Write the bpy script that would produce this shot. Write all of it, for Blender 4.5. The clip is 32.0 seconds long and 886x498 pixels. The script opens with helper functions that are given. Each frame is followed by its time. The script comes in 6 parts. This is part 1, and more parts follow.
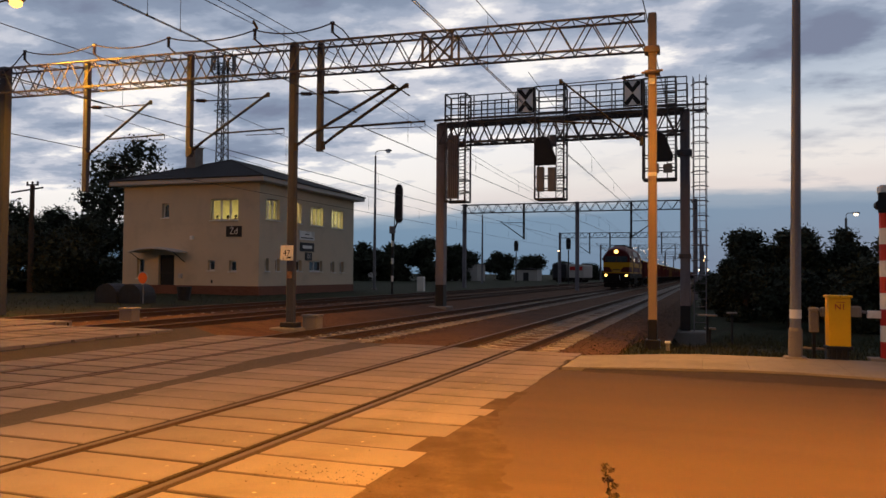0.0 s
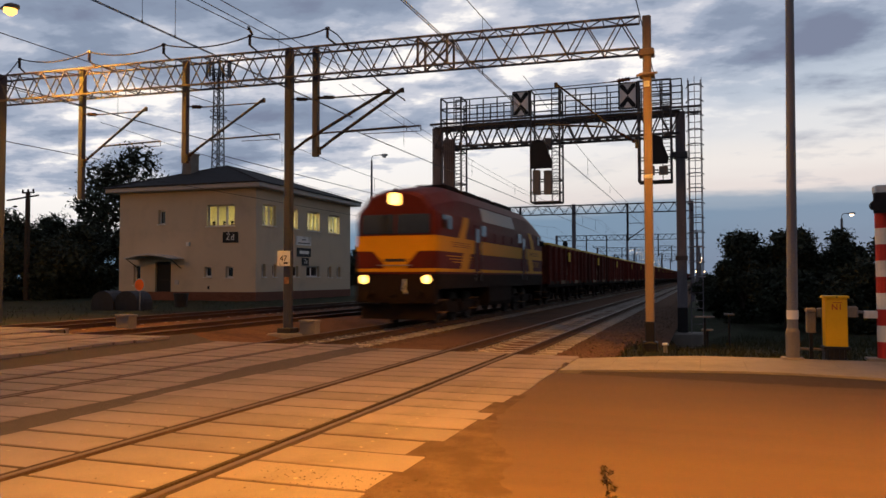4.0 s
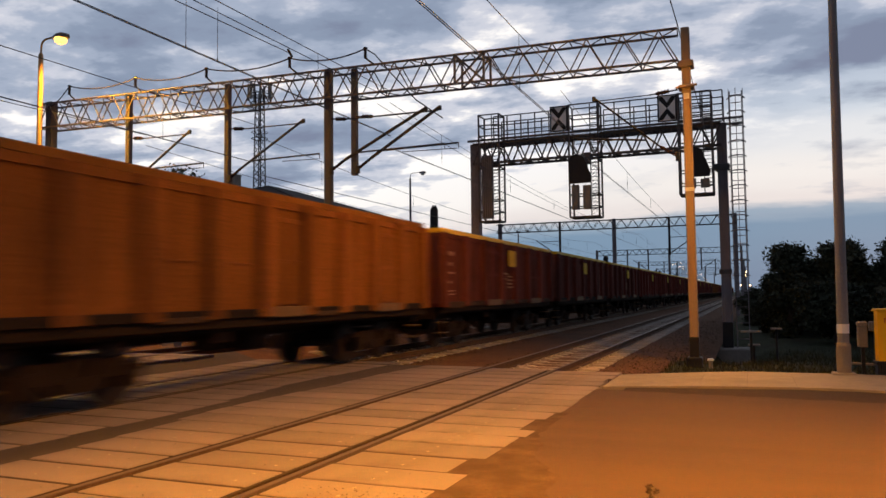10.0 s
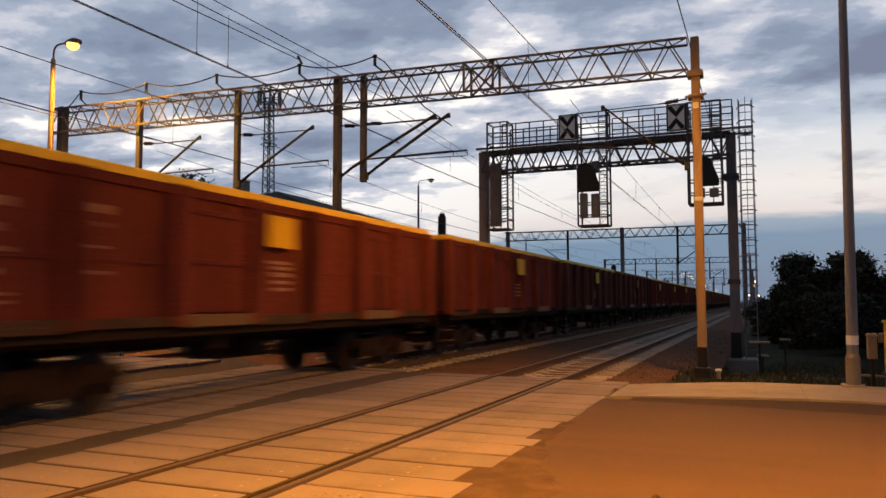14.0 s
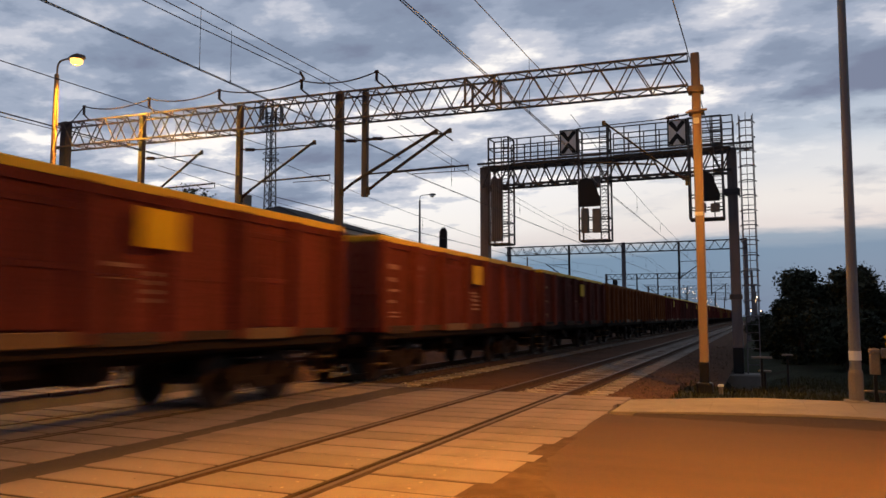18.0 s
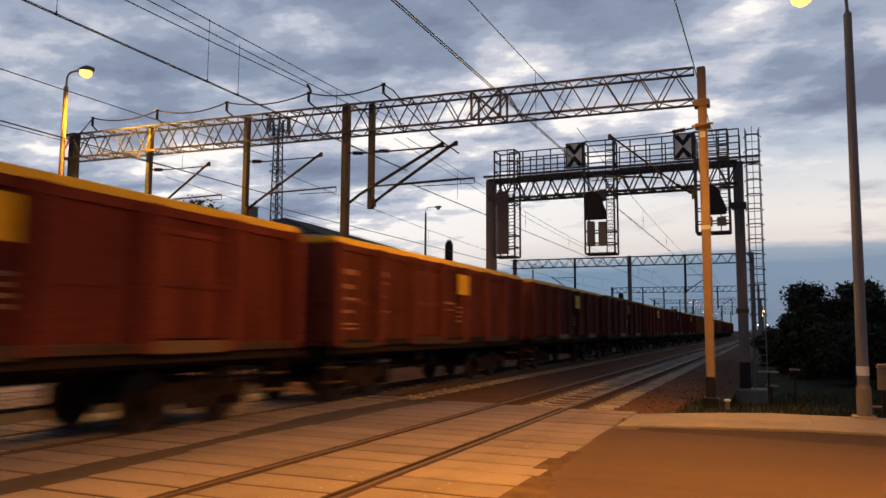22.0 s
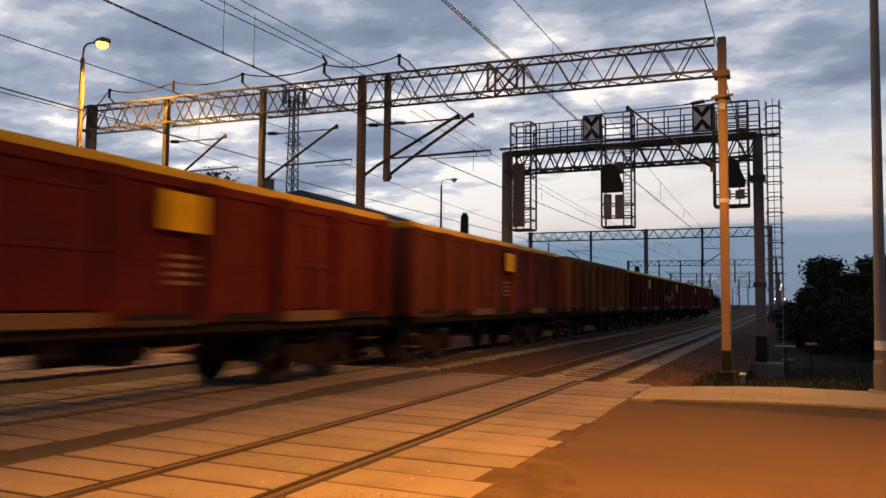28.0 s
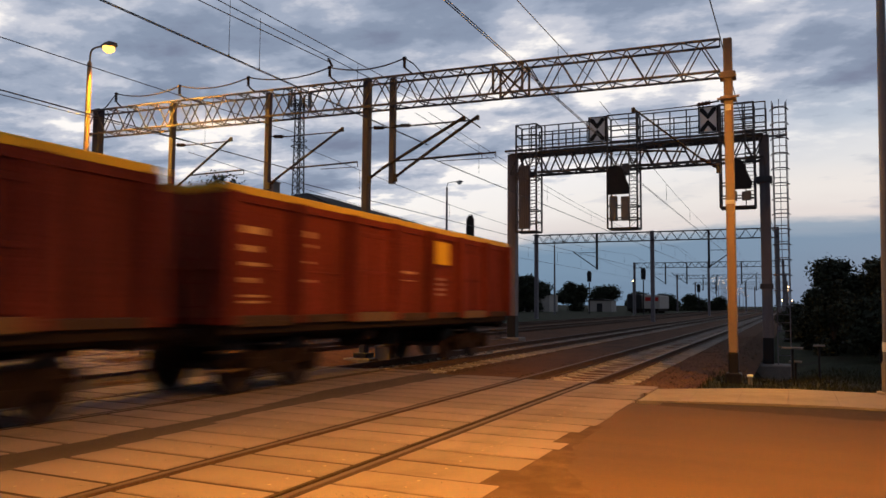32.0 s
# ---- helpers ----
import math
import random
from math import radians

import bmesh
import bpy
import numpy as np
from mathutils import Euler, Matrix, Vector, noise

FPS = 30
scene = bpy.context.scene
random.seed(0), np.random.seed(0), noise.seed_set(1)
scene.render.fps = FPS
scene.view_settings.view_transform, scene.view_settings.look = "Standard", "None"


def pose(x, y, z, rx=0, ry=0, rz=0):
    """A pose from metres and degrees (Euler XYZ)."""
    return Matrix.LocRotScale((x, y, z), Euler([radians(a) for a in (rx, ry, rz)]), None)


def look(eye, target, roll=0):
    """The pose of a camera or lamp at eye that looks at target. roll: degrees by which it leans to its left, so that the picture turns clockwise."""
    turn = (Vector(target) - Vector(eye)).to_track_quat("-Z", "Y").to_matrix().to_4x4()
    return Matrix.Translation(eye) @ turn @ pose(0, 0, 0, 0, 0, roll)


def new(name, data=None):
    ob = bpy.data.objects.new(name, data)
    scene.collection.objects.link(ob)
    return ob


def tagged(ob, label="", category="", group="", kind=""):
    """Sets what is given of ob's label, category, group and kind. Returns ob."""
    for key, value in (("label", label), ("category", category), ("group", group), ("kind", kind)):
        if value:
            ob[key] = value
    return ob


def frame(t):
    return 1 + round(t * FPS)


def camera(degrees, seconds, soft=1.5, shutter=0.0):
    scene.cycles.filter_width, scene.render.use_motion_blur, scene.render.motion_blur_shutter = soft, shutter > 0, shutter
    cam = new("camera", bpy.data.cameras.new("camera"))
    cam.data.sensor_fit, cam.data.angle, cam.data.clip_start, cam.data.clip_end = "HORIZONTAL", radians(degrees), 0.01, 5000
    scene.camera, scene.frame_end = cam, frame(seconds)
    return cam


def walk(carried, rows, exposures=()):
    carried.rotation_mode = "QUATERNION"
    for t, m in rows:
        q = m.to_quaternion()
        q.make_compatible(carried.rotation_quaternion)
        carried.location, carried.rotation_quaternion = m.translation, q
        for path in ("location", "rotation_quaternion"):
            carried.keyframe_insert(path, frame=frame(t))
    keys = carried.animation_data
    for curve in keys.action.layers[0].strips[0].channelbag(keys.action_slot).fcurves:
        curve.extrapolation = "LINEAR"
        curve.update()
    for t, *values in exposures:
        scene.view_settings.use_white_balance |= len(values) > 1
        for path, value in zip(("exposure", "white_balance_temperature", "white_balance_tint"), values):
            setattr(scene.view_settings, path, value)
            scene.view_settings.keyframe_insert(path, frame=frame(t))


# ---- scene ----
# ---------------------------------------------------------------- camera and walk
cam = camera(60.66, 32.0, shutter=0.85)
EYE = (4.559, 0.0, 1.578)
TURNS = [
    (0.0, 91.851, -0.448, 19.255), (0.5, 91.891, -0.316, 19.208), (1.0, 91.979, -0.375, 19.001), (1.5, 92.001, -0.198, 18.998),
    (2.0, 91.934, -0.119, 18.946), (2.5, 91.910, 0.015, 19.011), (3.0, 92.118, 0.039, 19.046), (3.5, 92.179, 0.073, 19.030),
    (5.5, 91.999, 0.316, 19.294), (6.0, 92.008, 0.519, 19.680), (6.5, 92.312, 0.471, 20.184), (7.0, 92.484, 0.421, 20.732),
    (7.5, 92.743, 0.411, 21.637), (8.0, 93.339, 0.423, 21.964), (8.5, 93.504, 0.715, 22.063), (9.0, 93.482, 0.545, 21.961),
    (9.5, 93.468, 0.659, 22.019), (10.0, 93.430, 0.646, 22.032), (10.5, 93.592, 0.657, 22.055), (11.0, 93.575, 0.404, 21.990),
    (11.5, 93.646, 0.413, 22.058), (12.0, 93.698, 0.320, 22.113), (12.5, 93.713, 0.321, 22.077), (13.0, 93.705, 0.150, 22.513),
    (13.5, 93.789, 0.168, 22.546), (14.0, 93.990, 0.098, 22.574), (14.5, 94.323, 0.155, 22.577), (16.5, 94.894, -0.078, 22.656),
    (17.0, 95.070, -0.150, 22.682), (17.5, 95.172, -0.004, 22.677), (18.0, 95.104, 0.037, 22.666), (18.5, 95.065, 0.027, 22.660),
    (19.0, 95.035, -0.119, 22.542), (19.5, 95.147, -0.028, 22.709), (20.0, 95.188, -0.018, 22.830), (20.5, 95.284, -0.251, 22.877),
    (21.0, 95.545, -0.127, 22.966), (21.5, 96.013, -0.272, 23.071), (22.0, 96.041, -0.295, 23.062), (22.5, 95.538, -0.271, 23.019),
    (23.0, 95.592, -0.300, 23.057), (23.5, 95.406, -0.016, 23.133), (24.0, 95.353, 0.043, 23.291), (24.5, 95.096, -0.004, 23.580),
    (25.0, 95.075, -0.003, 23.653), (25.5, 95.065, -0.208, 23.857), (27.5, 94.305, -0.621, 23.918), (28.0, 93.960, -0.578, 24.220),
    (28.5, 93.941, -0.655, 24.287), (29.0, 93.909, -0.663, 24.393), (29.5, 93.897, -0.589, 24.475), (30.0, 93.925, -0.304, 24.560),
    (30.5, 93.832, -0.513, 24.571), (31.0, 93.924, -0.564, 24.601), (31.5, 94.048, -0.446, 24.664), (32.0, 94.132, -0.451, 24.664)]
walk(cam, [(t, pose(*EYE, rx, ry, rz)) for t, rx, ry, rz in TURNS], exposures=[(0.0, 0.0, 6500, 10), (3.5, 0.0, 6500, 10), (5.5, 0.28, 6500, 10), (6.5, 0.34, 6500, 10), (8.0, 0.28, 6500, 10), (9.0, 0.12, 6500, 10), (32.0, 0.0, 6500, 10)])

# ---------------------------------------------------------------- plan
T1, T2, T3, T4 = 0.0, -5.05, -9.5, -13.6        # track centres
Z3, Z4 = 0.20, 0.23                              # rail heights of the far pair
SODIUM = (1.0, 0.392, 0.02)


# ---------------------------------------------------------------- world and lights
def sky():
    w = bpy.data.worlds.new("dusk")
    scene.world = w
    w.use_nodes = True
    n, l = w.node_tree.nodes, w.node_tree.links
    n.clear()
    out = n.new("ShaderNodeOutputWorld")
    bg = n.new("ShaderNodeBackground")
    tc = n.new("ShaderNodeTexCoord")
    sep = n.new("ShaderNodeSeparateXYZ")
    l.new(tc.outputs["Generated"], sep.inputs[0])

    def mathn(op, a, b=None, clamp=False):
        m = n.new("ShaderNodeMath")
        m.operation = op
        m.use_clamp = clamp
        for i, v in enumerate((a, b)):
            if v is None:
                continue
            if isinstance(v, (int, float)):
                m.inputs[i].default_value = v
            else:
                l.new(v, m.inputs[i])
        return m.outputs[0]
    # project the view ray on a cloud deck so that the clouds crowd towards the horizon
    up = mathn("ADD", mathn("MAXIMUM", sep.outputs[2], 0.0), 0.15)
    comb = n.new("ShaderNodeCombineXYZ")
    l.new(mathn("DIVIDE", sep.outputs[0], up), comb.inputs[0])
    l.new(mathn("DIVIDE", sep.outputs[1], up), comb.inputs[1])

    def cloud(scale, detail, rough, dist, off):
        mp = n.new("ShaderNodeMapping")
        mp.inputs["Location"].default_value = off
        mp.inputs["Rotation"].default_value = (0, 0, -0.35)
        mp.inputs["Scale"].default_value = (0.8, 1.0, 1.0)
        l.new(comb.outputs[0], mp.inputs[0])
        t = n.new("ShaderNodeTexNoise")
        t.inputs["Scale"].default_value = scale
        t.inputs["Detail"].default_value = detail
        t.inputs["Roughness"].default_value = rough
        t.inputs["Distortion"].default_value = dist
        l.new(mp.outputs[0], t.inputs["Vector"])
        return t.outputs["Fac"]

    def ramp(fac, stops, mode="EASE"):
        r = n.new("ShaderNodeValToRGB")
        r.color_ramp.interpolation = mode
        e = r.color_ramp.elements
        while len(e) < len(stops):
            e.new(0.5)
        for el, (p, c) in zip(e, stops):
            el.position, el.color = p, (*c, 1)
        l.new(fac, r.inputs[0])
        return r.outputs[0]

    def mix(f, a, b):
        m = n.new("ShaderNodeMix")
        m.data_type = "RGBA"
        l.new(f, m.inputs[0])
        l.new(a, m.inputs[6])
        l.new(b, m.inputs[7])
        return m.outputs[2]
    big = cloud(0.9, 2, 0.5, 0.0, (2.3, 0.4, 0))
    fine = cloud(2.4, 6, 0.56, 0.0, (5.1, 1.7, 0))
    dapple = cloud(5.0, 5, 0.55, 0.0, (1.1, 8.7, 0))
    f = mathn("ADD", mathn("MULTIPLY", mathn("SUBTRACT", big, 0.5), 0.8), mathn("ADD", mathn("MULTIPLY", mathn("SUBTRACT", fine, 0.5), 1.05), mathn("ADD", mathn("MULTIPLY", mathn("SUBTRACT", dapple, 0.5), 0.62), 0.455)))
    # thicker cloud overhead and to the right of the sunset, thinner to the left
    f = mathn("ADD", f, mathn("ADD", mathn("MULTIPLY", mathn("ADD", sep.outputs[0], 0.05), 0.1), mathn("MULTIPLY", mathn("SUBTRACT", sep.outputs[2], 0.25), 0.5)))
    f = mathn("ADD", f, mathn("MULTIPLY", mathn("MULTIPLY", mathn("SUBTRACT", sep.outputs[2], 0.2, True), mathn("ABSOLUTE", mathn("ADD", sep.outputs[0], 0.1))), 0.9))
    deck = ramp(f, [(0.26, (1.0, 0.96, 0.93)), (0.36, (0.58, 0.6, 0.68)), (0.46, (0.355, 0.41, 0.525)), (0.56, (0.25, 0.305, 0.415)), (0.72, (0.195, 0.23, 0.33))])
    wav = mathn("MULTIPLY", mathn("SUBTRACT", fine, 0.5), 0.03)
    elev = mathn("ADD", mathn("SUBTRACT", sep.outputs[2], mathn("MULTIPLY", mathn("MINIMUM", sep.outputs[0], -0.05), 0.075)), wav)
    low = ramp(elev, [(0.0, (0.14, 0.235, 0.345)), (0.085, (0.18, 0.285, 0.405)), (0.1, (0.28, 0.37, 0.47)), (0.112, (0.76, 0.7, 0.68)), (0.145, (0.83, 0.79, 0.76)), (0.19, (0.74, 0.75, 0.77)), (0.23, (0.6, 0.67, 0.75)), (0.28, (0.5, 0.58, 0.68))])
    lift = mathn("ADD", mathn("MULTIPLY", sep.outputs[0], 0.24), 0.16)
    band = mathn("SUBTRACT", 1.0, mathn("MULTIPLY", mathn("SUBTRACT", sep.outputs[2], lift), 9.0, True), True)
    keep = mathn("SUBTRACT", band, mathn("MULTIPLY", mathn("SUBTRACT", f, 0.5, True), 2.6), True)
    bankm = mathn("SUBTRACT", 1.0, mathn("MULTIPLY", mathn("SUBTRACT", elev, 0.09), 14.0, True), True)
    keep = mathn("MAXIMUM", keep, bankm)
    col = mix(keep, deck, low)
    st = n.new("ShaderNodeTexSky")
    st.sky_type = "NISHITA"
    st.sun_disc = False
    st.sun_elevation, st.sun_rotation = radians(1.0), radians(8.0)
    add = n.new("ShaderNodeMix")
    add.data_type, add.blend_type = "RGBA", "ADD"
    add.inputs[0].default_value = 0.003
    # the evening sky is brightest over the sunset and dims overhead and behind
    low_down = mathn("SUBTRACT", 1.0, mathn("MULTIPLY", sep.outputs[2], 0.75), True)
    toward = mathn("SUBTRACT", mathn("MULTIPLY", sep.outputs[1], 0.93), mathn("MULTIPLY", sep.outputs[0], 0.36))
    east = mathn("MULTIPLY", mathn("MINIMUM", mathn("MULTIPLY", mathn("SUBTRACT", 0.62, toward), 0.75, True), 0.76), low_down)
    high = mathn("MULTIPLY", mathn("SUBTRACT", sep.outputs[2], 0.6, True), 0.2)
    dim = mathn("MULTIPLY", mathn("SUBTRACT", 1.0, east, True), mathn("SUBTRACT", 1.0, high, True))
    dm = n.new("ShaderNodeMix")
    dm.data_type, dm.blend_type = "RGBA", "MULTIPLY"
    dm.inputs[0].default_value = 1.0
    l.new(col, dm.inputs[6])
    l.new(dim, dm.inputs[7])
    col = dm.outputs[2]
    l.new(col, add.inputs[6])
    l.new(st.outputs[0], add.inputs[7])
    l.new(add.outputs[2], bg.inputs[0])
    bg.inputs[1].default_value = 1.0
    l.new(bg.outputs[0], out.inputs[0])


sky()
sun = new("sun", bpy.data.lights.new("sun", "SUN"))
sun.data.energy, sun.data.angle, sun.data.color = 0.06, radians(25), (1.0, 0.86, 0.75)
sun.matrix_world = look((0, 60, 12), (0, 0, 0))


def lamp(name, at, power, cone, aim=(0, 0), colour=SODIUM, size=0.12):
    """A street lamp's downward beam; cone in degrees, aim: how far its middle leans, in metres at the ground."""
    o = new(name, bpy.data.lights.new(name, "SPOT"))
    o.data.energy, o.data.color, o.data.shadow_soft_size = power, colour, size
    o.data.spot_size, o.data.spot_blend = radians(cone), 1.0
    o.matrix_world = look(at, (at[0] + aim[0], at[1] + aim[1], 0))
    return o


LAMP_LEFT, LAMP_POST, LAMP_BACK = (-15.05, 17.0, 9.72), (5.4, 15.6, 8.06), (6.2, 1.6, 9.6)
LAMP_ROAD = (-34.0, 24.0, 9.4)
lamp("lamp_light", (LAMP_LEFT[0], LAMP_LEFT[1], LAMP_LEFT[2] - 0.24), 12500, 170, (4.6, 0.4))
lamp("lamp_light", (LAMP_POST[0], LAMP_POST[1], LAMP_POST[2] - 0.24), 7000, 146, (-10.5, 0.5))
lamp("lamp_light", (LAMP_BACK[0], LAMP_BACK[1], LAMP_BACK[2] - 0.24), 53000, 98, (-0.6, 2.3))
lamp("lamp_light", (LAMP_ROAD[0], LAMP_ROAD[1], LAMP_ROAD[2] - 0.24), 2600, 165, (4.0, 6.0))


# ---------------------------------------------------------------- materials
def mat(name, base, rough=0.7, metal=0.0, var=0.25, scale=6.0, bump=0.2, fine=90.0, dirt=None, dirt_at=(0.5, 0.68), dirt_scale=1.3, rand=0.0, island=False, streak=False, spec=0.25, stretch=None):
    m = bpy.data.materials.new(name)
    m.use_nodes = True
    n, l = m.node_tree.nodes, m.node_tree.links
    b = n["Principled BSDF"]
    b.inputs["Roughness"].default_value, b.inputs["Metallic"].default_value = rough, metal
    if spec is not None:
        b.inputs["Specular IOR Level"].default_value = spec
    tc = n.new("ShaderNodeTexCoord")
    mp = n.new("ShaderNodeMapping")
    mp.inputs["Scale"].default_value = stretch or ((1, 1, 0.12) if streak else (1, 1, 1))
    l.new(tc.outputs["Object"], mp.inputs[0])

    def noise_(s, d=4, r=0.55, v=None):
        t = n.new("ShaderNodeTexNoise")
        t.inputs["Scale"].default_value, t.inputs["Detail"].default_value, t.inputs["Roughness"].default_value = s, d, r
        l.new(v or mp.outputs[0], t.inputs["Vector"])
        return t.outputs["Fac"]

    def lerp(f, a, c):
        x = n.new("ShaderNodeMix")
        x.data_type = "RGBA"
        for i, v in ((0, f), (6, a), (7, c)):
            if isinstance(v, tuple):
                x.inputs[i].default_value = (*v, 1)
            else:
                l.new(v, x.inputs[i])
        return x.outputs[2]
    dark = tuple(c * (1 - var) for c in base)
    lite = tuple(min(1, c * (1 + var)) for c in base)
    col = lerp(noise_(scale), dark, lite)
    g = noise_(fine, 3, 0.6, tc.outputs["Object"])
    col2 = n.new("ShaderNodeMix")
    col2.data_type, col2.blend_type = "RGBA", "OVERLAY"
    col2.inputs[0].default_value = min(1.0, var * 1.6)
    l.new(col, col2.inputs[6])
    gr = n.new("ShaderNodeValToRGB")
    gr.color_ramp.elements[0].position, gr.color_ramp.elements[1].position = 0.3, 0.7
    l.new(g, gr.inputs[0])
    l.new(gr.outputs[0], col2.inputs[7])
    col = col2.outputs[2]
    if dirt:
        r = n.new("ShaderNodeMapRange")
        r.inputs["From Min"].default_value, r.inputs["From Max"].default_value = dirt_at
        l.new(noise_(dirt_scale, 6, 0.65), r.inputs["Value"])
        col = lerp(r.outputs[0], col, dirt)
        rr = n.new("ShaderNodeMapRange")
        rr.inputs["To Min"].default_value, rr.inputs["To Max"].default_value = rough, min(1, rough + 0.2)
        l.new(r.outputs[0], rr.inputs["Value"])
        l.new(rr.outputs[0], b.inputs["Roughness"])
    if rand:
        src = n.new("ShaderNodeNewGeometry").outputs["Random Per Island"] if island else n.new("ShaderNodeObjectInfo").outputs["Random"]
        hs = n.new("ShaderNodeHueSaturation")
        mr = n.new("ShaderNodeMapRange")
        mr.inputs["To Min"].default_value, mr.inputs["To Max"].default_value = 1 - rand, 1 + rand
        l.new(src, mr.inputs["Value"])
        l.new(mr.outputs[0], hs.inputs["Value"])
        l.new(col, hs.inputs["Color"])
        col = hs.outputs[0]
    l.new(col, b.inputs["Base Color"])
    if bump:
        bp = n.new("ShaderNodeBump")
        bp.inputs["Strength"].default_value, bp.inputs["Distance"].default_value = bump, 0.01
        l.new(g, bp.inputs["Height"])
        l.new(bp.outputs[0], b.inputs["Normal"])
    return m


def glow(name, colour, power):
    m = bpy.data.materials.new(name)
    m.use_nodes = True
    b = m.node_tree.nodes["Principled BSDF"]
    b.inputs["Base Color"].default_value = (*colour, 1)
    b.inputs["Emission Color"].default_value = (*colour, 1)
    b.inputs["Emission Strength"].default_value = power
    return m


def glass_mat(name, tint=(0.9, 0.95, 0.95)):
    m = bpy.data.materials.new(name)
    m.use_nodes = True
    b = m.node_tree.nodes["Principled BSDF"]
    b.inputs["Base Color"].default_value = (*tint, 1)
    b.inputs["Transmission Weight"].default_value = 1.0
    b.inputs["Roughness"].default_value = 0.02
    b.inputs["IOR"].default_value = 1.3
    return m


ASPHALT = mat("asphalt", (0.07, 0.046, 0.034), 0.82, var=0.26, scale=1.5, bump=0.5, fine=140, dirt=(0.094, 0.063, 0.045), dirt_at=(0.45, 0.7), dirt_scale=0.7, spec=0.1, stretch=(0.1, 1, 1))
PALE_ROAD = mat("pale_road_dust", (0.088, 0.06, 0.044), 0.9, var=0.25, scale=2.5, bump=0.5, fine=110, dirt=(0.064, 0.043, 0.031), dirt_at=(0.38, 0.6), dirt_scale=2.2, spec=0.05)
PATCH = mat("asphalt_strip", (0.052, 0.04, 0.034), 0.85, var=0.25, scale=3, bump=0.6, fine=120)
PANEL = mat("crossing_concrete", (0.195, 0.16, 0.156), 0.75, var=0.14, scale=2.2, bump=0.35, fine=120, dirt=(0.135, 0.112, 0.106), dirt_at=(0.5, 0.8), dirt_scale=1.1, rand=0.14, spec=0.08)
PAVE = mat("pavement_concrete", (0.2, 0.172, 0.145), 0.8, var=0.15, scale=3, bump=0.3, dirt=(0.17, 0.15, 0.13), rand=0.04)
RAIL_SIDE = mat("rail_rust", (0.075, 0.045, 0.032), 0.85, 0.0, var=0.3, scale=8, spec=0.08)
RAIL_TOP = mat("rail_head_steel", (0.08, 0.056, 0.046), 0.6, 0.3, var=0.1, scale=10, bump=0.05)
BALLAST = mat("ballast", (0.112, 0.06, 0.037), 0.95, var=0.45, scale=14, bump=1.0, fine=38, dirt=(0.07, 0.042, 0.03), dirt_scale=0.8, spec=0.03)
STONE = mat("ballast_stone", (0.115, 0.074, 0.047), 0.9, var=0.3, scale=20, bump=0.4, rand=0.5, island=True, spec=0.05)
SLEEPER = mat("sleeper_concrete", (0.36, 0.31, 0.26), 0.9, var=0.25, scale=5, bump=0.3, dirt=(0.12, 0.08, 0.06), dirt_at=(0.5, 0.66), dirt_scale=3, rand=0.18, spec=0.08)
GRASS = mat("rough_grass_ground", (0.034, 0.038, 0.021), 0.95, var=0.5, scale=1.3, bump=0.8, fine=30, dirt=(0.034, 0.026, 0.018), dirt_at=(0.52, 0.7), dirt_scale=0.35, spec=0.05)
BLADE = mat("grass_blades", (0.038, 0.04, 0.018), 0.8, var=0.3, scale=4, bump=0, rand=0.4, island=True, spec=0.15)
PLASTER = mat("cream_plaster", (0.58, 0.48, 0.35), 0.9, var=0.06, scale=1.2, bump=0.25, fine=160, dirt=(0.40, 0.35, 0.27), dirt_at=(0.5, 0.85), dirt_scale=0.6)
INSIDE = mat("inner_wall_paint", (0.72, 0.66, 0.42), 0.9, var=0.04, scale=2, bump=0.05)
PLINTH = mat("plinth_brick", (0.17, 0.075, 0.05), 0.9, var=0.2, scale=6, bump=0.5, rand=0.15)
ROOF = mat("roofing_felt", (0.026, 0.022, 0.021), 0.9, var=0.35, scale=2.5, bump=0.4)
FASCIA = mat("eaves_board", (0.50, 0.48, 0.46), 0.7, var=0.12, scale=3, bump=0.1)
WHITE = mat("white_paint", (0.75, 0.74, 0.71), 0.5, var=0.06, scale=5, bump=0.05, dirt=(0.5, 0.47, 0.42))
BLACK = mat("black_paint", (0.016, 0.016, 0.018), 0.55, var=0.3, scale=6, bump=0.1)
GREY_SIGN = mat("grey_sign_face", (0.78, 0.80, 0.82), 0.5, var=0.08, scale=6, bump=0.05)
DARK_STEEL = mat("painted_dark_steel", (0.03, 0.03, 0.033), 0.6, 0.3, var=0.35, scale=4, bump=0.2, dirt=(0.042, 0.036, 0.034))
GALV = mat("weathered_galvanised_steel", (0.19, 0.185, 0.195), 0.65, 0.1, var=0.3, scale=5, bump=0.2, dirt=(0.12, 0.10, 0.095), dirt_at=(0.52, 0.7))
PALE_STEEL = mat("pale_painted_steel", (0.29, 0.21, 0.14), 0.65, 0.1, var=0.15, scale=4, bump=0.2, dirt=(0.22, 0.16, 0.11), streak=True)
CONC = mat("cast_concrete", (0.22, 0.195, 0.17), 0.85, var=0.2, scale=3, bump=0.4, dirt=(0.18, 0.15, 0.13))
POST_STEEL = mat("grey_gantry_leg_steel", (0.19, 0.172, 0.19), 0.65, 0.1, var=0.3, scale=4, bump=0.2, dirt=(0.12, 0.1, 0.1), streak=True)
# Slate posts darkened in colour, as lamp light hardly reaches them.
PORTAL_STEEL_DIM = mat("slate_dimmed_portal_post_steel", (0.045, 0.05, 0.072), 0.65, 0.1, var=0.3, scale=4, bump=0.2, dirt=(0.04, 0.038, 0.044), streak=True)
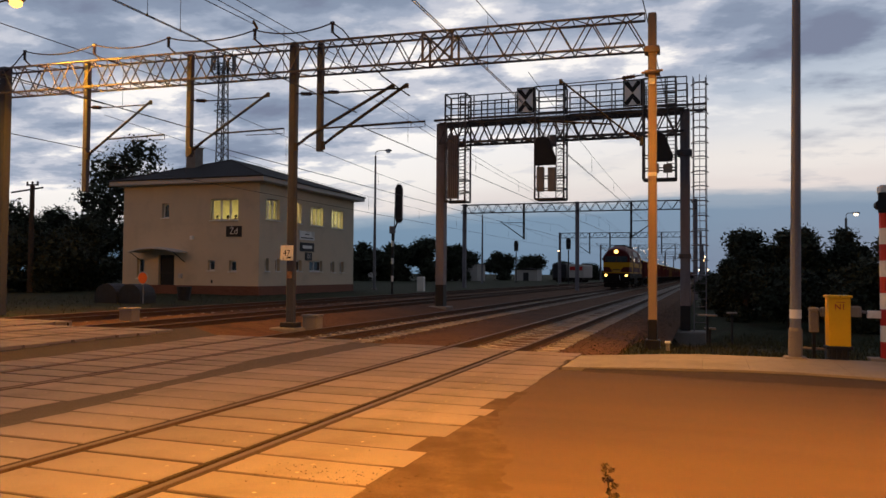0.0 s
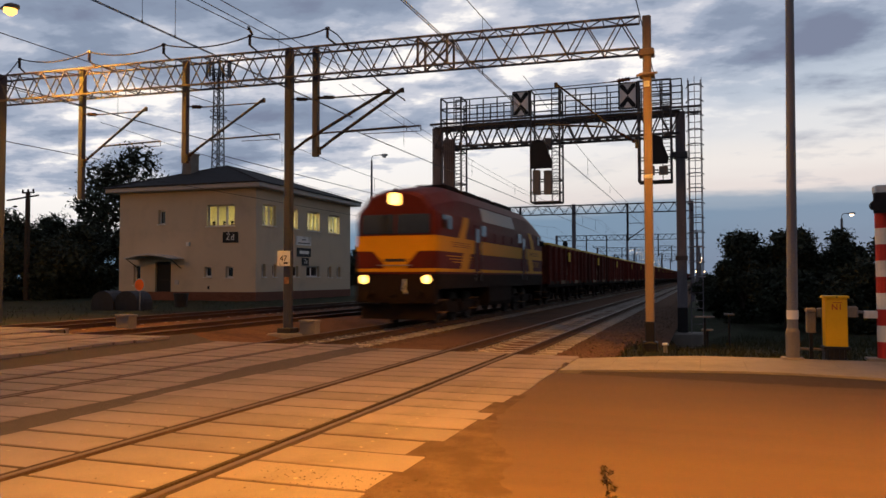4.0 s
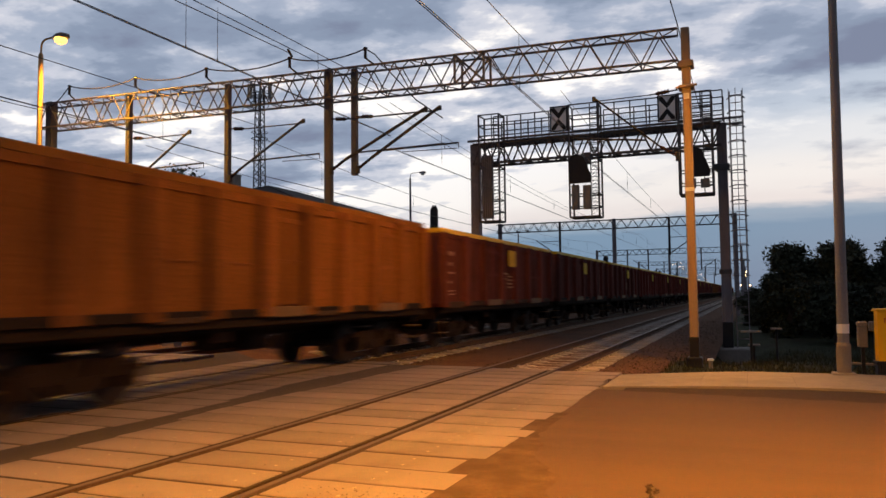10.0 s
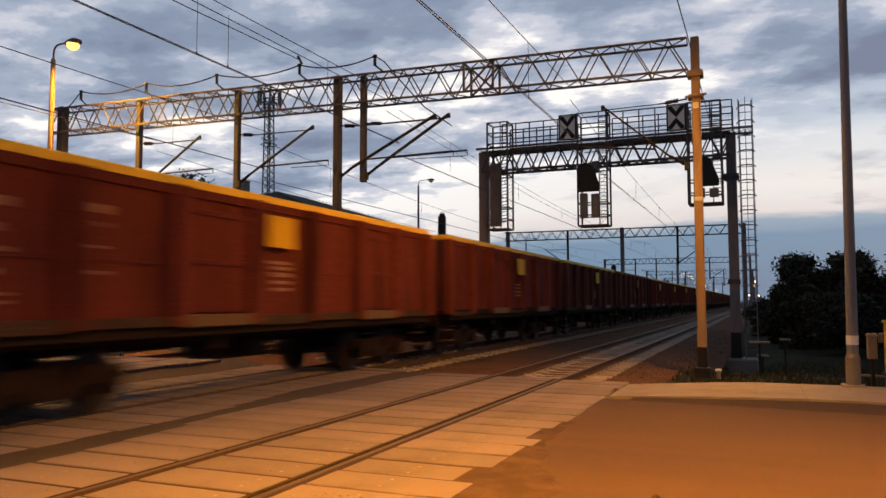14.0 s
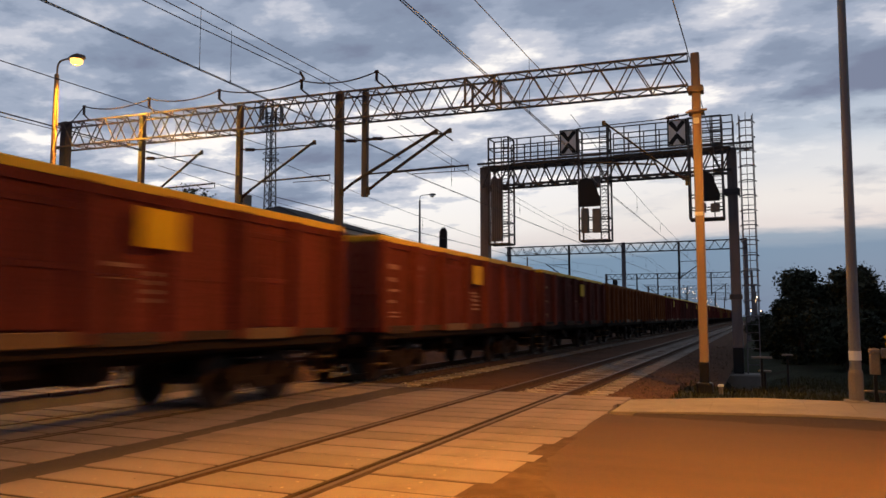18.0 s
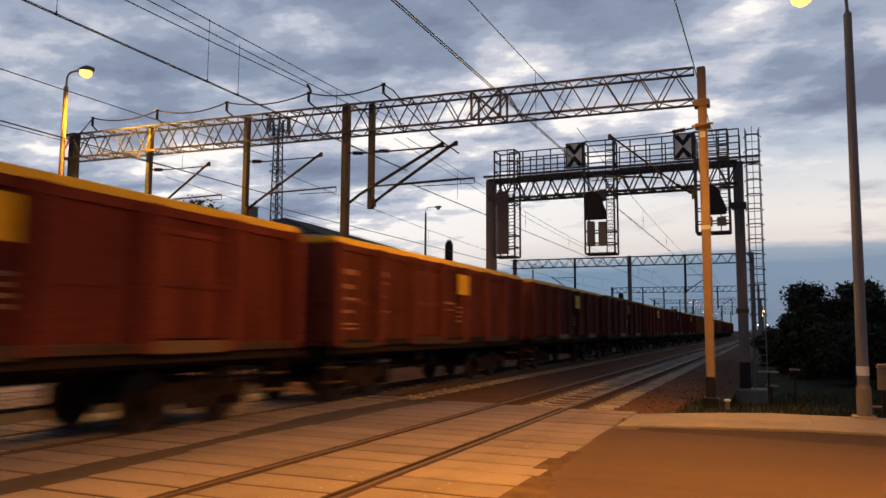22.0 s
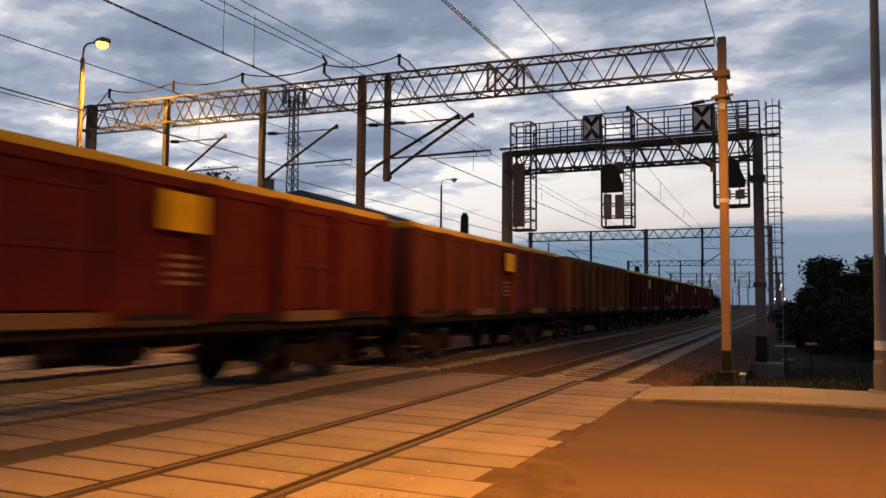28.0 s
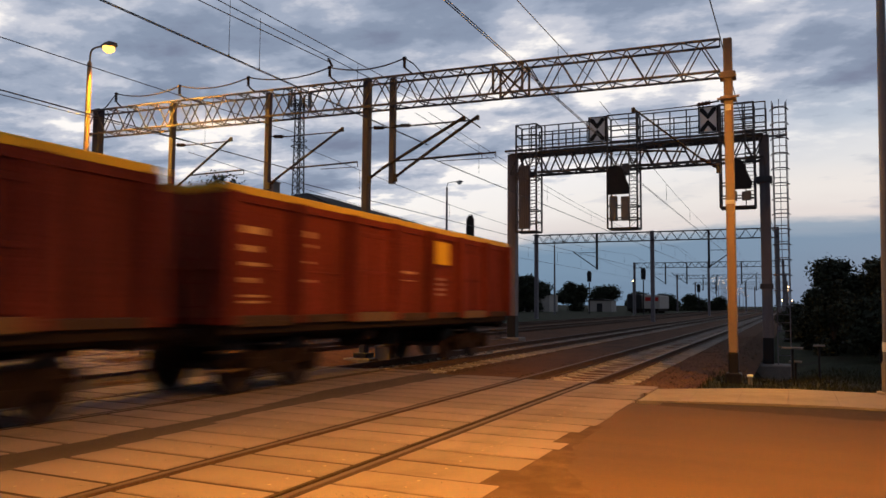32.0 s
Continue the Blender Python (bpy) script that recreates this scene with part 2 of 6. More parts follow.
# Near post: pale paint with warm lamp light put into its tone.
PORTAL_POST_LIT = mat("pale_lit_portal_post_paint", (0.29, 0.21, 0.145), 0.65, 0.1, var=0.2, scale=4, bump=0.2, dirt=(0.2, 0.14, 0.09), streak=True)
TRUSS_STEEL = mat("dark_grey_truss_steel", (0.085, 0.08, 0.088), 0.65, 0.1, var=0.3, scale=4, bump=0.2, dirt=(0.055, 0.048, 0.048))
GANTRY = mat("grey_painted_gantry_steel", (0.095, 0.09, 0.095), 0.65, 0.1, var=0.3, scale=4, bump=0.2, dirt=(0.06, 0.052, 0.05))
GREY_POST = mat("grey_lamp_post_steel", (0.2, 0.205, 0.22), 0.6, 0.1, var=0.2, scale=4, bump=0.1, dirt=(0.2, 0.18, 0.17), streak=True)
RIM = mat("wagon_rim_yellow_paint", (0.62, 0.385, 0.014), 0.6, var=0.12, scale=3, bump=0.1, dirt=(0.4, 0.2, 0.02), dirt_at=(0.6, 0.8), rand=0.2)
RUSTY_RIM = mat("rusted_rim_paint", (0.24, 0.1, 0.022), 0.75, var=0.25, scale=3, bump=0.2, dirt=(0.12, 0.045, 0.016), dirt_at=(0.45, 0.7), rand=0.2, spec=0.05)
JOINT = mat("rubber_joint_dirt", (0.045, 0.03, 0.02), 0.9, var=0.3, scale=9, bump=0.2, spec=0.1)
SOCKET = mat("lifting_socket_grout", (0.31, 0.27, 0.225), 0.8, var=0.1, scale=20, bump=0.1)
INSUL = mat("brown_porcelain", (0.022, 0.013, 0.011), 0.25, var=0.2, scale=10, bump=0)
WIRE = mat("dark_wire", (0.05, 0.05, 0.055), 0.6, 0.5, var=0.2, scale=3, bump=0)
YELLOW = mat("yellow_paint", (0.84, 0.47, 0.012), 0.5, var=0.1, scale=4, bump=0.1, dirt=(0.40, 0.22, 0.03), dirt_at=(0.58, 0.8))
YELLOW_PLATE = mat("yellow_label_paint", (0.6, 0.36, 0.008), 0.6, spec=0.08, var=0.12, scale=5, bump=0.05, dirt=(0.4, 0.18, 0.008), dirt_at=(0.55, 0.8), dirt_scale=3)
RED = mat("red_paint", (0.45, 0.03, 0.025), 0.5, var=0.1, scale=4, bump=0.1)
ORANGE = mat("orange_disc_paint", (0.85, 0.16, 0.02), 0.5, var=0.08, scale=4, bump=0.05)
LEAF = mat("dark_leaves", (0.042, 0.048, 0.03), 0.8, var=0.35, scale=2, bump=0, rand=0.5, island=True, spec=0.2)
BARK = mat("bark", (0.06, 0.045, 0.035), 0.95, var=0.3, scale=6, bump=0.6)
UNDER = mat("sooty_underframe", (0.017, 0.012, 0.0105), 0.85, 0.0, spec=0.06, var=0.4, scale=4, bump=0.3, dirt=(0.024, 0.015, 0.012), dirt_at=(0.5, 0.75))
WHEEL = mat("wheel_steel", (0.03, 0.02, 0.017), 0.7, 0.1, var=0.3, scale=6, bump=0.2)
PALE = mat("faded_lettering_paint", (0.32, 0.18, 0.105), 0.7, var=0.3, scale=8, bump=0, dirt=(0.2, 0.09, 0.055), dirt_at=(0.42, 0.62), dirt_scale=6)
# Grimy wagon ends, base red raised to hold lamp light that falls short.
END_LIT = mat("lamplit_wagon_end_paint", (0.19, 0.062, 0.044), 0.8, var=0.35, scale=2.5, bump=0.3, dirt=(0.08, 0.034, 0.025), streak=True, spec=0.04)
DUST = mat("dusty_sill_paint", (0.058, 0.036, 0.026), 0.85, var=0.3, scale=3, bump=0.2, dirt=(0.03, 0.018, 0.014), spec=0.05)
LETTER = mat("pale_yellow_lettering_paint", (0.55, 0.33, 0.12), 0.7, var=0.25, scale=8, bump=0, dirt=(0.3, 0.14, 0.06), dirt_at=(0.5, 0.7), dirt_scale=5)
STEP = mat("worn_yellow_step_paint", (0.13, 0.07, 0.028), 0.7, 0.0, var=0.3, scale=8, bump=0.1)
MAROON = mat("maroon_loco_paint", (0.085, 0.016, 0.016), 0.55, spec=0.04, var=0.15, scale=2, bump=0.1, dirt=(0.06, 0.02, 0.018), dirt_at=(0.55, 0.85))
LOCO_YELLOW = mat("loco_yellow_paint", (0.52, 0.25, 0.014), 0.55, spec=0.05, var=0.1, scale=3, bump=0.05, dirt=(0.45, 0.22, 0.03), dirt_at=(0.6, 0.85))
# Roof red is brighter than the body maroon, its pink reflection coloured in.
LOCO_ROOF_SHEEN = mat("loco_roof_sheen_paint", (0.12, 0.03, 0.028), 0.55, spec=0.05, var=0.2, scale=3, bump=0.1)
GLASS = glass_mat("window_glass")
DARK_GLASS = mat("dark_window_glass", (0.02, 0.022, 0.025), 0.08, var=0.05, scale=2, bump=0, spec=0.8)
SODIUM_GLOW = glow("sodium_glow", (1.0, 0.5, 0.1), 3.2)
HEAD_GLOW = glow("headlamp_glow", (1.0, 0.56, 0.13), 4.5)
WHITE_GLOW = glow("yard_lamp_glow", (1.0, 0.74, 0.5), 4.0)
FAR_GLOW = glow("far_lamp_glow", (1.0, 0.62, 0.3), 7.0)
SHED = mat("pale_shed_cladding", (0.42, 0.38, 0.34), 0.8, var=0.12, scale=1, bump=0.1)


# ---------------------------------------------------------------- mesh helpers
class Geo:
    """Collects vertices and faces of one mesh."""

    def __init__(self):
        self.v, self.f, self.m = [], [], []

    def add(self, vs, fs, mi=0):
        o = len(self.v)
        self.v.extend(vs)
        self.f.extend([tuple(i + o for i in f) for f in fs])
        self.m.extend([mi] * len(fs))
        return self

    def box(self, x0, x1, y0, y1, z0, z1, mi=0):
        vs = [(x, y, z) for z in (z0, z1) for x, y in ((x0, y0), (x1, y0), (x1, y1), (x0, y1))]
        return self.add(vs, [(3, 2, 1, 0), (4, 5, 6, 7), (0, 1, 5, 4), (1, 2, 6, 5), (2, 3, 7, 6), (3, 0, 4, 7)], mi)

    def cbox(self, x0, x1, y0, y1, z0, z1, c=0.01, mi=0):
        """A box with chamfered upper and upright edges."""
        def ring(d, z):
            a, b, e, g = x0 + d, x1 - d, y0 + d, y1 - d
            return [(a + c, e, z), (b - c, e, z), (b, e + c, z), (b, g - c, z), (b - c, g, z), (a + c, g, z), (a, g - c, z), (a, e + c, z)]
        vs = ring(0, z0) + ring(0, z1 - c) + ring(c * 0.8, z1)
        fs = [tuple(range(7, -1, -1)), tuple(range(16, 24))]
        for k in (0, 8):
            fs += [(k + i, k + (i + 1) % 8, k + 8 + (i + 1) % 8, k + 8 + i) for i in range(8)]
        return self.add(vs, fs, mi)

    def rod(self, p, q, r, n=6, r2=None, mi=0, cap=True):
        p, q = Vector(p), Vector(q)
        d = q - p
        if d.length < 1e-6:
            return self
        d.normalize()
        a = d.cross(Vector((0, 0, 1)) if abs(d.z) < 0.9 else Vector((1, 0, 0))).normalized()
        b = d.cross(a)
        r2 = r if r2 is None else r2
        vs = []
        for c, rr in ((p, r), (q, r2)):
            for i in range(n):
                w = 2 * math.pi * (i + 0.5) / n
                vs.append(tuple(c + a * (rr * math.cos(w)) + b * (rr * math.sin(w))))
        fs = [(i, (i + 1) % n, n + (i + 1) % n, n + i) for i in range(n)]
        if cap:
            fs += [tuple(range(n - 1, -1, -1)), tuple(range(n, 2 * n))]
        return self.add(vs, fs, mi)

    def tube(self, pts, r, n=5, mi=0):
        """A bent tube with one ring of vertices at each point."""
        pts = [Vector(p) for p in pts]
        vs, k = [], len(pts)
        ref = None
        for i, p in enumerate(pts):
            d = (pts[min(i + 1, k - 1)] - pts[max(i - 1, 0)])
            d = d.normalized() if d.length > 1e-9 else Vector((0, 0, 1))
            if ref is None:
                ref = Vector((0, 0, 1)) if abs(d.z) < 0.8 else Vector((1, 0, 0))
            a = d.cross(ref)
            if a.length < 1e-3:
                a = d.cross(Vector((0.6, 0.8, 0)))
            a.normalize()
            b = d.cross(a)
            ref = -b if b.dot(ref) < 0 else b
            vs += [tuple(p + a * (r * math.cos(2 * math.pi * j / n)) + b * (r * math.sin(2 * math.pi * j / n))) for j in range(n)]
        return self.add(vs, [(i * n + j, i * n + (j + 1) % n, (i + 1) * n + (j + 1) % n, (i + 1) * n + j) for i in range(k - 1) for j in range(n)], mi)

    def prism(self, prof, axis, a, b, mi=0):
        """A closed outline swept along an axis from a to b. prof: pairs on the other two axes."""
        def at(u, v, w):
            return {"x": (w, u, v), "y": (u, w, v), "z": (u, v, w)}[axis]
        n = len(prof)
        vs = [at(u, v, a) for u, v in prof] + [at(u, v, b) for u, v in prof]
        fs = [tuple(range(n)), tuple(range(2 * n - 1, n - 1, -1))] + [(i, n + i, n + (i + 1) % n, (i + 1) % n) for i in range(n)]
        return self.add(vs, fs, mi)

    def lathe(self, prof, at=(0, 0, 0), n=12, mi=0):
        """Radius and height pairs turned about the upright axis."""
        vs, fs = [], []
        for r, z in prof:
            vs += [(at[0] + r * math.cos(2 * math.pi * i / n), at[1] + r * math.sin(2 * math.pi * i / n), at[2] + z) for i in range(n)]
        for k in range(len(prof) - 1):
            fs += [(k * n + i, k * n + (i + 1) % n, (k + 1) * n + (i + 1) % n, (k + 1) * n + i) for i in range(n)]
        fs += [tuple(range(n - 1, -1, -1)), tuple(range((len(prof) - 1) * n, len(prof) * n))]
        return self.add(vs, fs, mi)

    def mesh(self, name, *mats):
        me = bpy.data.meshes.new(name)
        me.from_pydata(self.v, [], self.f)
        for m in mats:
            me.materials.append(m)
        if len(mats) > 1:
            me.polygons.foreach_set("material_index", self.m)
        bm = bmesh.new()
        bm.from_mesh(me)
        bmesh.ops.recalc_face_normals(bm, faces=bm.faces)
        bm.to_mesh(me)
        bm.free()
        return me


def part(name, geo, material, parent=None, label="", at=None):
    """One mesh object of its own, under a thing or a part."""
    me = geo if isinstance(geo, bpy.types.Mesh) else geo.mesh(name, *(material if isinstance(material, tuple) else (material,)))
    ob = new(name, me)
    if parent is not None:
        ob.parent = parent
    if at is not None:
        ob.matrix_basis = at
    if label:
        ob["label"] = label
    return ob


def thing(name, at, label, category, group="", kind=""):
    ob = new(name)
    ob.matrix_basis = at
    ob.empty_display_size = 0.2
    return tagged(ob, label, category, group, kind)


def smooth(ob):
    for p in ob.data.polygons:
        p.use_smooth = True
    return ob




# ---------------------------------------------------------------- ground, road, tracks
def bank(x, y):
    """Height of the bare ground."""
    def ease(a, b, v):
        k = min(1, max(0, (v - a) / (b - a)))
        return k * k * (3 - 2 * k)
    base = -0.30 + 0.30 * ease(-6.0, -8.5, x)
    if y > 15.2:
        right = -0.30 - 0.55 * ease(19.0, 33.0, y)
        base = base + (right - base) * ease(2.2, 3.8, x)
        base += 0.25 * ease(3.0, 5.0, x) * (1 - ease(15.5, 20.0, y))
        # hollow at the foot of the signal gantry
        base -= 0.66 * math.exp(-((x - 3.9) / 0.95) ** 2) * ease(20.0, 29.0, y) * (1 - ease(36.0, 44.0, y))
        base += 0.7 * ease(60.0, 140.0, y) * ease(5, 15, x)
    else:
        base -= 0.12
    if x < -16:
        base += 0.12 * ease(-16, -19, x)
    return base


def ground():
    xs = [-1500, -700, -350, -180, -110, -75] + [-60 + 2.0 * i for i in range(20)] + [-20 + 0.5 * i for i in range(60)] + [10 + 2 * i for i in range(20)] + [60, 90, 140, 250, 500, 1500]
    ys = [-1200, -400, -150, -80, -40, -20, -8, 0, 8, 13, 14.6] + [15.3 + 0.6 * i for i in range(60)] + [52 + 4 * i for i in range(24)] + [160, 190, 240, 320, 450, 700, 1200, 2600]
    g = Geo()
    for y in ys:
        for x in xs:
            z = bank(x, y)
            if 15.5 < y < 120 and -60 < x < 40:
                z += 0.05 * noise.noise((x * 0.9, y * 0.9, 0)) + 0.02 * noise.noise((x * 3, y * 3, 5))
            g.v.append((x, y, z))
    w = len(xs)
    for j in range(len(ys) - 1):
        for i in range(w - 1):
            g.f.append((j * w + i, j * w + i + 1, (j + 1) * w + i + 1, (j + 1) * w + i))
            g.m.append(0)
    ob = part("ground", g, GRASS)
    smooth(ob)
    tagged(ob, "dark rough grass ground beside the railway", "ground", kind="structure")


def road_surface():
    """The asphalt beside, between and behind the crossing decks, one sheet at rail height."""
    g = Geo()
    def strip(x0, x1, z0, z1, y1):
        n = 40
        ys = [-30 + (y1 + 30) * i / n for i in range(n + 1)]
        vs = [(x, y, z) for y in ys for x, z in ((x0, z0), (x1, z1))]
        vs += [(x, y, -0.4) for y in (ys[-1],) for x in (x0, x1)]
        k = 2 * (n + 1)
        g.add(vs, [(2 * i, 2 * i + 1, 2 * i + 3, 2 * i + 2) for i in range(n)] + [(k - 2, k - 1, k + 1, k)])
    strip(2.0, 60.0, -0.006, -0.006, 12.6)
    ob = part("road", g, ASPHALT)
    tagged(ob, "worn grey asphalt road lit orange by street lamps", "road", kind="structure")
    # dusty sheet on the asphalt along the deck, lamp brightness put into its paler colour
    ys = [3.0 + .12 * i for i in range(60)]
    d = Geo()
    for y in ys:
        w = max(.04, (8.6 - y) * .3 + .22 * noise.noise((y * 1.3, 0, 2)) + .1 * noise.noise((y * 5, 0, 7)))
        d.v += [(2.02, y, -.002), (2.16 + w, y, -.002), (2.2 + w + .05, y, -.006)]
    d.f = [q for i in range(len(ys) - 1) for q in ((3 * i, 3 * i + 1, 3 * i + 4, 3 * i + 3), (3 * i + 1, 3 * i + 2, 3 * i + 5, 3 * i + 4))]
    d.m = [0] * len(d.f)
    tagged(part("road_sand", d, PALE_ROAD), "thin dusty sheet on the road edge, paled for lamp light", "sand", kind="stuff")
    g = Geo()
    def strip2(x0, x1, z0, z1, y1):
        g.add([(x0, -30, z0), (x1, -30, z1), (x1, y1, z1), (x0, y1, z0), (x0, y1, -0.3), (x1, y1, -0.3)], [(0, 1, 2, 3), (3, 2, 5, 4)])
    strip2(T2 + 1.75, T1 - 2.1, -0.0085, -0.0085, 15.7)
    strip2(T3 + 1.9, T2 - 1.8, 0.195, -0.008, 15.9)
    strip2(T4 + 2.0, T3 - 2.0, Z4 - 0.03, Z3 - 0.01, 15.8)
    strip2(-60, T4 - 2.0, Z4 - 0.01, Z4 - 0.01, 15.5)
    ob = part("road_between_tracks", g, PATCH)
    tagged(ob, "dark asphalt strip between concrete crossing decks", "road", kind="structure")


def crossing(name, cx, z, ends, reach_left, reach_right, rows):
    """Concrete deck of one track: panels between and outside the rails. ends: where the left, inner and right rows stop;
    reach_left and reach_right: how far the panels show at each distance along the track, as (y, metres)."""
    deck = thing(name, pose(cx, 0, z), "concrete slab level crossing deck around sunken rails", "crossing deck", "crossing decks", "structure")
    rnd = random.Random(int(abs(cx) * 10) + 3)
    made = {}

    def sockets(g, xs):
        for x in xs:
            for yy in (-.13, .13):
                g.add([(x + .017 * math.cos(a), yy + .017 * math.sin(a), .002) for a in [math.pi * i / 4 for i in range(8)]], [tuple(range(8))], 1)
        return g

    def panel(a, b, y, socket):
        key = (round(a, 2), round(b, 2))
        if key not in made:
            made[key] = sockets(Geo().cbox(*sorted(key), -0.272, 0.272, -0.16, 0.0, 0.005), (socket,)).mesh("panel", PANEL, SOCKET)
        part("panel", made[key], None, deck, at=pose(0, y, rnd.uniform(-0.005, 0.003), rnd.uniform(-.3, .3), rnd.uniform(-.12, .12)))

    seams, fill = Geo(), Geo()
    y0 = min(ends) - .6 * rows
    for band, y1 in zip((-1, 0, 1), ends):
        wide = 0
        for k in range(rows):
            y = y1 - 0.3 - 0.6 * k
            if band == 0:
                panel(-0.615, 0.615, y, .4)
                a, b = -.615, .615
            else:
                table = reach_left if band < 0 else reach_right
                r = float(np.interp(y, [p[0] for p in table], [p[1] for p in table])) + rnd.choice((-.03, 0, 0, .03))
                panel(band * .865, band * (round(r / .03) * .03), y, band * 1.5)
                a, b = sorted((band * .865, band * (r - .06)))
                wide = max(wide, r)
            seams.box(a, b, y - .3 - .03, y - .3 + .03, -.1, -.01)
        if band:
            fill.box(*sorted((band * 0.58, band * 0.65)), y0, y1, -0.12, -0.01)
            fill.box(*sorted((band * 0.65, band * 0.713)), y0, y1, -0.12, -0.035)
            fill.box(*sorted((band * 0.788, band * 0.9)), y0, y1, -0.12, -0.01)
    tagged(part("seam_strip", seams, JOINT, deck), kind="stuff")
    part("rubber_filler", fill, JOINT, deck)
    part("deck_bed", Geo().box(-1.8, 1.8, y0, min(ends), -.2, -.105), UNDER, deck)
    return deck


RAIL_PROF = [(-0.075, -0.172), (0.075, -0.172), (0.07, -0.155), (0.012, -0.13), (0.012, -0.045), (0.036, -0.032), (0.036, -0.006), (0.028, 0.0), (-0.028, 0.0), (-0.036, -0.006), (-0.036, -0.032), (-0.012, -0.045), (-0.012, -0.13), (-0.07, -0.155)]


def track(name, cx, z, y0, y1, near, label):
    t = thing(name, pose(cx, 0, z), label, "railway track", "railway tracks", "structure")
    for s in (-1, 1):
        g = Geo()
        n = len(RAIL_PROF)
        vs = [(s * 0.75 + u, y, v) for y in (y0, y1) for u, v in RAIL_PROF]
        g.add(vs, [(i, n + i, n + (i + 1) % n, (i + 1) % n) for i in range(n)])
        g.m = [1 if i in (6, 7, 8) else 0 for i in range(n)]
        part("rail", g, (RAIL_SIDE, RAIL_TOP), t)
    sl = Geo().add([(x, y, zz) for x, zz in ((-1.28, -0.19), (-0.5, -0.19), (-0.35, -0.215), (0.35, -0.215), (0.5, -0.19), (1.28, -0.19)) for y in (-0.12, 0.12)] + [(x, y, -0.34) for x in (-1.28, 1.28) for y in (-0.15, 0.15)],
                   [(2 * i, 2 * i + 2, 2 * i + 3, 2 * i + 1) for i in range(5)] + [(0, 12, 14, 10, 8, 6, 4, 2), (1, 3, 5, 7, 9, 11, 15, 13), (0, 1, 13, 12), (10, 14, 15, 11)])
    for s in (-1, 1):
        for d in (-0.11, 0.11):
            sl.box(s * 0.75 + d - 0.03, s * 0.75 + d + 0.03, -0.06, 0.06, -0.19, -0.15)
    sme = sl.mesh("sleeper", SLEEPER)
    rnd = random.Random(int(abs(cx) * 7) + 1)
    y = 15.9
    k = 0
    while k < near:
        part("sleeper", sme, None, t, at=pose(rnd.uniform(-.02, .02), y, rnd.uniform(-.012, .006), 0, 0, rnd.uniform(-.6, .6)))
        y += 0.6
        k += 1
    far = Geo()
    while y < min(y1, 230):
        far.box(-1.28, 1.28, y - 0.12, y + 0.12, -0.3, -0.19)
        y += 0.6
    if far.v:
        tagged(part("far_sleepers", far, SLEEPER, t), kind="stuff")
    return t


def ballast_bed(cx, z, y0, y1, wl, wr, seed):
    """Stone bed of one track, humped between the sleepers' ends, with loose stones on it."""
    g = Geo()
    prof = [(-wl - 0.9, -0.62), (-wl, -0.24), (-1.3, -0.25), (-0.9, -0.262), (-0.3, -0.262), (0.3, -0.262), (0.9, -0.262), (1.3, -0.25), (wr, -0.24), (wr + 0.9, -0.66)]
    ys = []
    y = y0
    while y < y1:
        ys.append(y)
        y += 0.3 if y < 45 else (1.5 if y < 90 else 12)
    for y in ys:
        for u, v in prof:
            g.v.append((cx + u, y, z + v + 0.025 * noise.noise((u * 3 + cx, y * 2.4, 1))))
    n = len(prof)
    for j in range(len(ys) - 1):
        for i in range(n - 1):
            g.f.append((j * n + i, j * n + i + 1, (j + 1) * n + i + 1, (j + 1) * n + i))
            g.m.append(0)
    ob = part("ballast_bed", g, BALLAST)
    tagged(ob, "brown rust-stained crushed stone ballast under the track", "ballast", kind="stuff")
    st = Geo()
    rnd = random.Random(seed)
    for _ in range(5200):
        y = y0 + (rnd.random() ** 1.7) * 34
        u = rnd.uniform(-wl - 0.7, wr + 0.7)
        over = max(-wl - u, u - wr, 0)
        r = rnd.uniform(0.02, 0.042)
        x, zz = cx + u, z - (0.258 if abs(u) < 1.3 else 0.235) - over * 0.45 + 0.006
        a = rnd.random() * 3
        c, s = math.cos(a) * r, math.sin(a) * r
        h = r * rnd.uniform(0.5, 0.9)
        st.add([(x + c, y + s, zz), (x - s, y + c, zz), (x - c, y - s, zz), (x + s, y - c, zz), (x + c * .4, y + s * .2, zz + h), (x - c * .4, y - s * .5, zz + h * .9)],
               [(0, 1, 4), (1, 2, 5), (1, 5, 4), (2, 3, 5), (3, 0, 4), (3, 4, 5)])
    ob = part("ballast_stones", st, STONE)
    tagged(ob, "loose brown ballast stones between the sleepers", "ballast", kind="stuff")


def gravel_floor():
    """Old brown gravel that fills the space between the beds."""
    g = Geo()
    xs = [-16.6 + .6 * i for i in range(33)]
    ys = [15.3 + .6 * i for i in range(50)] + [48, 60, 80, 110, 160, 240, 330]
    for y in ys:
        for x in xs:
            g.v.append((x, y, bank(x, y) + .07 + .03 * noise.noise((x, y, 3))))
    w = len(xs)
    for j in range(len(ys) - 1):
        for i in range(w - 1):
            g.f.append((j * w + i, j * w + i + 1, (j + 1) * w + i + 1, (j + 1) * w + i))
            g.m.append(0)
    tagged(smooth(part("gravel_floor", g, BALLAST)), "brown trodden gravel between the tracks", "gravel", kind="stuff")


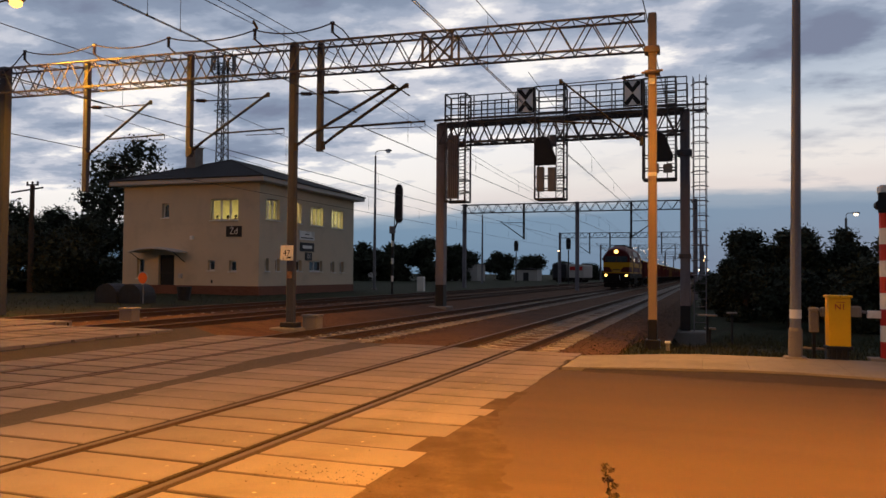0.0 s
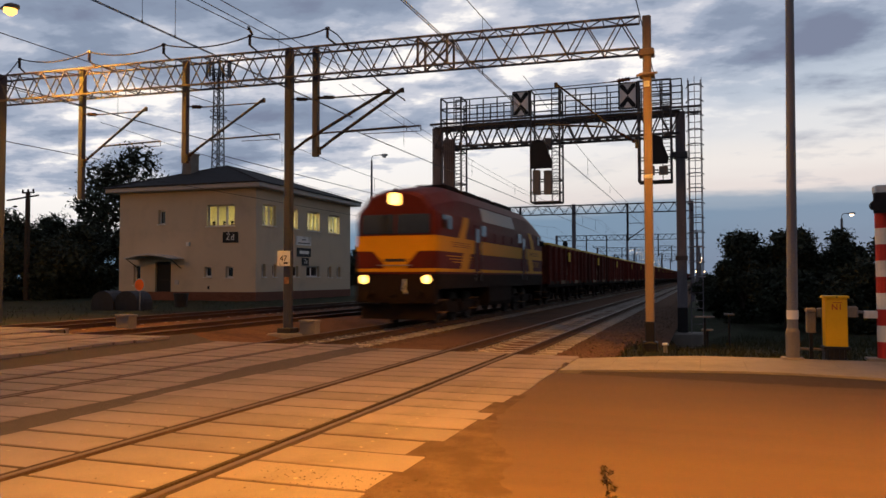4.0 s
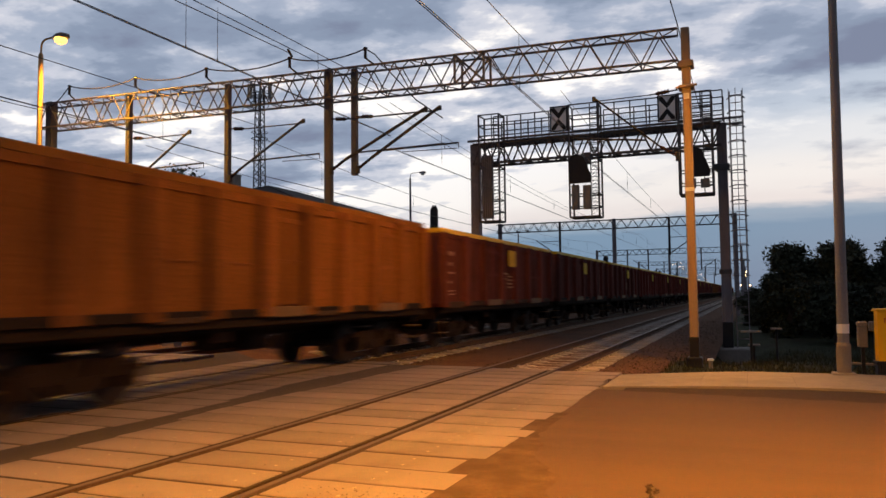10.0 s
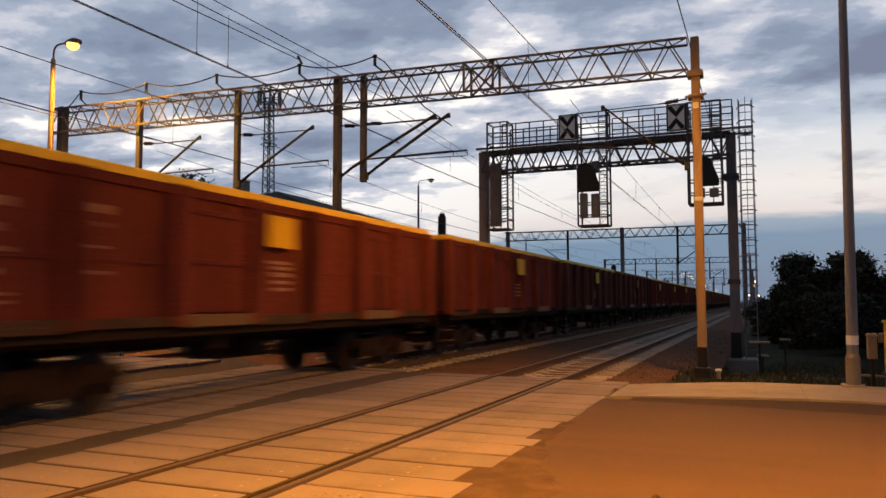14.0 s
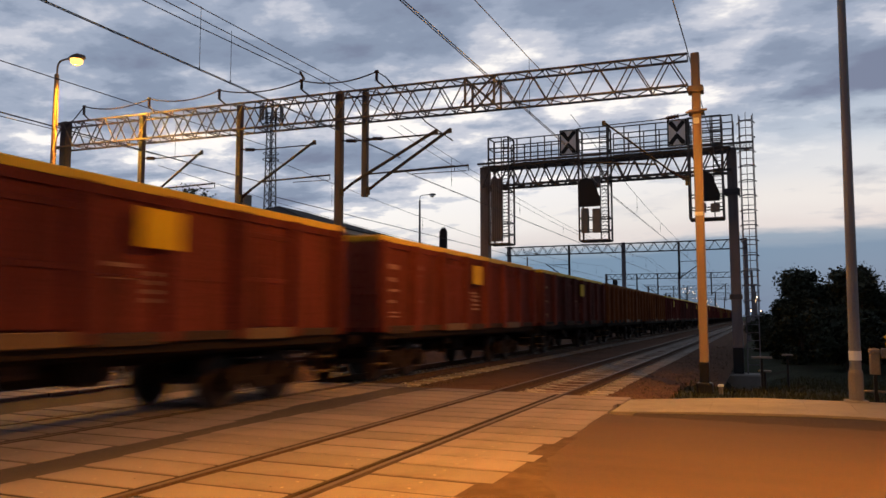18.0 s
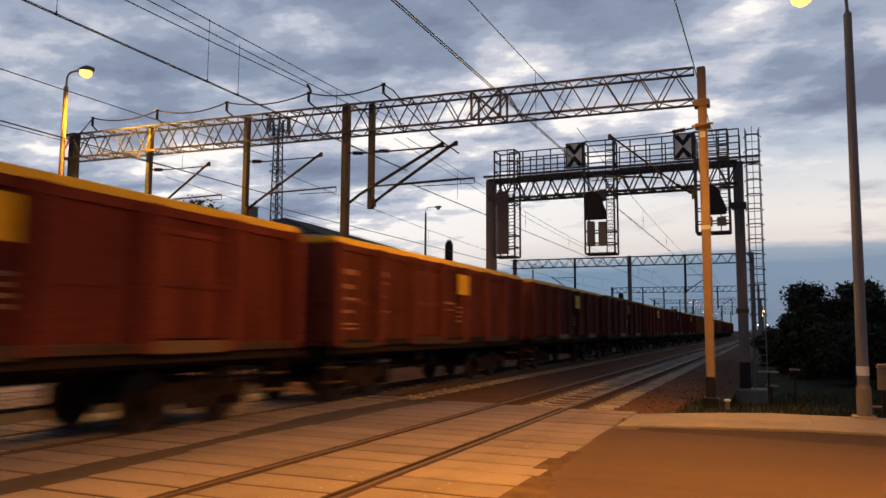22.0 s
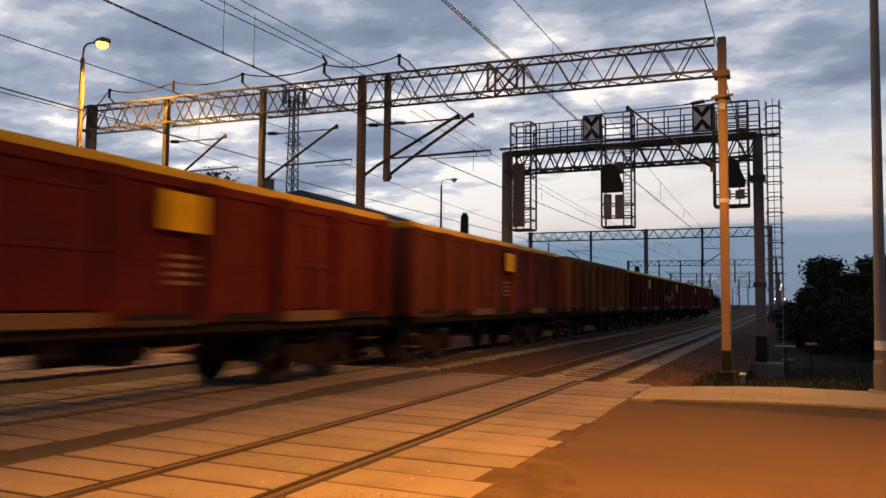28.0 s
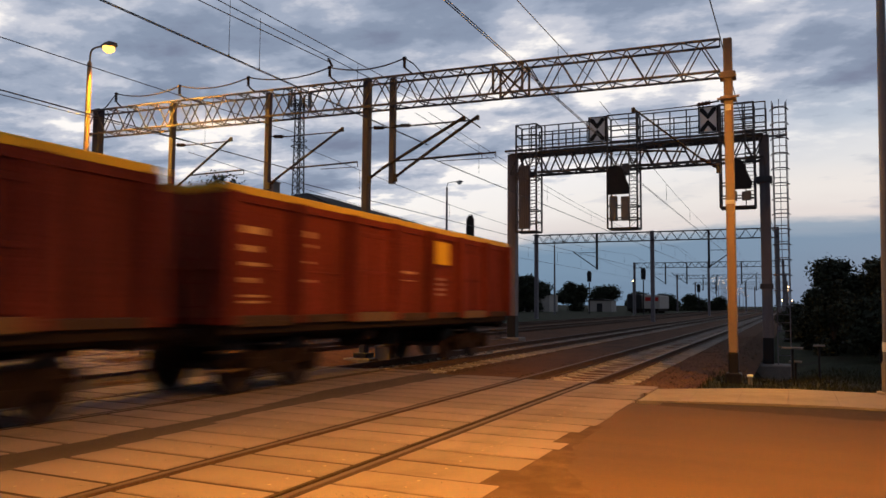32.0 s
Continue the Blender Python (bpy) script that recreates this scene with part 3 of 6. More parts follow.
def pavement():
    """Raised walk behind the kerb, dropping to the road at the deck."""
    pv = thing("pavement", pose(0, 0, 0), "pale concrete pavement behind a low kerb", "pavement", kind="structure")
    def top(x):
        k = min(1, max(0, (x - 2.4) / 1.1))
        return 0.012 + 0.022 * k
    def front(x):
        return 12.8 + .21 * (x - 2.2) if x < 5 else 13.39 + .04 * math.sin((x - 5) * 2) if x < 5.8 else max(11.6, 13.43 - .22 * (x - 5.8))
    def back(x):
        return min(14.8 + .46 * (x - 2.2), 15.8)
    def line(x):
        return 12.42 - .1 * (x - 3.6)
    xs = [2.6 + .35 * i for i in range(62)]
    n = len(xs)
    quads = [(2 * i, 2 * i + 2, 2 * i + 3, 2 * i + 1) for i in range(n - 1)]
    # dark strip between the road edge line and the kerb front
    gl = Geo().add([(x, yy, -.002) for x in xs for yy in (line(x) + .04 * noise.noise((x * 2, 0, 0)), front(x) + .02)], quads)
    part("gutter", gl, JOINT, pv, "dark strip in front of the kerb")
    gl = Geo().add([(x, yy, -.001) for x in xs for yy in (line(x) - .07 + .03 * noise.noise((x * 2, 0, 3)), line(x) + .03 + .04 * noise.noise((x * 2, 0, 0)))], quads)
    part("road_edge_dust", gl, PALE_ROAD, pv, "pale dusty road edge")
    x = 2.22
    rnd = random.Random(9)
    while x < 24:
        a, b = x, x + .746
        g = Geo()
        g.add([(a, front(a), -0.2), (b, front(b), -0.2), (b, front(b) + .15, -0.2), (a, front(a) + .15, -0.2),
               (a, front(a) + .015, top(a)), (b, front(b) + .015, top(b)), (b, front(b) + .15, top(b)), (a, front(a) + .15, top(a))],
              [(3, 2, 1, 0), (4, 5, 6, 7), (0, 1, 5, 4), (1, 2, 6, 5), (2, 3, 7, 6), (3, 0, 4, 7)])
        part("kerb_stone", g, PAVE, pv)
        for j in range(3):
            def at(v, q):
                return front(v) + .155 + (back(v) - front(v) - .155) * q / 3
            g = Geo()
            d = rnd.uniform(-.001, .001) - 0.002
            ring = [(a, at(a, j) + .002), (b, at(b, j) + .002), (b, at(b, j + 1) - .002), (a, at(a, j + 1) - .002)]
            g.add([(*q, -.1) for q in ring] + [(u, v, top(u) + d) for u, v in ring],
                  [(3, 2, 1, 0), (4, 5, 6, 7), (0, 1, 5, 4), (1, 2, 6, 5), (2, 3, 7, 6), (3, 0, 4, 7)])
            part("paving_slab", g, PAVE, pv)
        x += .75


# ---------------------------------------------------------------- lineside steel
def py(x):
    """The overhead portal stands slightly skew to the tracks."""
    return 20.0 + 0.052 * (x - 3.2)


def lattice(parent, a, b, z0, z1, half, pitch, chord, web, material, single=True, name="diagonal"):
    """A box truss between two points of the plan: four chords, zigzag webs on both faces, cross ties."""
    a, b = Vector((*a, 0)), Vector((*b, 0))
    d = (b - a)
    n = max(1, round(d.length / pitch))
    e = d.normalized()
    s = Vector((-e.y, e.x, 0)) * half
    def P(k, side, z):
        q = a + d * (k / n) + s * side
        return (q.x, q.y, z)
    for side in (-1, 1):
        for z in (z0, z1):
            part("chord", Geo().rod(P(0, side, z), P(n, side, z), chord, 4), material, parent)
    joined = Geo()
    for side in (-1, 1):
        for k in range(n):
            m0, m1 = (z0, z1) if k % 2 == 0 else (z1, z0)
            g = joined if not single else Geo()
            g.rod(P(k, side, m0), P(k + 1, side, m1), web, 4)
            if single:
                part(name, g, material, parent)
    ties = Geo()
    for k in range(0, n + 1, 2):
        for z in (z0, z1):
            ties.rod(P(k, -1, z), P(k, 1, z), web * 0.9, 4)
            if k + 2 <= n:
                ties.rod(P(k, -1, z), P(k + 1, 1, z), web * 0.8, 4)
                ties.rod(P(k + 1, 1, z), P(k + 2, -1, z), web * 0.8, 4)
    tagged(part("cross_tie", ties, material, parent), kind="stuff")
    if joined.v:
        tagged(part("web", joined, material, parent), kind="stuff")


def insulator(p, q, n=5, r=0.055):
    g = Geo()
    p, q = Vector(p), Vector(q)
    for i in range(n):
        a, b = p.lerp(q, i / n), p.lerp(q, (i + 0.6) / n)
        g.rod(a, b, r, 8, r * 0.7)
        g.rod(b, p.lerp(q, (i + 1) / n), r * 0.65, 6)
    return g


def cantilever(parent, px, y, tip, zl=5.25, zt=6.85, tube_z=5.78, heavy=0.04):
    """Strut, top stay, registration tube and steady arm from a post towards its track."""
    s = 1 if tip > px else -1
    part("strut", Geo().rod((px + s * .55, y, zl + .3), (tip, y, zt), heavy, 8), DARK_STEEL, parent)
    part("clevis", Geo().cbox(tip - .045, tip + .045, y - .035, y + .035, zt - .1, zt + .03, .012), DARK_STEEL, parent)
    part("hinge", Geo().cbox(px + s * .13 - .05, px + s * .13 + .05, y - .06, y + .06, zl - .1, zl + .12, .015), DARK_STEEL, parent)
    part("insulator", insulator((px + s * .12, y, zl + .02), (px + s * .55, y, zl + .3)), INSUL, parent)
    part("stay", Geo().rod((px + s * .75, y, zt - .08), (tip - s * .05, y, zt - .1), heavy * .5, 6), DARK_STEEL, parent)
    part("insulator", insulator((px + s * .3, y, zt - .04), (px + s * .62, y, zt - .07), 4, .065).rod((px + s * .08, y, zt - .02), (px + s * .3, y, zt - .04), .02, 6).rod((px + s * .62, y, zt - .07), (px + s * .78, y, zt - .08), .02, 6), INSUL, parent)
    part("registration_tube", Geo().rod((px + s * .9, y, zl + .5), (tip + s * .55, y, tube_z), 0.026, 6).rod((tip + s * .55, y, tube_z), (tip + s * .55, y, tube_z - .16), 0.012, 4), DARK_STEEL, parent)
    part("steady_arm", Geo().rod((tip + s * .5, y, tube_z - .15), (tip - s * .75, y, tube_z - .13), 0.013, 4), DARK_STEEL, parent)


def near_portal():
    p = thing("overhead_line_portal", pose(0, 0, 0), "lattice steel overhead line portal spanning four tracks", "portal")
    lattice(p, (-17.9, py(-17.9)), (3.05, py(3.05)), 7.42, 8.24, 0.30, 0.46, 0.038, 0.021, TRUSS_STEEL)
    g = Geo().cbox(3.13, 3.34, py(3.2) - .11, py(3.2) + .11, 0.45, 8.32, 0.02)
    part("post", g, PORTAL_POST_LIT, p)
    part("post_foot", Geo().cbox(3.12, 3.35, py(3.2) - .12, py(3.2) + .12, -0.25, 0.45, 0.02), BLACK, p, "black painted post foot")
    part("footing", Geo().cbox(3.05, 3.42, py(3.2) - .2, py(3.2) + .2, -0.8, -0.05, 0.03), BLACK, p)
    part("clamp", Geo().cbox(3.04, 3.42, py(3.2) - .19, py(3.2) + .19, 7.28, 7.44, 0.02), PORTAL_POST_LIT, p)
    part("clamp", Geo().cbox(3.04, 3.42, py(3.2) - .17, py(3.2) + .17, 6.72, 6.82, 0.02).rod((2.98, 19.8, 6.74), (3.5, 19.8, 6.78), .03, 6), PORTAL_POST_LIT, p)
    part("clamp_band", Geo().cbox(3.12, 3.35, py(3.2) - .12, py(3.2) + .12, 4.1, 4.2, 0.01), WHITE, p)
    part("marker_plate", Geo().box(3.16, 3.3, py(3.2) - .16, py(3.2) - .14, 6.45, 6.6), WHITE, p)
    m = Geo()
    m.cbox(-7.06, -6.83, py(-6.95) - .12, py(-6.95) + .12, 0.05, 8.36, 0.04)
    part("post", m, PORTAL_STEEL_DIM, p)
    part("post_foot", Geo().cbox(-7.18, -6.72, py(-6.95) - .23, py(-6.95) + .23, -0.02, 0.12, 0.02), DARK_STEEL, p)
    part("footing", Geo().cbox(-7.4, -6.5, py(-6.95) - .45, py(-6.95) + .45, -0.6, -0.03, 0.03), CONC, p)
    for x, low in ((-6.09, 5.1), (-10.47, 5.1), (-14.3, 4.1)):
        part("drop_post", Geo().cbox(x - .085, x + .085, py(x) - .085, py(x) + .085, low, 8.27, 0.015), PORTAL_STEEL_DIM, p)
    part("post", Geo().cbox(-17.75, -17.47, py(-17.6) - .14, py(-17.6) + .14, 0.1, 8.36, 0.02), PORTAL_STEEL_DIM, p)
    for x, tip in ((-6.95, -3.75), (-6.09, -3.35), (-10.47, -7.67), (-14.3, -11.75)):
        cantilever(p, x, py(x) - .05, tip, heavy=.046 if x > -8 else .038)
    cantilever(p, 3.1, py(3.1) - .05, 0.88, 5.0, 6.75, 5.7, .026)
    # stiffened splice in the middle of the beam
    for s in (-.3, .3):
        for x in (-2.86, -2.02):
            part("splice_post", Geo().rod((x, py(x) + s, 7.42), (x, py(x) + s, 8.24), .04, 4), GANTRY, p)
        part("splice_brace", Geo().rod((-2.86, py(-2.8) + s, 7.42), (-2.02, py(-2) + s, 8.24), .035, 4), GANTRY, p)
        part("splice_brace", Geo().rod((-2.86, py(-2.8) + s, 8.24), (-2.02, py(-2) + s, 7.42), .035, 4), GANTRY, p)
    hooks = (-5.58, -8.08, -11.05, -13.79, -16.53)
    for x in hooks:
        y = py(x) - .3
        part("feeder_bracket", Geo().rod((x + .28, y, 8.24), (x + .05, y, 8.42), .028, 5).rod((x + .05, y, 8.42), (x, y, 8.5), .03, 6), DARK_STEEL, p)
        part("insulator", insulator((x, y, 8.46), (x, y, 8.74), 5, .055).cbox(x - .06, x + .06, y - .04, y + .04, 8.73, 8.78, .015), INSUL, p)
    g = Geo()
    for a, b in zip(hooks, hooks[1:]):
        pts = []
        for i in range(9):
            k = i / 8
            pts.append((a + (b - a) * k, py(a + (b - a) * k) - .3, 8.74 - 0.28 * 4 * k * (1 - k) * 0.7))
        g.tube(pts, 0.021, 6)
    g.tube([(-5.58, py(-5.58) - .3, 8.74), (-5.3, 19.3, 8.55), (-4.9, 19.6, 8.0), (-4.2, 19.7, 7.2), (-3.4, 19.8, 6.6)], 0.02, 6)
    g.tube([(-16.53, py(-16.5) - .3, 8.74), (-17.1, 18.8, 8.4), (-17.6, 18.7, 8.0)], 0.02, 6)
    part("feeder_cable", g, WIRE, p)
    # kilometre plate on the middle post
    plate = part("kilometre_plate", Geo().cbox(-7.2, -6.78, py(-7) - .2, py(-7) - .17, 1.92, 2.36, 0.01), WHITE, p, "white plate with black numbers")
    text_part("number", "47", 0.24, (-6.99, py(-7) - .206, 2.13), plate, BLACK)
    text_part("number", "1", 0.13, (-7.1, py(-7) - .206, 1.97), plate, BLACK)
    part("bar", Geo().box(-6.98, -6.84, py(-7) - .206, py(-7) - .202, 1.98, 2.03), BLACK, plate)
    part("marker_band", Geo().box(-6.99, -6.83, py(-7) - .165, py(-7) - .155, 1.4, 1.6), PALE, p)


def text_part(name, s, size, at, parent, material, rz=0.0):
    """Letters with the built-in font, turned into a mesh, facing towards smaller y (or turned by rz)."""
    cu = bpy.data.curves.new(name, "FONT")
    cu.body, cu.size, cu.align_x, cu.align_y, cu.extrude = s, size, "CENTER", "CENTER", 0.002
    tmp = bpy.data.objects.new("tmp_letters", cu)
    me = bpy.data.meshes.new_from_object(tmp)
    bpy.data.objects.remove(tmp)
    me.materials.clear()
    me.materials.append(material)
    return part(name, me, None, parent, at=pose(*at, 90, 0, rz))


def far_portal(y, x0, x1, posts, drops, label):
    p = thing("overhead_line_portal", pose(0, 0, 0), label, "portal", "distant portals")
    lattice(p, (x0, y), (x1, y), 7.85, 8.7, 0.3, 0.55, 0.045, 0.028, DARK_STEEL, single=False)
    for x in posts:
        part("post", Geo().cbox(x - .18, x + .18, y - .18, y + .18, -0.7, 8.8, 0.03), POST_STEEL, p)
    for x in drops:
        part("drop_post", Geo().cbox(x - .1, x + .1, y - .1, y + .1, 5.1, 8.7, 0.02), DARK_STEEL, p)
        s = 1 if x > -9 else -1
        part("strut", Geo().rod((x, y, 5.2), (x + s * 2.4, y, 6.9), .05, 5), DARK_STEEL, p)
        part("stay", Geo().rod((x, y, 6.8), (x + s * 2.0, y, 6.8), .03, 5), DARK_STEEL, p)


def signal_gantry():
    Y = 34.0
    s = thing("signal_gantry", pose(0, 0, 0), "dark steel signal gantry with railed walkway over two tracks", "signal gantry")
    for x, z0, nm in ((-7.42, 0.1, "left"), (3.66, -0.66, "right")):
        part("leg", Geo().cbox(x - .2, x + .2, Y - .24, Y + .24, z0 + .95, 8.7, 0.02), POST_STEEL, s)
        part("leg_foot", Geo().cbox(x - .205, x + .205, Y - .245, Y + .245, z0 - .1, z0 + .95, 0.02), BLACK, s, "black painted leg foot")
    part("footing", Geo().cbox(2.98, 4.5, Y - .7, Y + .6, -1.7, -0.78, 0.05), CONC, s)
    part("footing", Geo().cbox(-7.9, -6.95, Y - .5, Y + .5, -0.4, 0.03, 0.04), CONC, s)
    part("leg_band", Geo().cbox(3.35, 3.95, Y - .3, Y + .3, 6.7, 6.95, .02), GANTRY, s)
    part("leg_band", Geo().cbox(3.4, 3.9, Y - .3, Y + .3, 2.3, 2.5, .02), GANTRY, s)
    lattice(s, (-7.4, Y), (3.65, Y), 7.72, 8.64, 0.42, 0.41, 0.075, 0.042, GANTRY)
    for side in (-1, 1):
        part("deck_edge", Geo().box(-7.6, 4.55, Y + side * .62 - .03, Y + side * .62 + .03, 8.74, 8.83), GANTRY, s)
    gr = Geo()
    for k in range(9):
        yb = Y - .56 + k * .14
        gr.box(-7.6, 4.55, yb - .007, yb + .007, 8.745, 8.752)
    for k in range(61):
        gr.box(-7.6 + k * .2 - .006, -7.6 + k * .2 + .006, Y - .59, Y + .59, 8.74, 8.745)
    part("walkway_grating", gr, GANTRY, s)
    def rail(x0, x1, y, top, extra=0):
        n = max(1, round((x1 - x0) / .7))
        for k in range(n + 1):
            x = x0 + (x1 - x0) * k / n
            part("rail_post", Geo().rod((x, y, 8.7), (x, y, top), .035, 4), GANTRY, s)
        for z in (8.95, 9.42, top):
            part("hand_rail", Geo().rod((x0, y, z), (x1, y, z), .031, 4), GANTRY, s)
        # wire mesh of the parapet
        g = Geo()
        x = x0
        while x < x1:
            g.rod((x, y, 8.95), (x, y, 9.42), .004, 3, cap=False)
            x += 0.09
        part("mesh_wire", g, GANTRY, s)
    for y in (Y - .62, Y + .62):
        rail(-6.3, -3.0, y, 9.85)
        rail(-1.4, 2.0, y, 9.95)
        rail(2.0, 3.75, y, 10.0)
    def cage(x0, x1, zb, top):
        """Hanging maintenance cage with ladder rungs."""
        for x in (x0, x1):
            for y in (Y - .75, Y + .1):
                part("cage_post", Geo().rod((x, y, zb), (x, y, top), .05, 4), GANTRY, s)
        for z in (zb, zb + .45, zb + 1.0, (zb + top) / 2, top - 1.0, top - .5, top):
            part("cage_hoop", Geo().rod((x0, Y - .75, z), (x1, Y - .75, z), .035, 4).rod((x0, Y + .1, z), (x1, Y + .1, z), .035, 4).rod((x0, Y - .75, z), (x0, Y + .1, z), .035, 4).rod((x1, Y - .75, z), (x1, Y + .1, z), .035, 4), GANTRY, s)
        z = zb + .3
        while z < top - .2:
            part("rung", Geo().rod((x1 - .34, Y - .75, z), (x1, Y - .75, z), .018, 4), GANTRY, s)
            z += .16
        part("rung_rail", Geo().rod((x1 - .34, Y - .75, zb), (x1 - .34, Y - .75, top), .028, 4), GANTRY, s)
        part("cage_floor", Geo().box(x0, x1, Y - .75, Y + .1, zb - .05, zb), GANTRY, s)
    def cage_mesh(x0, x1, zb, top):
        """Woven wire on the outer face of a cage."""
        g = Geo()
        k = 0
        while zb + k * .16 < top:
            z = zb + k * .16
            g.rod((x0, Y - .77, z), (x1, Y - .77, min(z + .35, top)), .009, 3, cap=False)
            g.rod((x1, Y - .77, z), (x1, Y + .1, min(z + .3, top)), .009, 3, cap=False)
            k += 1
        tagged(part("mesh_wire", g, GANTRY, s), kind="stuff")
    cage_mesh(-7.0, -6.02, 4.95, 8.6)
    cage_mesh(-1.78, -1.42, 4.95, 8.0)
    cage(-7.0, -6.02, 4.95, 9.95)
    cage(-2.74, -1.44, 4.95, 10.0)
    cage(1.96, 3.3, 5.68, 10.0)
    cab = part("cable_cabinet", Geo().cbox(-6.84, -6.3, Y - .9, Y - .72, 5.05, 8.0, .03), POST_STEEL, s)
    for k in range(6):
        part("cabinet_rib", Geo().box(-6.82 + k * .095, -6.79 + k * .095, Y - .92, Y - .9, 5.1, 7.95), GANTRY, cab)
    # two hooded signal heads
    def hood(x, z, drop):
        h = part("signal_head", Geo().prism([(x - .4, z - .6), (x + .52, z - .6), (x + .56, z - .35), (x + .22, z + .55), (x - .1, z + .68), (x - .34, z + .6), (x - .44, z + .3)], "y", Y - 1.1, Y - .98), BLACK, s, "black back board of a colour light signal")
        part("lamp_hood", Geo().prism([(x - .25, z - .5), (x + .3, z - .5), (x + .3, z + .45), (x - .25, z + .45)], "y", Y - .98, Y - .5), BLACK, h)
        part("signal_box", Geo().cbox(x - .34, x - .02, Y - 1.05, Y - .8, z - drop, z - .66, .03), CONC, s)
        part("signal_box", Geo().cbox(x + .16, x + .52, Y - 1.05, Y - .8, z - drop, z - .7, .03), CONC, s)
    hood(-2.26, 7.0, 1.75)
    hood(2.65, 6.95, 1.05)
    part("signal_box", Geo().cbox(-2.05, -1.75, Y - 1.0, Y - .75, 7.25, 7.75, .02), GANTRY, s)
    for cx in (-3.18, 1.53):
        b = part("board", Geo().cbox(cx - .37, cx + .37, Y - .74, Y - .69, 8.87, 9.97, .01), GREY_SIGN, s, "grey board with a black cross of two chevrons")
        for q in (-1, 1):
            g = Geo()
            zc = 9.42
            for d in (-1, 1):
                g.add([(cx, Y - .746, zc), (cx, Y - .746, zc + q * .25), (cx + d * .18, Y - .746, zc + q * .51), (cx + d * .33, Y - .746, zc + q * .51), (cx + d * .33, Y - .746, zc + q * .38)], [(0, 1, 2, 3, 4)])
            part("chevron", g, BLACK, b)
        part("board_frame", Geo().box(cx - .4, cx + .4, Y - .755, Y - .68, 9.95, 10.0).box(cx - .4, cx + .4, Y - .755, Y - .68, 8.84, 8.89).box(cx - .4, cx - .34, Y - .755, Y - .68, 8.84, 10.0).box(cx + .34, cx + .4, Y - .755, Y - .68, 8.84, 10.0), BLACK, b)
    # caged ladder down the outer leg
    for x in (4.02, 4.5):
        part("ladder_rail", Geo().rod((x, Y - .2, -1.4), (x, Y - .2, 10.0), .03, 4), POST_STEEL, s)
    z = -.4
    while z < 9.9:
        part("rung", Geo().rod((4.02, Y - .2, z), (4.5, Y - .2, z), .02, 4), POST_STEEL, s)
        z += .33
    z = 1.6
    while z < 10.1:
        pts = [(4.26 + .34 * math.cos(a), Y - .2 - .6 * math.sin(a), z) for a in [math.pi * i / 8 for i in range(9)]]
        part("ladder_hoop", Geo().tube(pts, .025, 4), POST_STEEL, s)
        z += 0.62
    for a in (0.6, 1.57, 2.5):
        part("cage_strip", Geo().rod((4.26 + .34 * math.cos(a), Y - .2 - .6 * math.sin(a), 1.6), (4.26 + .34 * math.cos(a), Y - .2 - .6 * math.sin(a), 10.0), .018, 4), POST_STEEL, s)


def sag(a, b, drop, n=14):
    a, b = Vector(a), Vector(b)
    return [tuple(a.lerp(b, i / n) - Vector((0, 0, drop * 4 * (i / n) * (1 - i / n)))) for i in range(n + 1)]


def catenary(cx, zc, zm, twin):
    """Messenger, contact wires and droppers over one track."""
    c = thing("overhead_line", pose(0, 0, 0), "overhead contact wire and messenger wire above the track", "overhead line", "overhead lines")
    stops = [-36, py(cx), 75, 130, 185, 240, 300]
    for k, (a, b) in enumerate(zip(stops, stops[1:])):
        up = 0 if k == 0 else -.35
        end = -.35 if k == 0 else 0
        thick = 1.0 if k < 1 else 0.85
        m = sag((cx, a, zm + up), (cx, b, zm + end * 0 + (-.35 if k else 0)), .25 if k == 0 else .7)
        part("messenger_wire", Geo().tube(m, 0.011 * thick, 4), WIRE, c)
        if twin:
            part("messenger_wire", Geo().tube([(x - twin, y, z + .02) for x, y, z in m], 0.011 * thick, 4), WIRE, c)
        for d in (-.022, .022):
            part("contact_wire", Geo().rod((cx + d, a, zc + up), (cx + d, b, zc - (.35 if k else 0)), 0.009 * thick, 4, cap=False), WIRE, c)
        if k < 3:
            for i in range(1, 14, 2):
                x, y, zz = m[i]
                part("dropper", Geo().rod((x, y, zz), (x, y, zc + up * .5 - .02), .006, 3), WIRE, c)
                part("dropper_clip", Geo().rod((x, y, zc - .02), (x, y, zc + .05), .013, 5), WIRE, c)
    return c


def feeder(pts, r=0.014):
    c = thing("feeder_line", pose(0, 0, 0), "dark feeder wires strung high along the line", "feeder line", "feeder lines")
    for k, (a, b) in enumerate(zip(pts, pts[1:])):
        part("wire", Geo().tube(sag(a, b, 0.45), r, 4), WIRE, c)
    return c


def road_dirt():
    """Crumbs of earth and litter trodden on the asphalt and the near panels."""
    g = Geo()
    rnd = random.Random(31)
    for _ in range(230):
        if rnd.random() < .6:
            x, y = rnd.gauss(1.8, .5), rnd.gauss(5.35, .16)
        else:
            x, y = rnd.uniform(-1.5, 6.5), rnd.uniform(4.3, 8.0)
        r = rnd.uniform(.003, .009)
        a = rnd.random() * 3
        c, s = math.cos(a) * r, math.sin(a) * r
        z = .0025
        g.add([(x + c * 1.6, y + s * 1.6, z), (x - s, y + c, z), (x - c, y - s, z), (x + s, y - c, z), (x, y, z + r * .7)], [(0, 1, 4), (1, 2, 4), (2, 3, 4), (3, 0, 4)])
    tagged(part("road_dirt", g, JOINT), "crumbs of dark earth on the crossing", "dirt", kind="stuff")


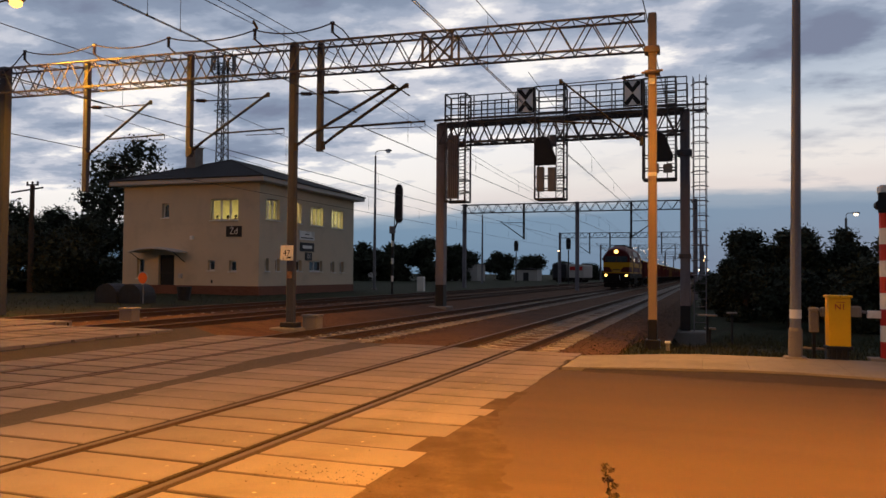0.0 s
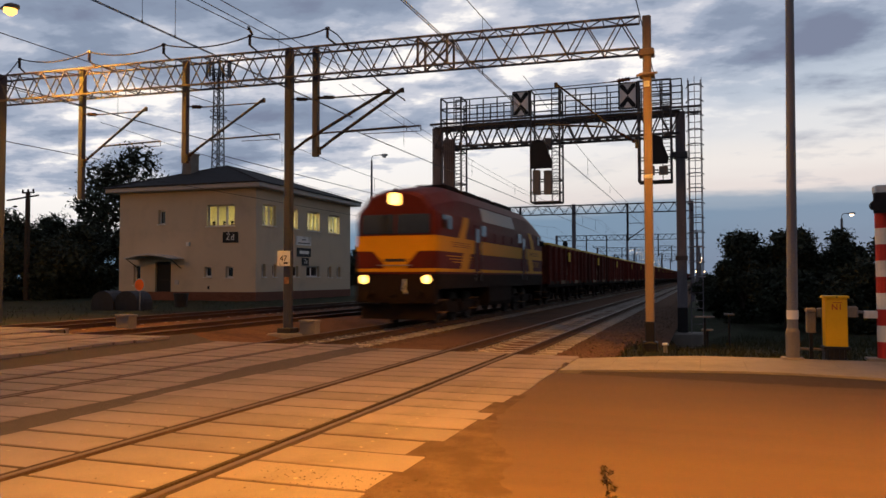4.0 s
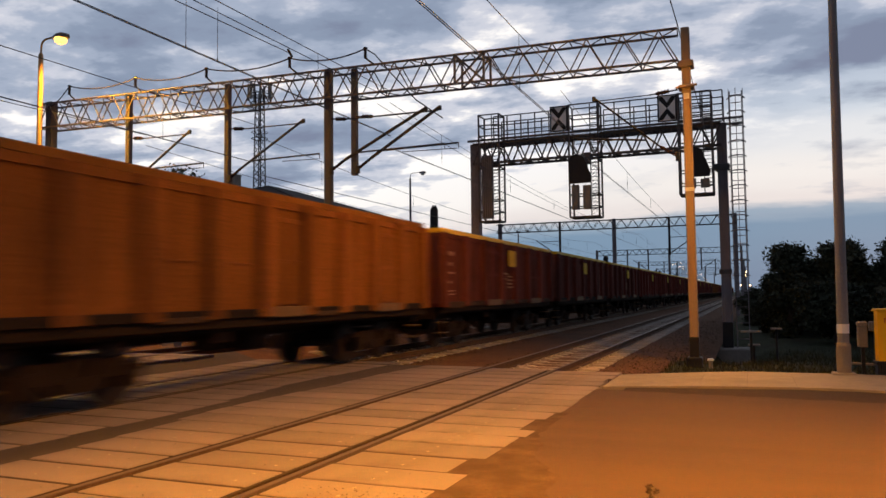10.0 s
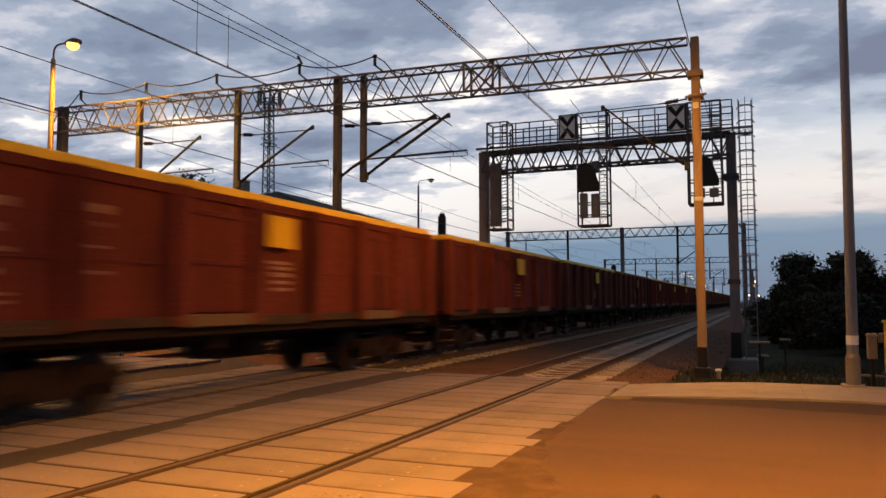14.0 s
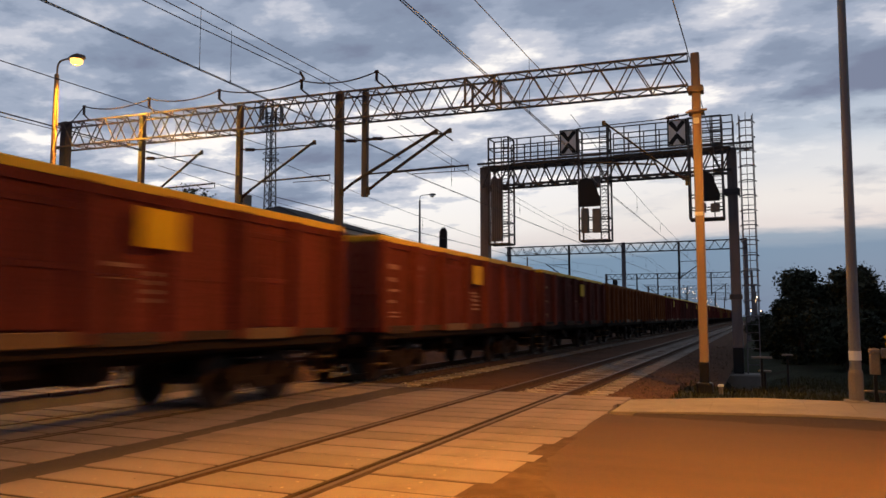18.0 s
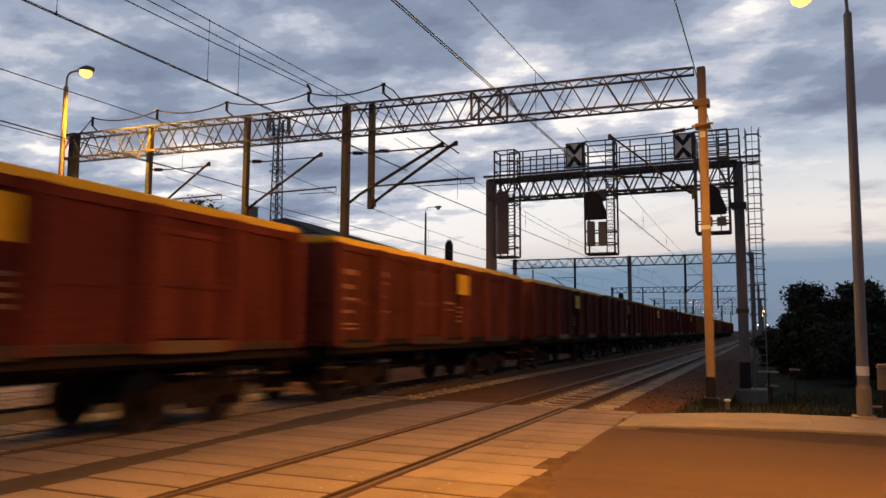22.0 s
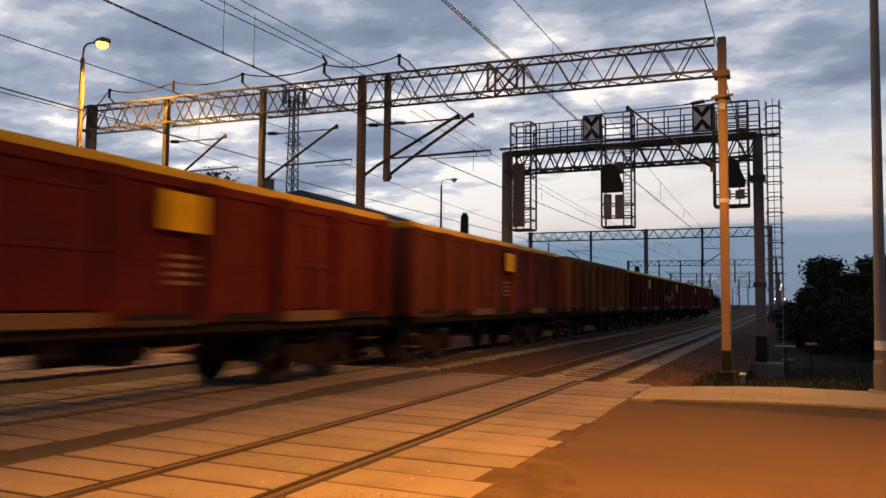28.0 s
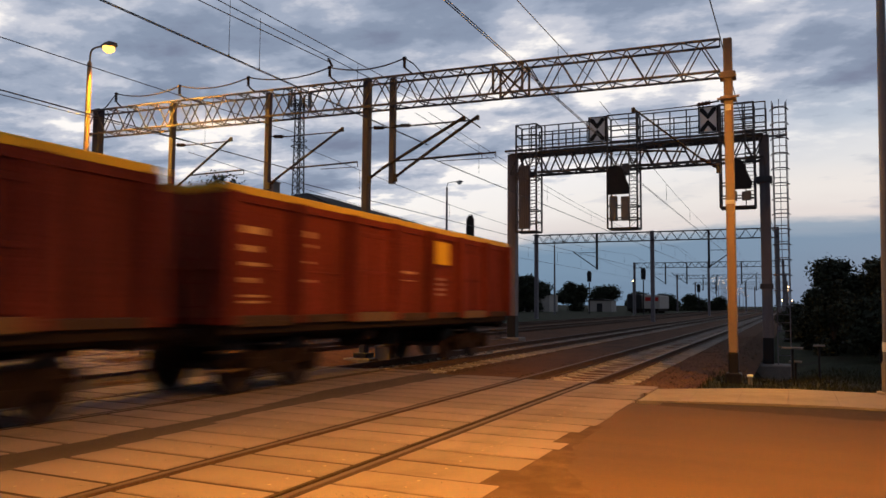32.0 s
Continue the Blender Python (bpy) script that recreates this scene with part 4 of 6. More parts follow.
# ---------------------------------------------------------------- buildings
def wall_with_openings(length, height, thick, holes):
    """Boxes along x, thick into +y, that leave the openings free."""
    us = sorted({0.0, length, *[h[0] for h in holes], *[h[1] for h in holes]})
    zs = sorted({0.0, height, *[h[2] for h in holes], *[h[3] for h in holes]})
    g = Geo()
    for a, b in zip(us, us[1:]):
        run = None
        for c, d in zip(zs, zs[1:]):
            free = any(h[0] < (a + b) / 2 < h[1] and h[2] < (c + d) / 2 < h[3] for h in holes)
            if free:
                if run:
                    g.box(a, b, 0, thick, *run)
                run = None
            else:
                run = (run[0], d) if run else (c, d)
        if run:
            g.box(a, b, 0, thick, *run)
    return g


def window(parent, u0, u1, z0, z1, panes, sill=True, lit=False):
    """A framed window set back in its opening; panes across."""
    w = part("window", Geo().box(u0, u1, 0.2, 0.26, z0, z0 + .08).box(u0, u1, 0.2, 0.26, z1 - .08, z1).box(u0, u0 + .08, 0.2, 0.26, z0 + .08, z1 - .08).box(u1 - .08, u1, 0.2, 0.26, z0 + .08, z1 - .08), WHITE, parent, "white window frame")
    k = (u1 - u0) / panes
    for i in range(panes):
        a, b = u0 + i * k + .05, u0 + (i + 1) * k - .05
        p = part("pane", Geo().box(a, b, .226, .232, z0 + .05, z1 - .05), GLASS if lit else DARK_GLASS, w)
        p.visible_shadow = False
        if i:
            part("mullion", Geo().box(u0 + i * k - .07, u0 + i * k + .07, 0.195, 0.265, z0 + .08, z1 - .08), WHITE, w)
    if sill:
        part("sill", Geo().cbox(u0 - .06, u1 + .06, -.09, .2, z0 - .06, z0, .01), WHITE, w)
    if lit:
        rnd = random.Random(int(u0 * 10))
        for i in range(panes):
            a, b = u0 + i * k + .1, u0 + (i + 1) * k - .1
            if rnd.random() < .22:
                # a drawn strip of net curtain beside a flower pot
                c = rnd.uniform(.3, .6)
                part("curtain", Geo().prism([(a + (b - a) * c * q / 8, .33 + .02 * (q % 2)) for q in range(9)] + [(a + (b - a) * c * q / 8, .345 + .02 * (q % 2)) for q in range(8, -1, -1)], "z", z0 + .1, z1 - .1), INSIDE, w)
            else:
                c = a + (b - a) * rnd.uniform(.3, .7)
                pt = part("flower_pot", Geo().lathe([(.06, 0), (.085, .14), (.07, .14)], (c, .4, z0 + .02), 8), PLINTH, w)
                part("pot_plant", flat_mesh(leaves([(c, .4, z0 + .26, .11)], 60, .035, rnd), "pot_plant", LEAF), None, pt)
    return w


def signal_box():
    """Two-storey signal box: gable side towards the road, long side towards the tracks."""
    X0, X1, Y0, Y1, Z = -32.6, -22.0, 41.0, 54.4, 0.20
    H = 7.05
    b = thing("signal_box_building", pose(0, 0, 0), "two-storey cream plastered signal box with lit upper windows", "building")
    south = [(3.15, 3.7, 4.9, 5.85), (6.95, 9.02, 4.68, 6.05), (2.95, 4.2, 0.25, 2.45), (1.2, 1.75, 0.9, 2.25), (6.8, 7.32, 1.45, 2.1), (8.4, 8.95, 1.4, 2.1)]
    w = part("wall", wall_with_openings(X1 - X0, H, .35, south), PLASTER, b, at=pose(X0, Y0, Z))
    window(w, *south[0], 1)
    window(w, *south[1], 3, lit=True)
    window(w, *south[3], 1)
    window(w, *south[4], 1)
    window(w, *south[5], 1)
    d = part("door", Geo().box(2.95, 4.2, .2, .26, 0.25, 2.45), DARK_STEEL, w, "dark brown door")
    part("door_panel", Geo().cbox(3.1, 3.95, .18, .2, .5, 1.2, .01).cbox(3.1, 3.95, .18, .2, 1.35, 2.25, .01), BLACK, d)
    east = [(q0 - .35, q1 - .35, r0, r1) for q0, q1, r0, r1 in ((0.75, 2.35, 4.75, 6.1), (3.95, 5.2, 4.75, 6.1), (6.5, 8.3, 4.75, 6.1), (9.7, 11.5, 4.75, 6.1),
            (0.7, 1.15, 1.45, 2.25), (1.95, 2.45, 1.45, 2.25), (3.9, 5.3, 1.45, 2.2), (6.4, 8.3, 1.45, 2.2), (9.6, 10.2, 1.4, 2.2), (11.1, 11.7, 1.4, 2.2))]
    e = part("wall", wall_with_openings(Y1 - Y0 - .35, H, .35, east), PLASTER, b, at=pose(X1, Y0 + .35, Z, 0, 0, 90))
    for h in east[:4]:
        window(e, *h, 3, lit=True)
    for h in east[4:]:
        window(e, *h, 2 if h[1] - h[0] > 1 else 1)
    part("wall", Geo().box(0, Y1 - Y0 - .7, 0, .35, 0, H), PLASTER, b, at=pose(X0 + .35, Y0 + .35, Z, 0, 0, 90))
    part("wall", Geo().box(0, X1 - X0 - .35, -.35, 0, 0, H), PLASTER, b, at=pose(X0, Y1, Z))
    part("floor_slab", Geo().box(X0 + .36, X1 - .36, Y0 + .36, Y1 - .36, Z + 3.3, Z + 3.5), CONC, b)
    part("inner_ceiling", Geo().box(X0 + .36, X1 - .36, Y0 + .36, Y1 - .36, Z + 6.5, Z + 6.6), INSIDE, b)
    part("inner_wall", Geo().box(X0 + 5.6, X0 + 5.7, Y0 + .36, Y1 - .36, Z + 3.5, Z + 6.5), INSIDE, b)
    part("inner_wall", Geo().box(X0 + 5.7, X1 - .36, Y1 - .5, Y1 - .4, Z + 3.5, Z + 6.5), INSIDE, b)
    # furniture glimpsed behind the lit panes
    part("desk", Geo().box(-26.2, -22.8, 42.3, 43.1, Z + 3.5, Z + 4.3).box(-26.0, -25.4, 42.2, 42.5, Z + 4.3, Z + 4.75).box(-24.6, -23.9, 42.25, 42.6, Z + 4.3, Z + 4.9), BLACK, b)
    # brick plinth
    pl = part("plinth", Geo().box(X0 - .03, X1 + .03, Y0 - .03, Y1, -.4, Z + .48), PLINTH, b, "dark red brick plinth")
    brick = Geo().cbox(-.118, .118, -.012, .02, -.03, .03, .004).mesh("brick", PLINTH)
    for r in range(7):
        for c in range(43):
            x = X0 + .15 + c * .25 + (.125 if r % 2 else 0)
            if x < X1 - .1 and not (2.9 < x - X0 < 4.15):
                part("brick", brick, None, pl, at=pose(x, Y0 - .035, Z + .02 + r * .068))
    # roof: eaves board, slab, hip
    ov = .62
    part("eaves", Geo().box(X0 - ov, X1 + ov, Y0 - ov, Y1 + ov, Z + H, Z + H + .07), FASCIA, b, "pale grey eaves soffit")
    part("fascia", Geo().box(X0 - ov - .03, X1 + ov + .03, Y0 - ov - .035, Y0 - ov, Z + H + .03, Z + H + .3), FASCIA, b, "pale grey eaves board")
    part("fascia", Geo().box(X1 + ov, X1 + ov + .035, Y0 - ov, Y1 + ov, Z + H + .03, Z + H + .3), FASCIA, b, "pale grey eaves board")
    a0, a1, c0, c1, zr = X0 - ov - .05, X1 + ov + .05, Y0 - ov - .05, Y1 + ov + .05, Z + H + .32
    mx, k, rise = (a0 + a1) / 2 - .3, 5.6, 2.0
    part("roof", Geo().add([(a0, c0, zr), (a1, c0, zr), (a1, c1, zr), (a0, c1, zr), (mx, c0 + k, zr + rise), (mx, c1 - k, zr + rise), (a0, c0, zr - .03), (a1, c0, zr - .03), (a1, c1, zr - .03), (a0, c1, zr - .03)],
         [(0, 1, 4), (1, 2, 5, 4), (2, 3, 5), (3, 0, 4, 5), (0, 6, 7, 1), (1, 7, 8, 2), (2, 8, 9, 3), (3, 9, 6, 0), (9, 8, 7, 6)]), ROOF, b, "dark felt hipped roof")
    g = Geo()
    for p, q in (((a0, c0, zr), (mx, c0 + k, zr + rise)), ((a1, c0, zr), (mx, c0 + k, zr + rise)), ((mx, c0 + k, zr + rise), (mx, c1 - k, zr + rise)), ((a1, c1, zr), (mx, c1 - k, zr + rise))):
        g.rod(p, q, .06, 6)
    part("ridge_cap", g, ROOF, b)
    part("gutter", Geo().rod((X0 - ov - .1, Y0 - ov - .1, zr), (X1 + ov + .1, Y0 - ov - .1, zr), .05, 6).rod((X1 + ov + .1, Y0 - ov - .1, zr), (X1 + ov + .1, Y1 + ov, zr), .05, 6), DARK_STEEL, b)
    ch = part("chimney", Geo().cbox(-29.75, -29.0, 43.7, 44.6, Z + 7.3, Z + 10.0, .03), CONC, b)
    part("chimney_cap", Geo().cbox(-29.8, -28.95, 43.65, 44.65, Z + 10.0, Z + 10.08, .02), CONC, ch)
    # canopy over the door
    cp = part("door_canopy", Geo().prism([(1.5, 2.68), (2.5, 2.88), (3.4, 2.95), (4.5, 2.82), (5.2, 2.65), (5.2, 2.58), (4.5, 2.72), (3.4, 2.84), (2.5, 2.78), (1.5, 2.6)], "y", -1.3, 0), FASCIA, b, at=pose(X0, Y0, Z))
    part("canopy_post", Geo().rod((1.6, -1.15, 2.62), (1.6, 0, 2.0), .03, 6).rod((5.0, -1.15, 2.62), (5.0, 0, 2.0), .03, 6), DARK_STEEL, cp)
    # name boards
    def board(name, host, u, z, w_, h_, txt, size, face, ink):
        p = part(name, Geo().cbox(u - w_ / 2, u + w_ / 2, -.05, -.005, z - h_ / 2, z + h_ / 2, .008), face, host)
        if txt:
            text_part("letters", txt, size, (u, -.054, z), p, ink)
        return p
    board("name_board", w, 8.75, 3.95, 1.15, .68, "Żd", .56, BLACK, WHITE)
    lb = board("name_board", e, 5.6, 3.95, 2.1, .62, "", .2, WHITE, BLACK)
    part("bar", Geo().box(4.75, 6.45, -.056, -.052, 3.75, 3.82).box(5.3, 5.9, -.056, -.052, 4.0, 4.06), BLACK, lb)
    nb = board("name_board", e, 5.65, 3.15, 1.95, .62, "", .3, BLACK, WHITE)
    part("bar", Geo().box(5.0, 6.3, -.056, -.052, 3.04, 3.26), WHITE, nb)
    board("name_board", e, 5.85, 2.5, .95, .55, "Żd", .4, BLACK, WHITE)
    part("wall_lamp", Geo().cbox(5.45, 5.7, -.14, 0, 3.45, 3.7, .02), WHITE, w)
    part("wall_box", Geo().cbox(4.55, 4.85, -.1, 0, .95, 1.25, .02), FASCIA, w)
    part("air_vent", Geo().cbox(7.05, 7.2, -.02, 0, .65, .85, .01), DARK_STEEL, w)
    li = new("room_light", bpy.data.lights.new("room_light", "AREA"))
    li.data.shape, li.data.size, li.data.size_y = "RECTANGLE", 0.5, 9.0
    li.data.energy, li.data.color = 330, (1.0, 0.86, 0.36)
    li.location = (-23.5, 47.3, Z + 6.46)


def far_sheds():
    for x, y, w, d, h, nm in ((-44, 150, 9, 6, 3.6, "low pale prefabricated shed beyond the yard"), (-33, 165, 5, 5, 2.6, "small pale hut beyond the yard tracks"), (-66, 140, 12, 6, 3.4, "low buff shed behind the siding")):
        b = thing("shed", pose(x, y, -.1), nm, "shed", "yard sheds")
        part("wall", Geo().box(-w / 2, w / 2, -d / 2, d / 2, 0, h), SHED, b)
        part("roof", Geo().prism([(-w / 2 - .2, h), (w / 2 + .2, h), (w / 2 + .2, h + .12), (0, h + .45), (-w / 2 - .2, h + .12)], "y", -d / 2 - .2, d / 2 + .2), ROOF, b)
        part("door", Geo().box(-.6, .6, -d / 2 - .03, -d / 2, 0, 2.0), DARK_STEEL, b)


# ---------------------------------------------------------------- posts and small things
def street_lamp(name, base, top, arm, lit, label, post_mat, head_mat, r0=.11, r1=.07):
    """Tapered post with a bent arm and a cobra head. arm: (dx, dy) of the head from the post."""
    o = thing(name, pose(*base), label, "street lamp", "street lamps")
    h = top - base[2]
    part("post", Geo().rod((0, 0, 0), (0, 0, 1.1), r0, 12).rod((0, 0, 1.1), (0, 0, h - .48), r0 * .99, 12, r1), post_mat, o)
    part("post_cap", Geo().rod((0, 0, h - .48), (0, 0, h - .43), r1 * 1.04, 12, r1 * .7), post_mat, o)
    part("base_plate", Geo().cbox(-.2, .2, -.2, .2, -.12, .03, .02), CONC, o)
    v = Vector((arm[0], arm[1], 0))
    # a thin bracket pipe rises out of the cap and bends over to the head
    pts = [(0, 0, h - .5), tuple(v * .01 + Vector((0, 0, h - .25)))] + [tuple(v * (.02 + .26 * (1 - math.cos(a))) + Vector((0, 0, h - .2 + .2 * math.sin(a)))) for a in (0.3, 0.7, 1.1, 1.5)] + [tuple(v * .75 + Vector((0, 0, h + .02)))]
    part("arm", Geo().tube(pts, .03, 8), post_mat, o)
    e = v.normalized()
    hd = Geo()
    c = v
    s = Vector((-e.y, e.x, 0))
    ring = []
    for k, (u, w, z0, z1) in enumerate(((-.32, .07, -.05, .03), (-.12, .13, -.07, .08), (.12, .15, -.07, .09), (.3, .08, -.05, .04))):
        q = c + e * u
        hd.v += [tuple(q - s * w + Vector((0, 0, h + z0))), tuple(q + s * w + Vector((0, 0, h + z0))), tuple(q + s * w * .7 + Vector((0, 0, h + z1))), tuple(q - s * w * .7 + Vector((0, 0, h + z1)))]
    for k in range(3):
        for i in range(4):
            hd.f.append((4 * k + i, 4 * k + (i + 1) % 4, 4 * k + 4 + (i + 1) % 4, 4 * k + 4 + i))
    hd.f += [(3, 2, 1, 0), (12, 13, 14, 15)]
    hd.m = [0] * len(hd.f)
    part("lamp_head", hd, GALV, o)
    part("lens", Geo().lathe([(.09, -.24), (.18, -.17), (.19, -.06)], (c.x, c.y, h), 12), head_mat, o, "glowing lens" if lit else "")
    return o


def lineside():
    street_lamp("street_lamp", (-15.88, 17.0, .2), LAMP_LEFT[2], (LAMP_LEFT[0] + 15.88, 0), True, "lit sodium street lamp on a yellow-lit steel post", PALE_STEEL, SODIUM_GLOW)
    post = street_lamp("street_lamp", (6.12, 15.78, .03), LAMP_POST[2], (LAMP_POST[0] - 6.19, LAMP_POST[1] - 15.78), True, "tall tapered grey street lamp post with a lit head", GREY_POST, SODIUM_GLOW, .1, .072)
    post.matrix_basis = pose(6.12, 15.78, .03, 0, .5)
    street_lamp("street_lamp", (LAMP_BACK[0] + 1.0, LAMP_BACK[1], 0), LAMP_BACK[2], (-1.0, 0), True, "lit sodium street lamp over the road", PALE_STEEL, SODIUM_GLOW)
    street_lamp("street_lamp", (-35.0, 24.0, .0), LAMP_ROAD[2], (1.0, 0), True, "lit sodium street lamp on the road beyond the tracks", PALE_STEEL, SODIUM_GLOW)
    street_lamp("street_lamp", (-22.7, 60, .2), 12.2, (1.2, 0), False, "unlit grey street lamp behind the signal box", GALV, GREY_SIGN, .14, .08)
    street_lamp("street_lamp", (-27.6, 110, 0), 11.0, (1.4, 0), False, "unlit grey lamp post in the yard", GALV, GREY_SIGN, .16, .1)
    street_lamp("street_lamp", (16.15, 75, -.3), 7.2, (.8, 0), True, "distant lit street lamp behind the bushes", GALV, WHITE_GLOW, .14, .1)
    street_lamp("street_lamp", (24.0, 95, -.3), 6.3, (-.9, 0), True, "distant lit street lamp behind the bushes", GALV, WHITE_GLOW, .14, .1)
    # collar of the pale post
    part("sleeve", Geo().rod((0, 0, 0), (0, 0, .52), .125, 14).rod((0, 0, .52), (0, 0, .58), .125, 14, .105), CONC, post, "pale grey concrete sleeve")
    part("white_band", Geo().rod((0, 0, .75), (0, 0, .92), .106, 14), WHITE, post, "white painted band")
    # yellow cabinet
    c = thing("utility_cabinet", pose(6.87, 15.93, .03, 0, 0, 6), "yellow utility cabinet on a black ribbed plinth", "cabinet")
    part("body", Geo().cbox(-.19, .19, -.13, .13, .25, 1.15, .012), YELLOW, c)
    part("lid", Geo().cbox(-.22, .22, -.16, .16, 1.15, 1.2, .02), YELLOW, c)
    part("door", Geo().cbox(-.17, .17, -.142, -.13, .3, 1.12, .006), YELLOW, c)
    part("keyhole", Geo().rod((.0, -.17, 1.175), (.0, -.155, 1.175), .012, 8), BLACK, c)
    pl = part("plinth", Geo().cbox(-.16, .16, -.12, .12, -.04, .22, .01).cbox(-.23, .23, -.16, .16, .19, .25, .015), BLACK, c, "black plastic plinth")
    for k in range(4):
        part("rib", Geo().box(-.15 + k * .09, -.12 + k * .09, -.145, -.12, -.02, .19), BLACK, pl)
    text_part("letters", "N1", .15, (.0, -.148, .98), c, RED)
    part("bar", Geo().box(-.07, .09, -.146, -.143, 1.065, 1.075), RED, c)
    # grey marker posts behind the pavement
    m = thing("cable_marker_post", pose(6.5, 16.3, -.1), "pale concrete cable marker box on a dark stake", "marker post")
    part("stake", Geo().box(-.03, .03, -.03, .03, 0, .62), BLACK, m)
    part("box", Geo().cbox(-.085, .085, -.07, .07, .6, 1.0, .02), CONC, m)
    part("cap", Geo().cbox(-.095, .095, -.08, .08, 1.0, 1.08, .03), CONC, m)
    m = thing("cable_box", pose(6.72, 16.35, -.1), "small grey junction box on a stake", "junction box")
    part("box", Geo().cbox(-.1, .1, -.07, .07, .9, 1.08, .02), GALV, m)
    part("stake", Geo().rod((0, 0, 0), (0, 0, .9), .022, 6), GALV, m)
    part("cross_rail", Geo().rod((-.5, 0, .28), (.1, 0, .27), .025, 6), CONC, m)
    # red and white crossing post with its lamps, the counterweight arm reaching towards the cabinet
    b = thing("barrier_post", pose(7.72, 15.95, .03), "red and white striped crossing post with a lamp head", "crossing post")
    part("foot", Geo().cbox(-.34, .2, -.2, .2, 0, .05, .01), CONC, b)
    for k in range(9):
        part("stripe", Geo().rod((0, 0, .05 + k * .3), (0, 0, .05 + (k + 1) * .3), .15, 14), RED if k % 2 == 0 else WHITE, b)
    part("arm", Geo().cbox(-.36, -.13, -.05, .05, .78, .92, .01), WHITE, b)
    part("arm_end", Geo().cbox(-.72, -.46, -.09, .09, .8, 1.0, .03), CONC, b)
    part("arm_rod", Geo().rod((-.5, 0, .9), (-.3, 0, .88), .03, 8), GALV, b)
    part("lamp_board", Geo().cbox(-.2, .2, -.25, -.17, 2.72, 3.1, .02), BLACK, b)
    part("lamp_shield", Geo().rod((-.18, -.32, 2.86), (-.18, -.17, 2.86), .09, 10), BLACK, b)
    part("top_box", Geo().cbox(-.16, .2, -.2, .12, 3.1, 3.24, .02), WHITE, b)
    # block signal beside the far pair
    g = thing("block_signal", pose(-15.9, 48, .1), "tall colour light signal on a black and white post", "signal")
    part("mast", Geo().rod((0, 0, 0), (0, 0, 4.2), .08, 8), BLACK, g)
    for k in range(3):
        part("white_band", Geo().rod((.0, 0, .9 + k * 1.2), (0, 0, 1.3 + k * 1.2), .085, 8), WHITE, g)
    part("head", Geo().prism([(.22, 5.15), (.3, 4.95), (.55, 4.9), (.72, 5.1), (.72, 7.3), (.6, 7.55), (.4, 7.55), (.24, 7.3)], "y", -.1, .05), BLACK, g)
    part("head_rim", Geo().tube([(.22, -.12, 5.15), (.22, -.12, 7.3), (.4, -.12, 7.6), (.6, -.12, 7.6), (.74, -.12, 7.3), (.74, -.12, 5.1)], .03, 5), GALV, g)
    part("ladder", Geo().rod((-.05, .2, 0), (.1, .2, 7.4), .035, 5).rod((0, 0, 4.2), (.35, 0, 5.0), .06, 6), DARK_STEEL, g)
    part("relay_box", Geo().cbox(-.18, .18, -.2, .1, 4.2, 4.7, .03), GALV, g)
    # concrete cable boxes by the tracks
    for x, y, z in ((-12.0, 18.6, .02), (-6.35, 19.7, -.1)):
        k = thing("track_box", pose(x, y, z - .1), "grey lineside cable box on short legs", "cable box", "cable boxes")
        part("body", Geo().cbox(-.24, .24, -.18, .18, .12, .5, .02), CONC, k)
        part("lid", Geo().cbox(-.27, .27, -.21, .21, .5, .55, .02), CONC, k)
        part("leg", Geo().box(-.2, -.12, -.12, .12, -.1, .12).box(.12, .2, -.12, .12, -.1, .12), DARK_STEEL, k)
    # orange disc by the signal box
    d = thing("disc_sign", pose(-19.3, 27.6, .15), "orange round disc sign on a short stake", "sign")
    part("stake", Geo().rod((0, .02, 0), (0, .02, 1.0), .03, 6), GALV, d)
    part("disc", Geo().rod((0, -.03, 1.12), (0, 0, 1.12), .27, 20), ORANGE, d)
    part("rim", Geo().tube([(.27 * math.cos(a), -.02, 1.12 + .27 * math.sin(a)) for a in [math.pi * i / 10 for i in range(21)]], .022, 5), FASCIA, d)
    # two round bins and a low wall by the door
    for x, y in ((-21.3, 28.0), (-20.05, 28.1)):
        t = thing("rubbish_heap_cover", pose(x, y, .1), "dark domed cable drum cover", "cover", "dark covers")
        part("shell", Geo().prism([(.62 * math.cos(a), .35 + .55 * math.sin(a)) for a in [math.pi * i / 10 for i in range(11)]] + [(-.62, 0), (.62, 0)], "y", -.5, .5), DARK_STEEL, t)
    for x, y in ((-19.9, 31.2),):
        t = thing("tub", pose(x, y, .15), "dark round tub by the door", "tub")
        part("pot", Geo().lathe([(.28, 0), (.36, .6), (.38, .68), (.3, .68)], n=12), DARK_STEEL, t)
    t = thing("marker_post", pose(-17.6, 58, .1), "short white marker post beside the siding", "marker post")
    part("post", Geo().cbox(-.3, .3, -.2, .2, 0, 1.2, .05), WHITE, t)
    for x, y, z, w in ((4.55, 24.0, .37, .28), (4.62, 24.2, -.03, .17), (5.25, 24.6, .43, .15)):
        t = thing("marker_plate", pose(x, y, z), "pale flat marker plate on a thin black stake", "marker plate", "marker plates")
        part("plate", Geo().cbox(-w, w, -.16, .16, 0, .045, .01), CONC, t)
        part("stake", Geo().rod((0, 0, -1.3), (0, 0, 0), .035, 6), BLACK, t)
    t = thing("cable_stub", pose(3.62, 19.6, -.4), "short pale capped cable stub at the portal foot", "cable stub")
    part("pipe", Geo().rod((0, 0, 0), (0, 0, .3), .05, 10), CONC, t)
    part("cap", Geo().cbox(-.07, .07, -.07, .07, .3, .35, .015), WHITE, t)



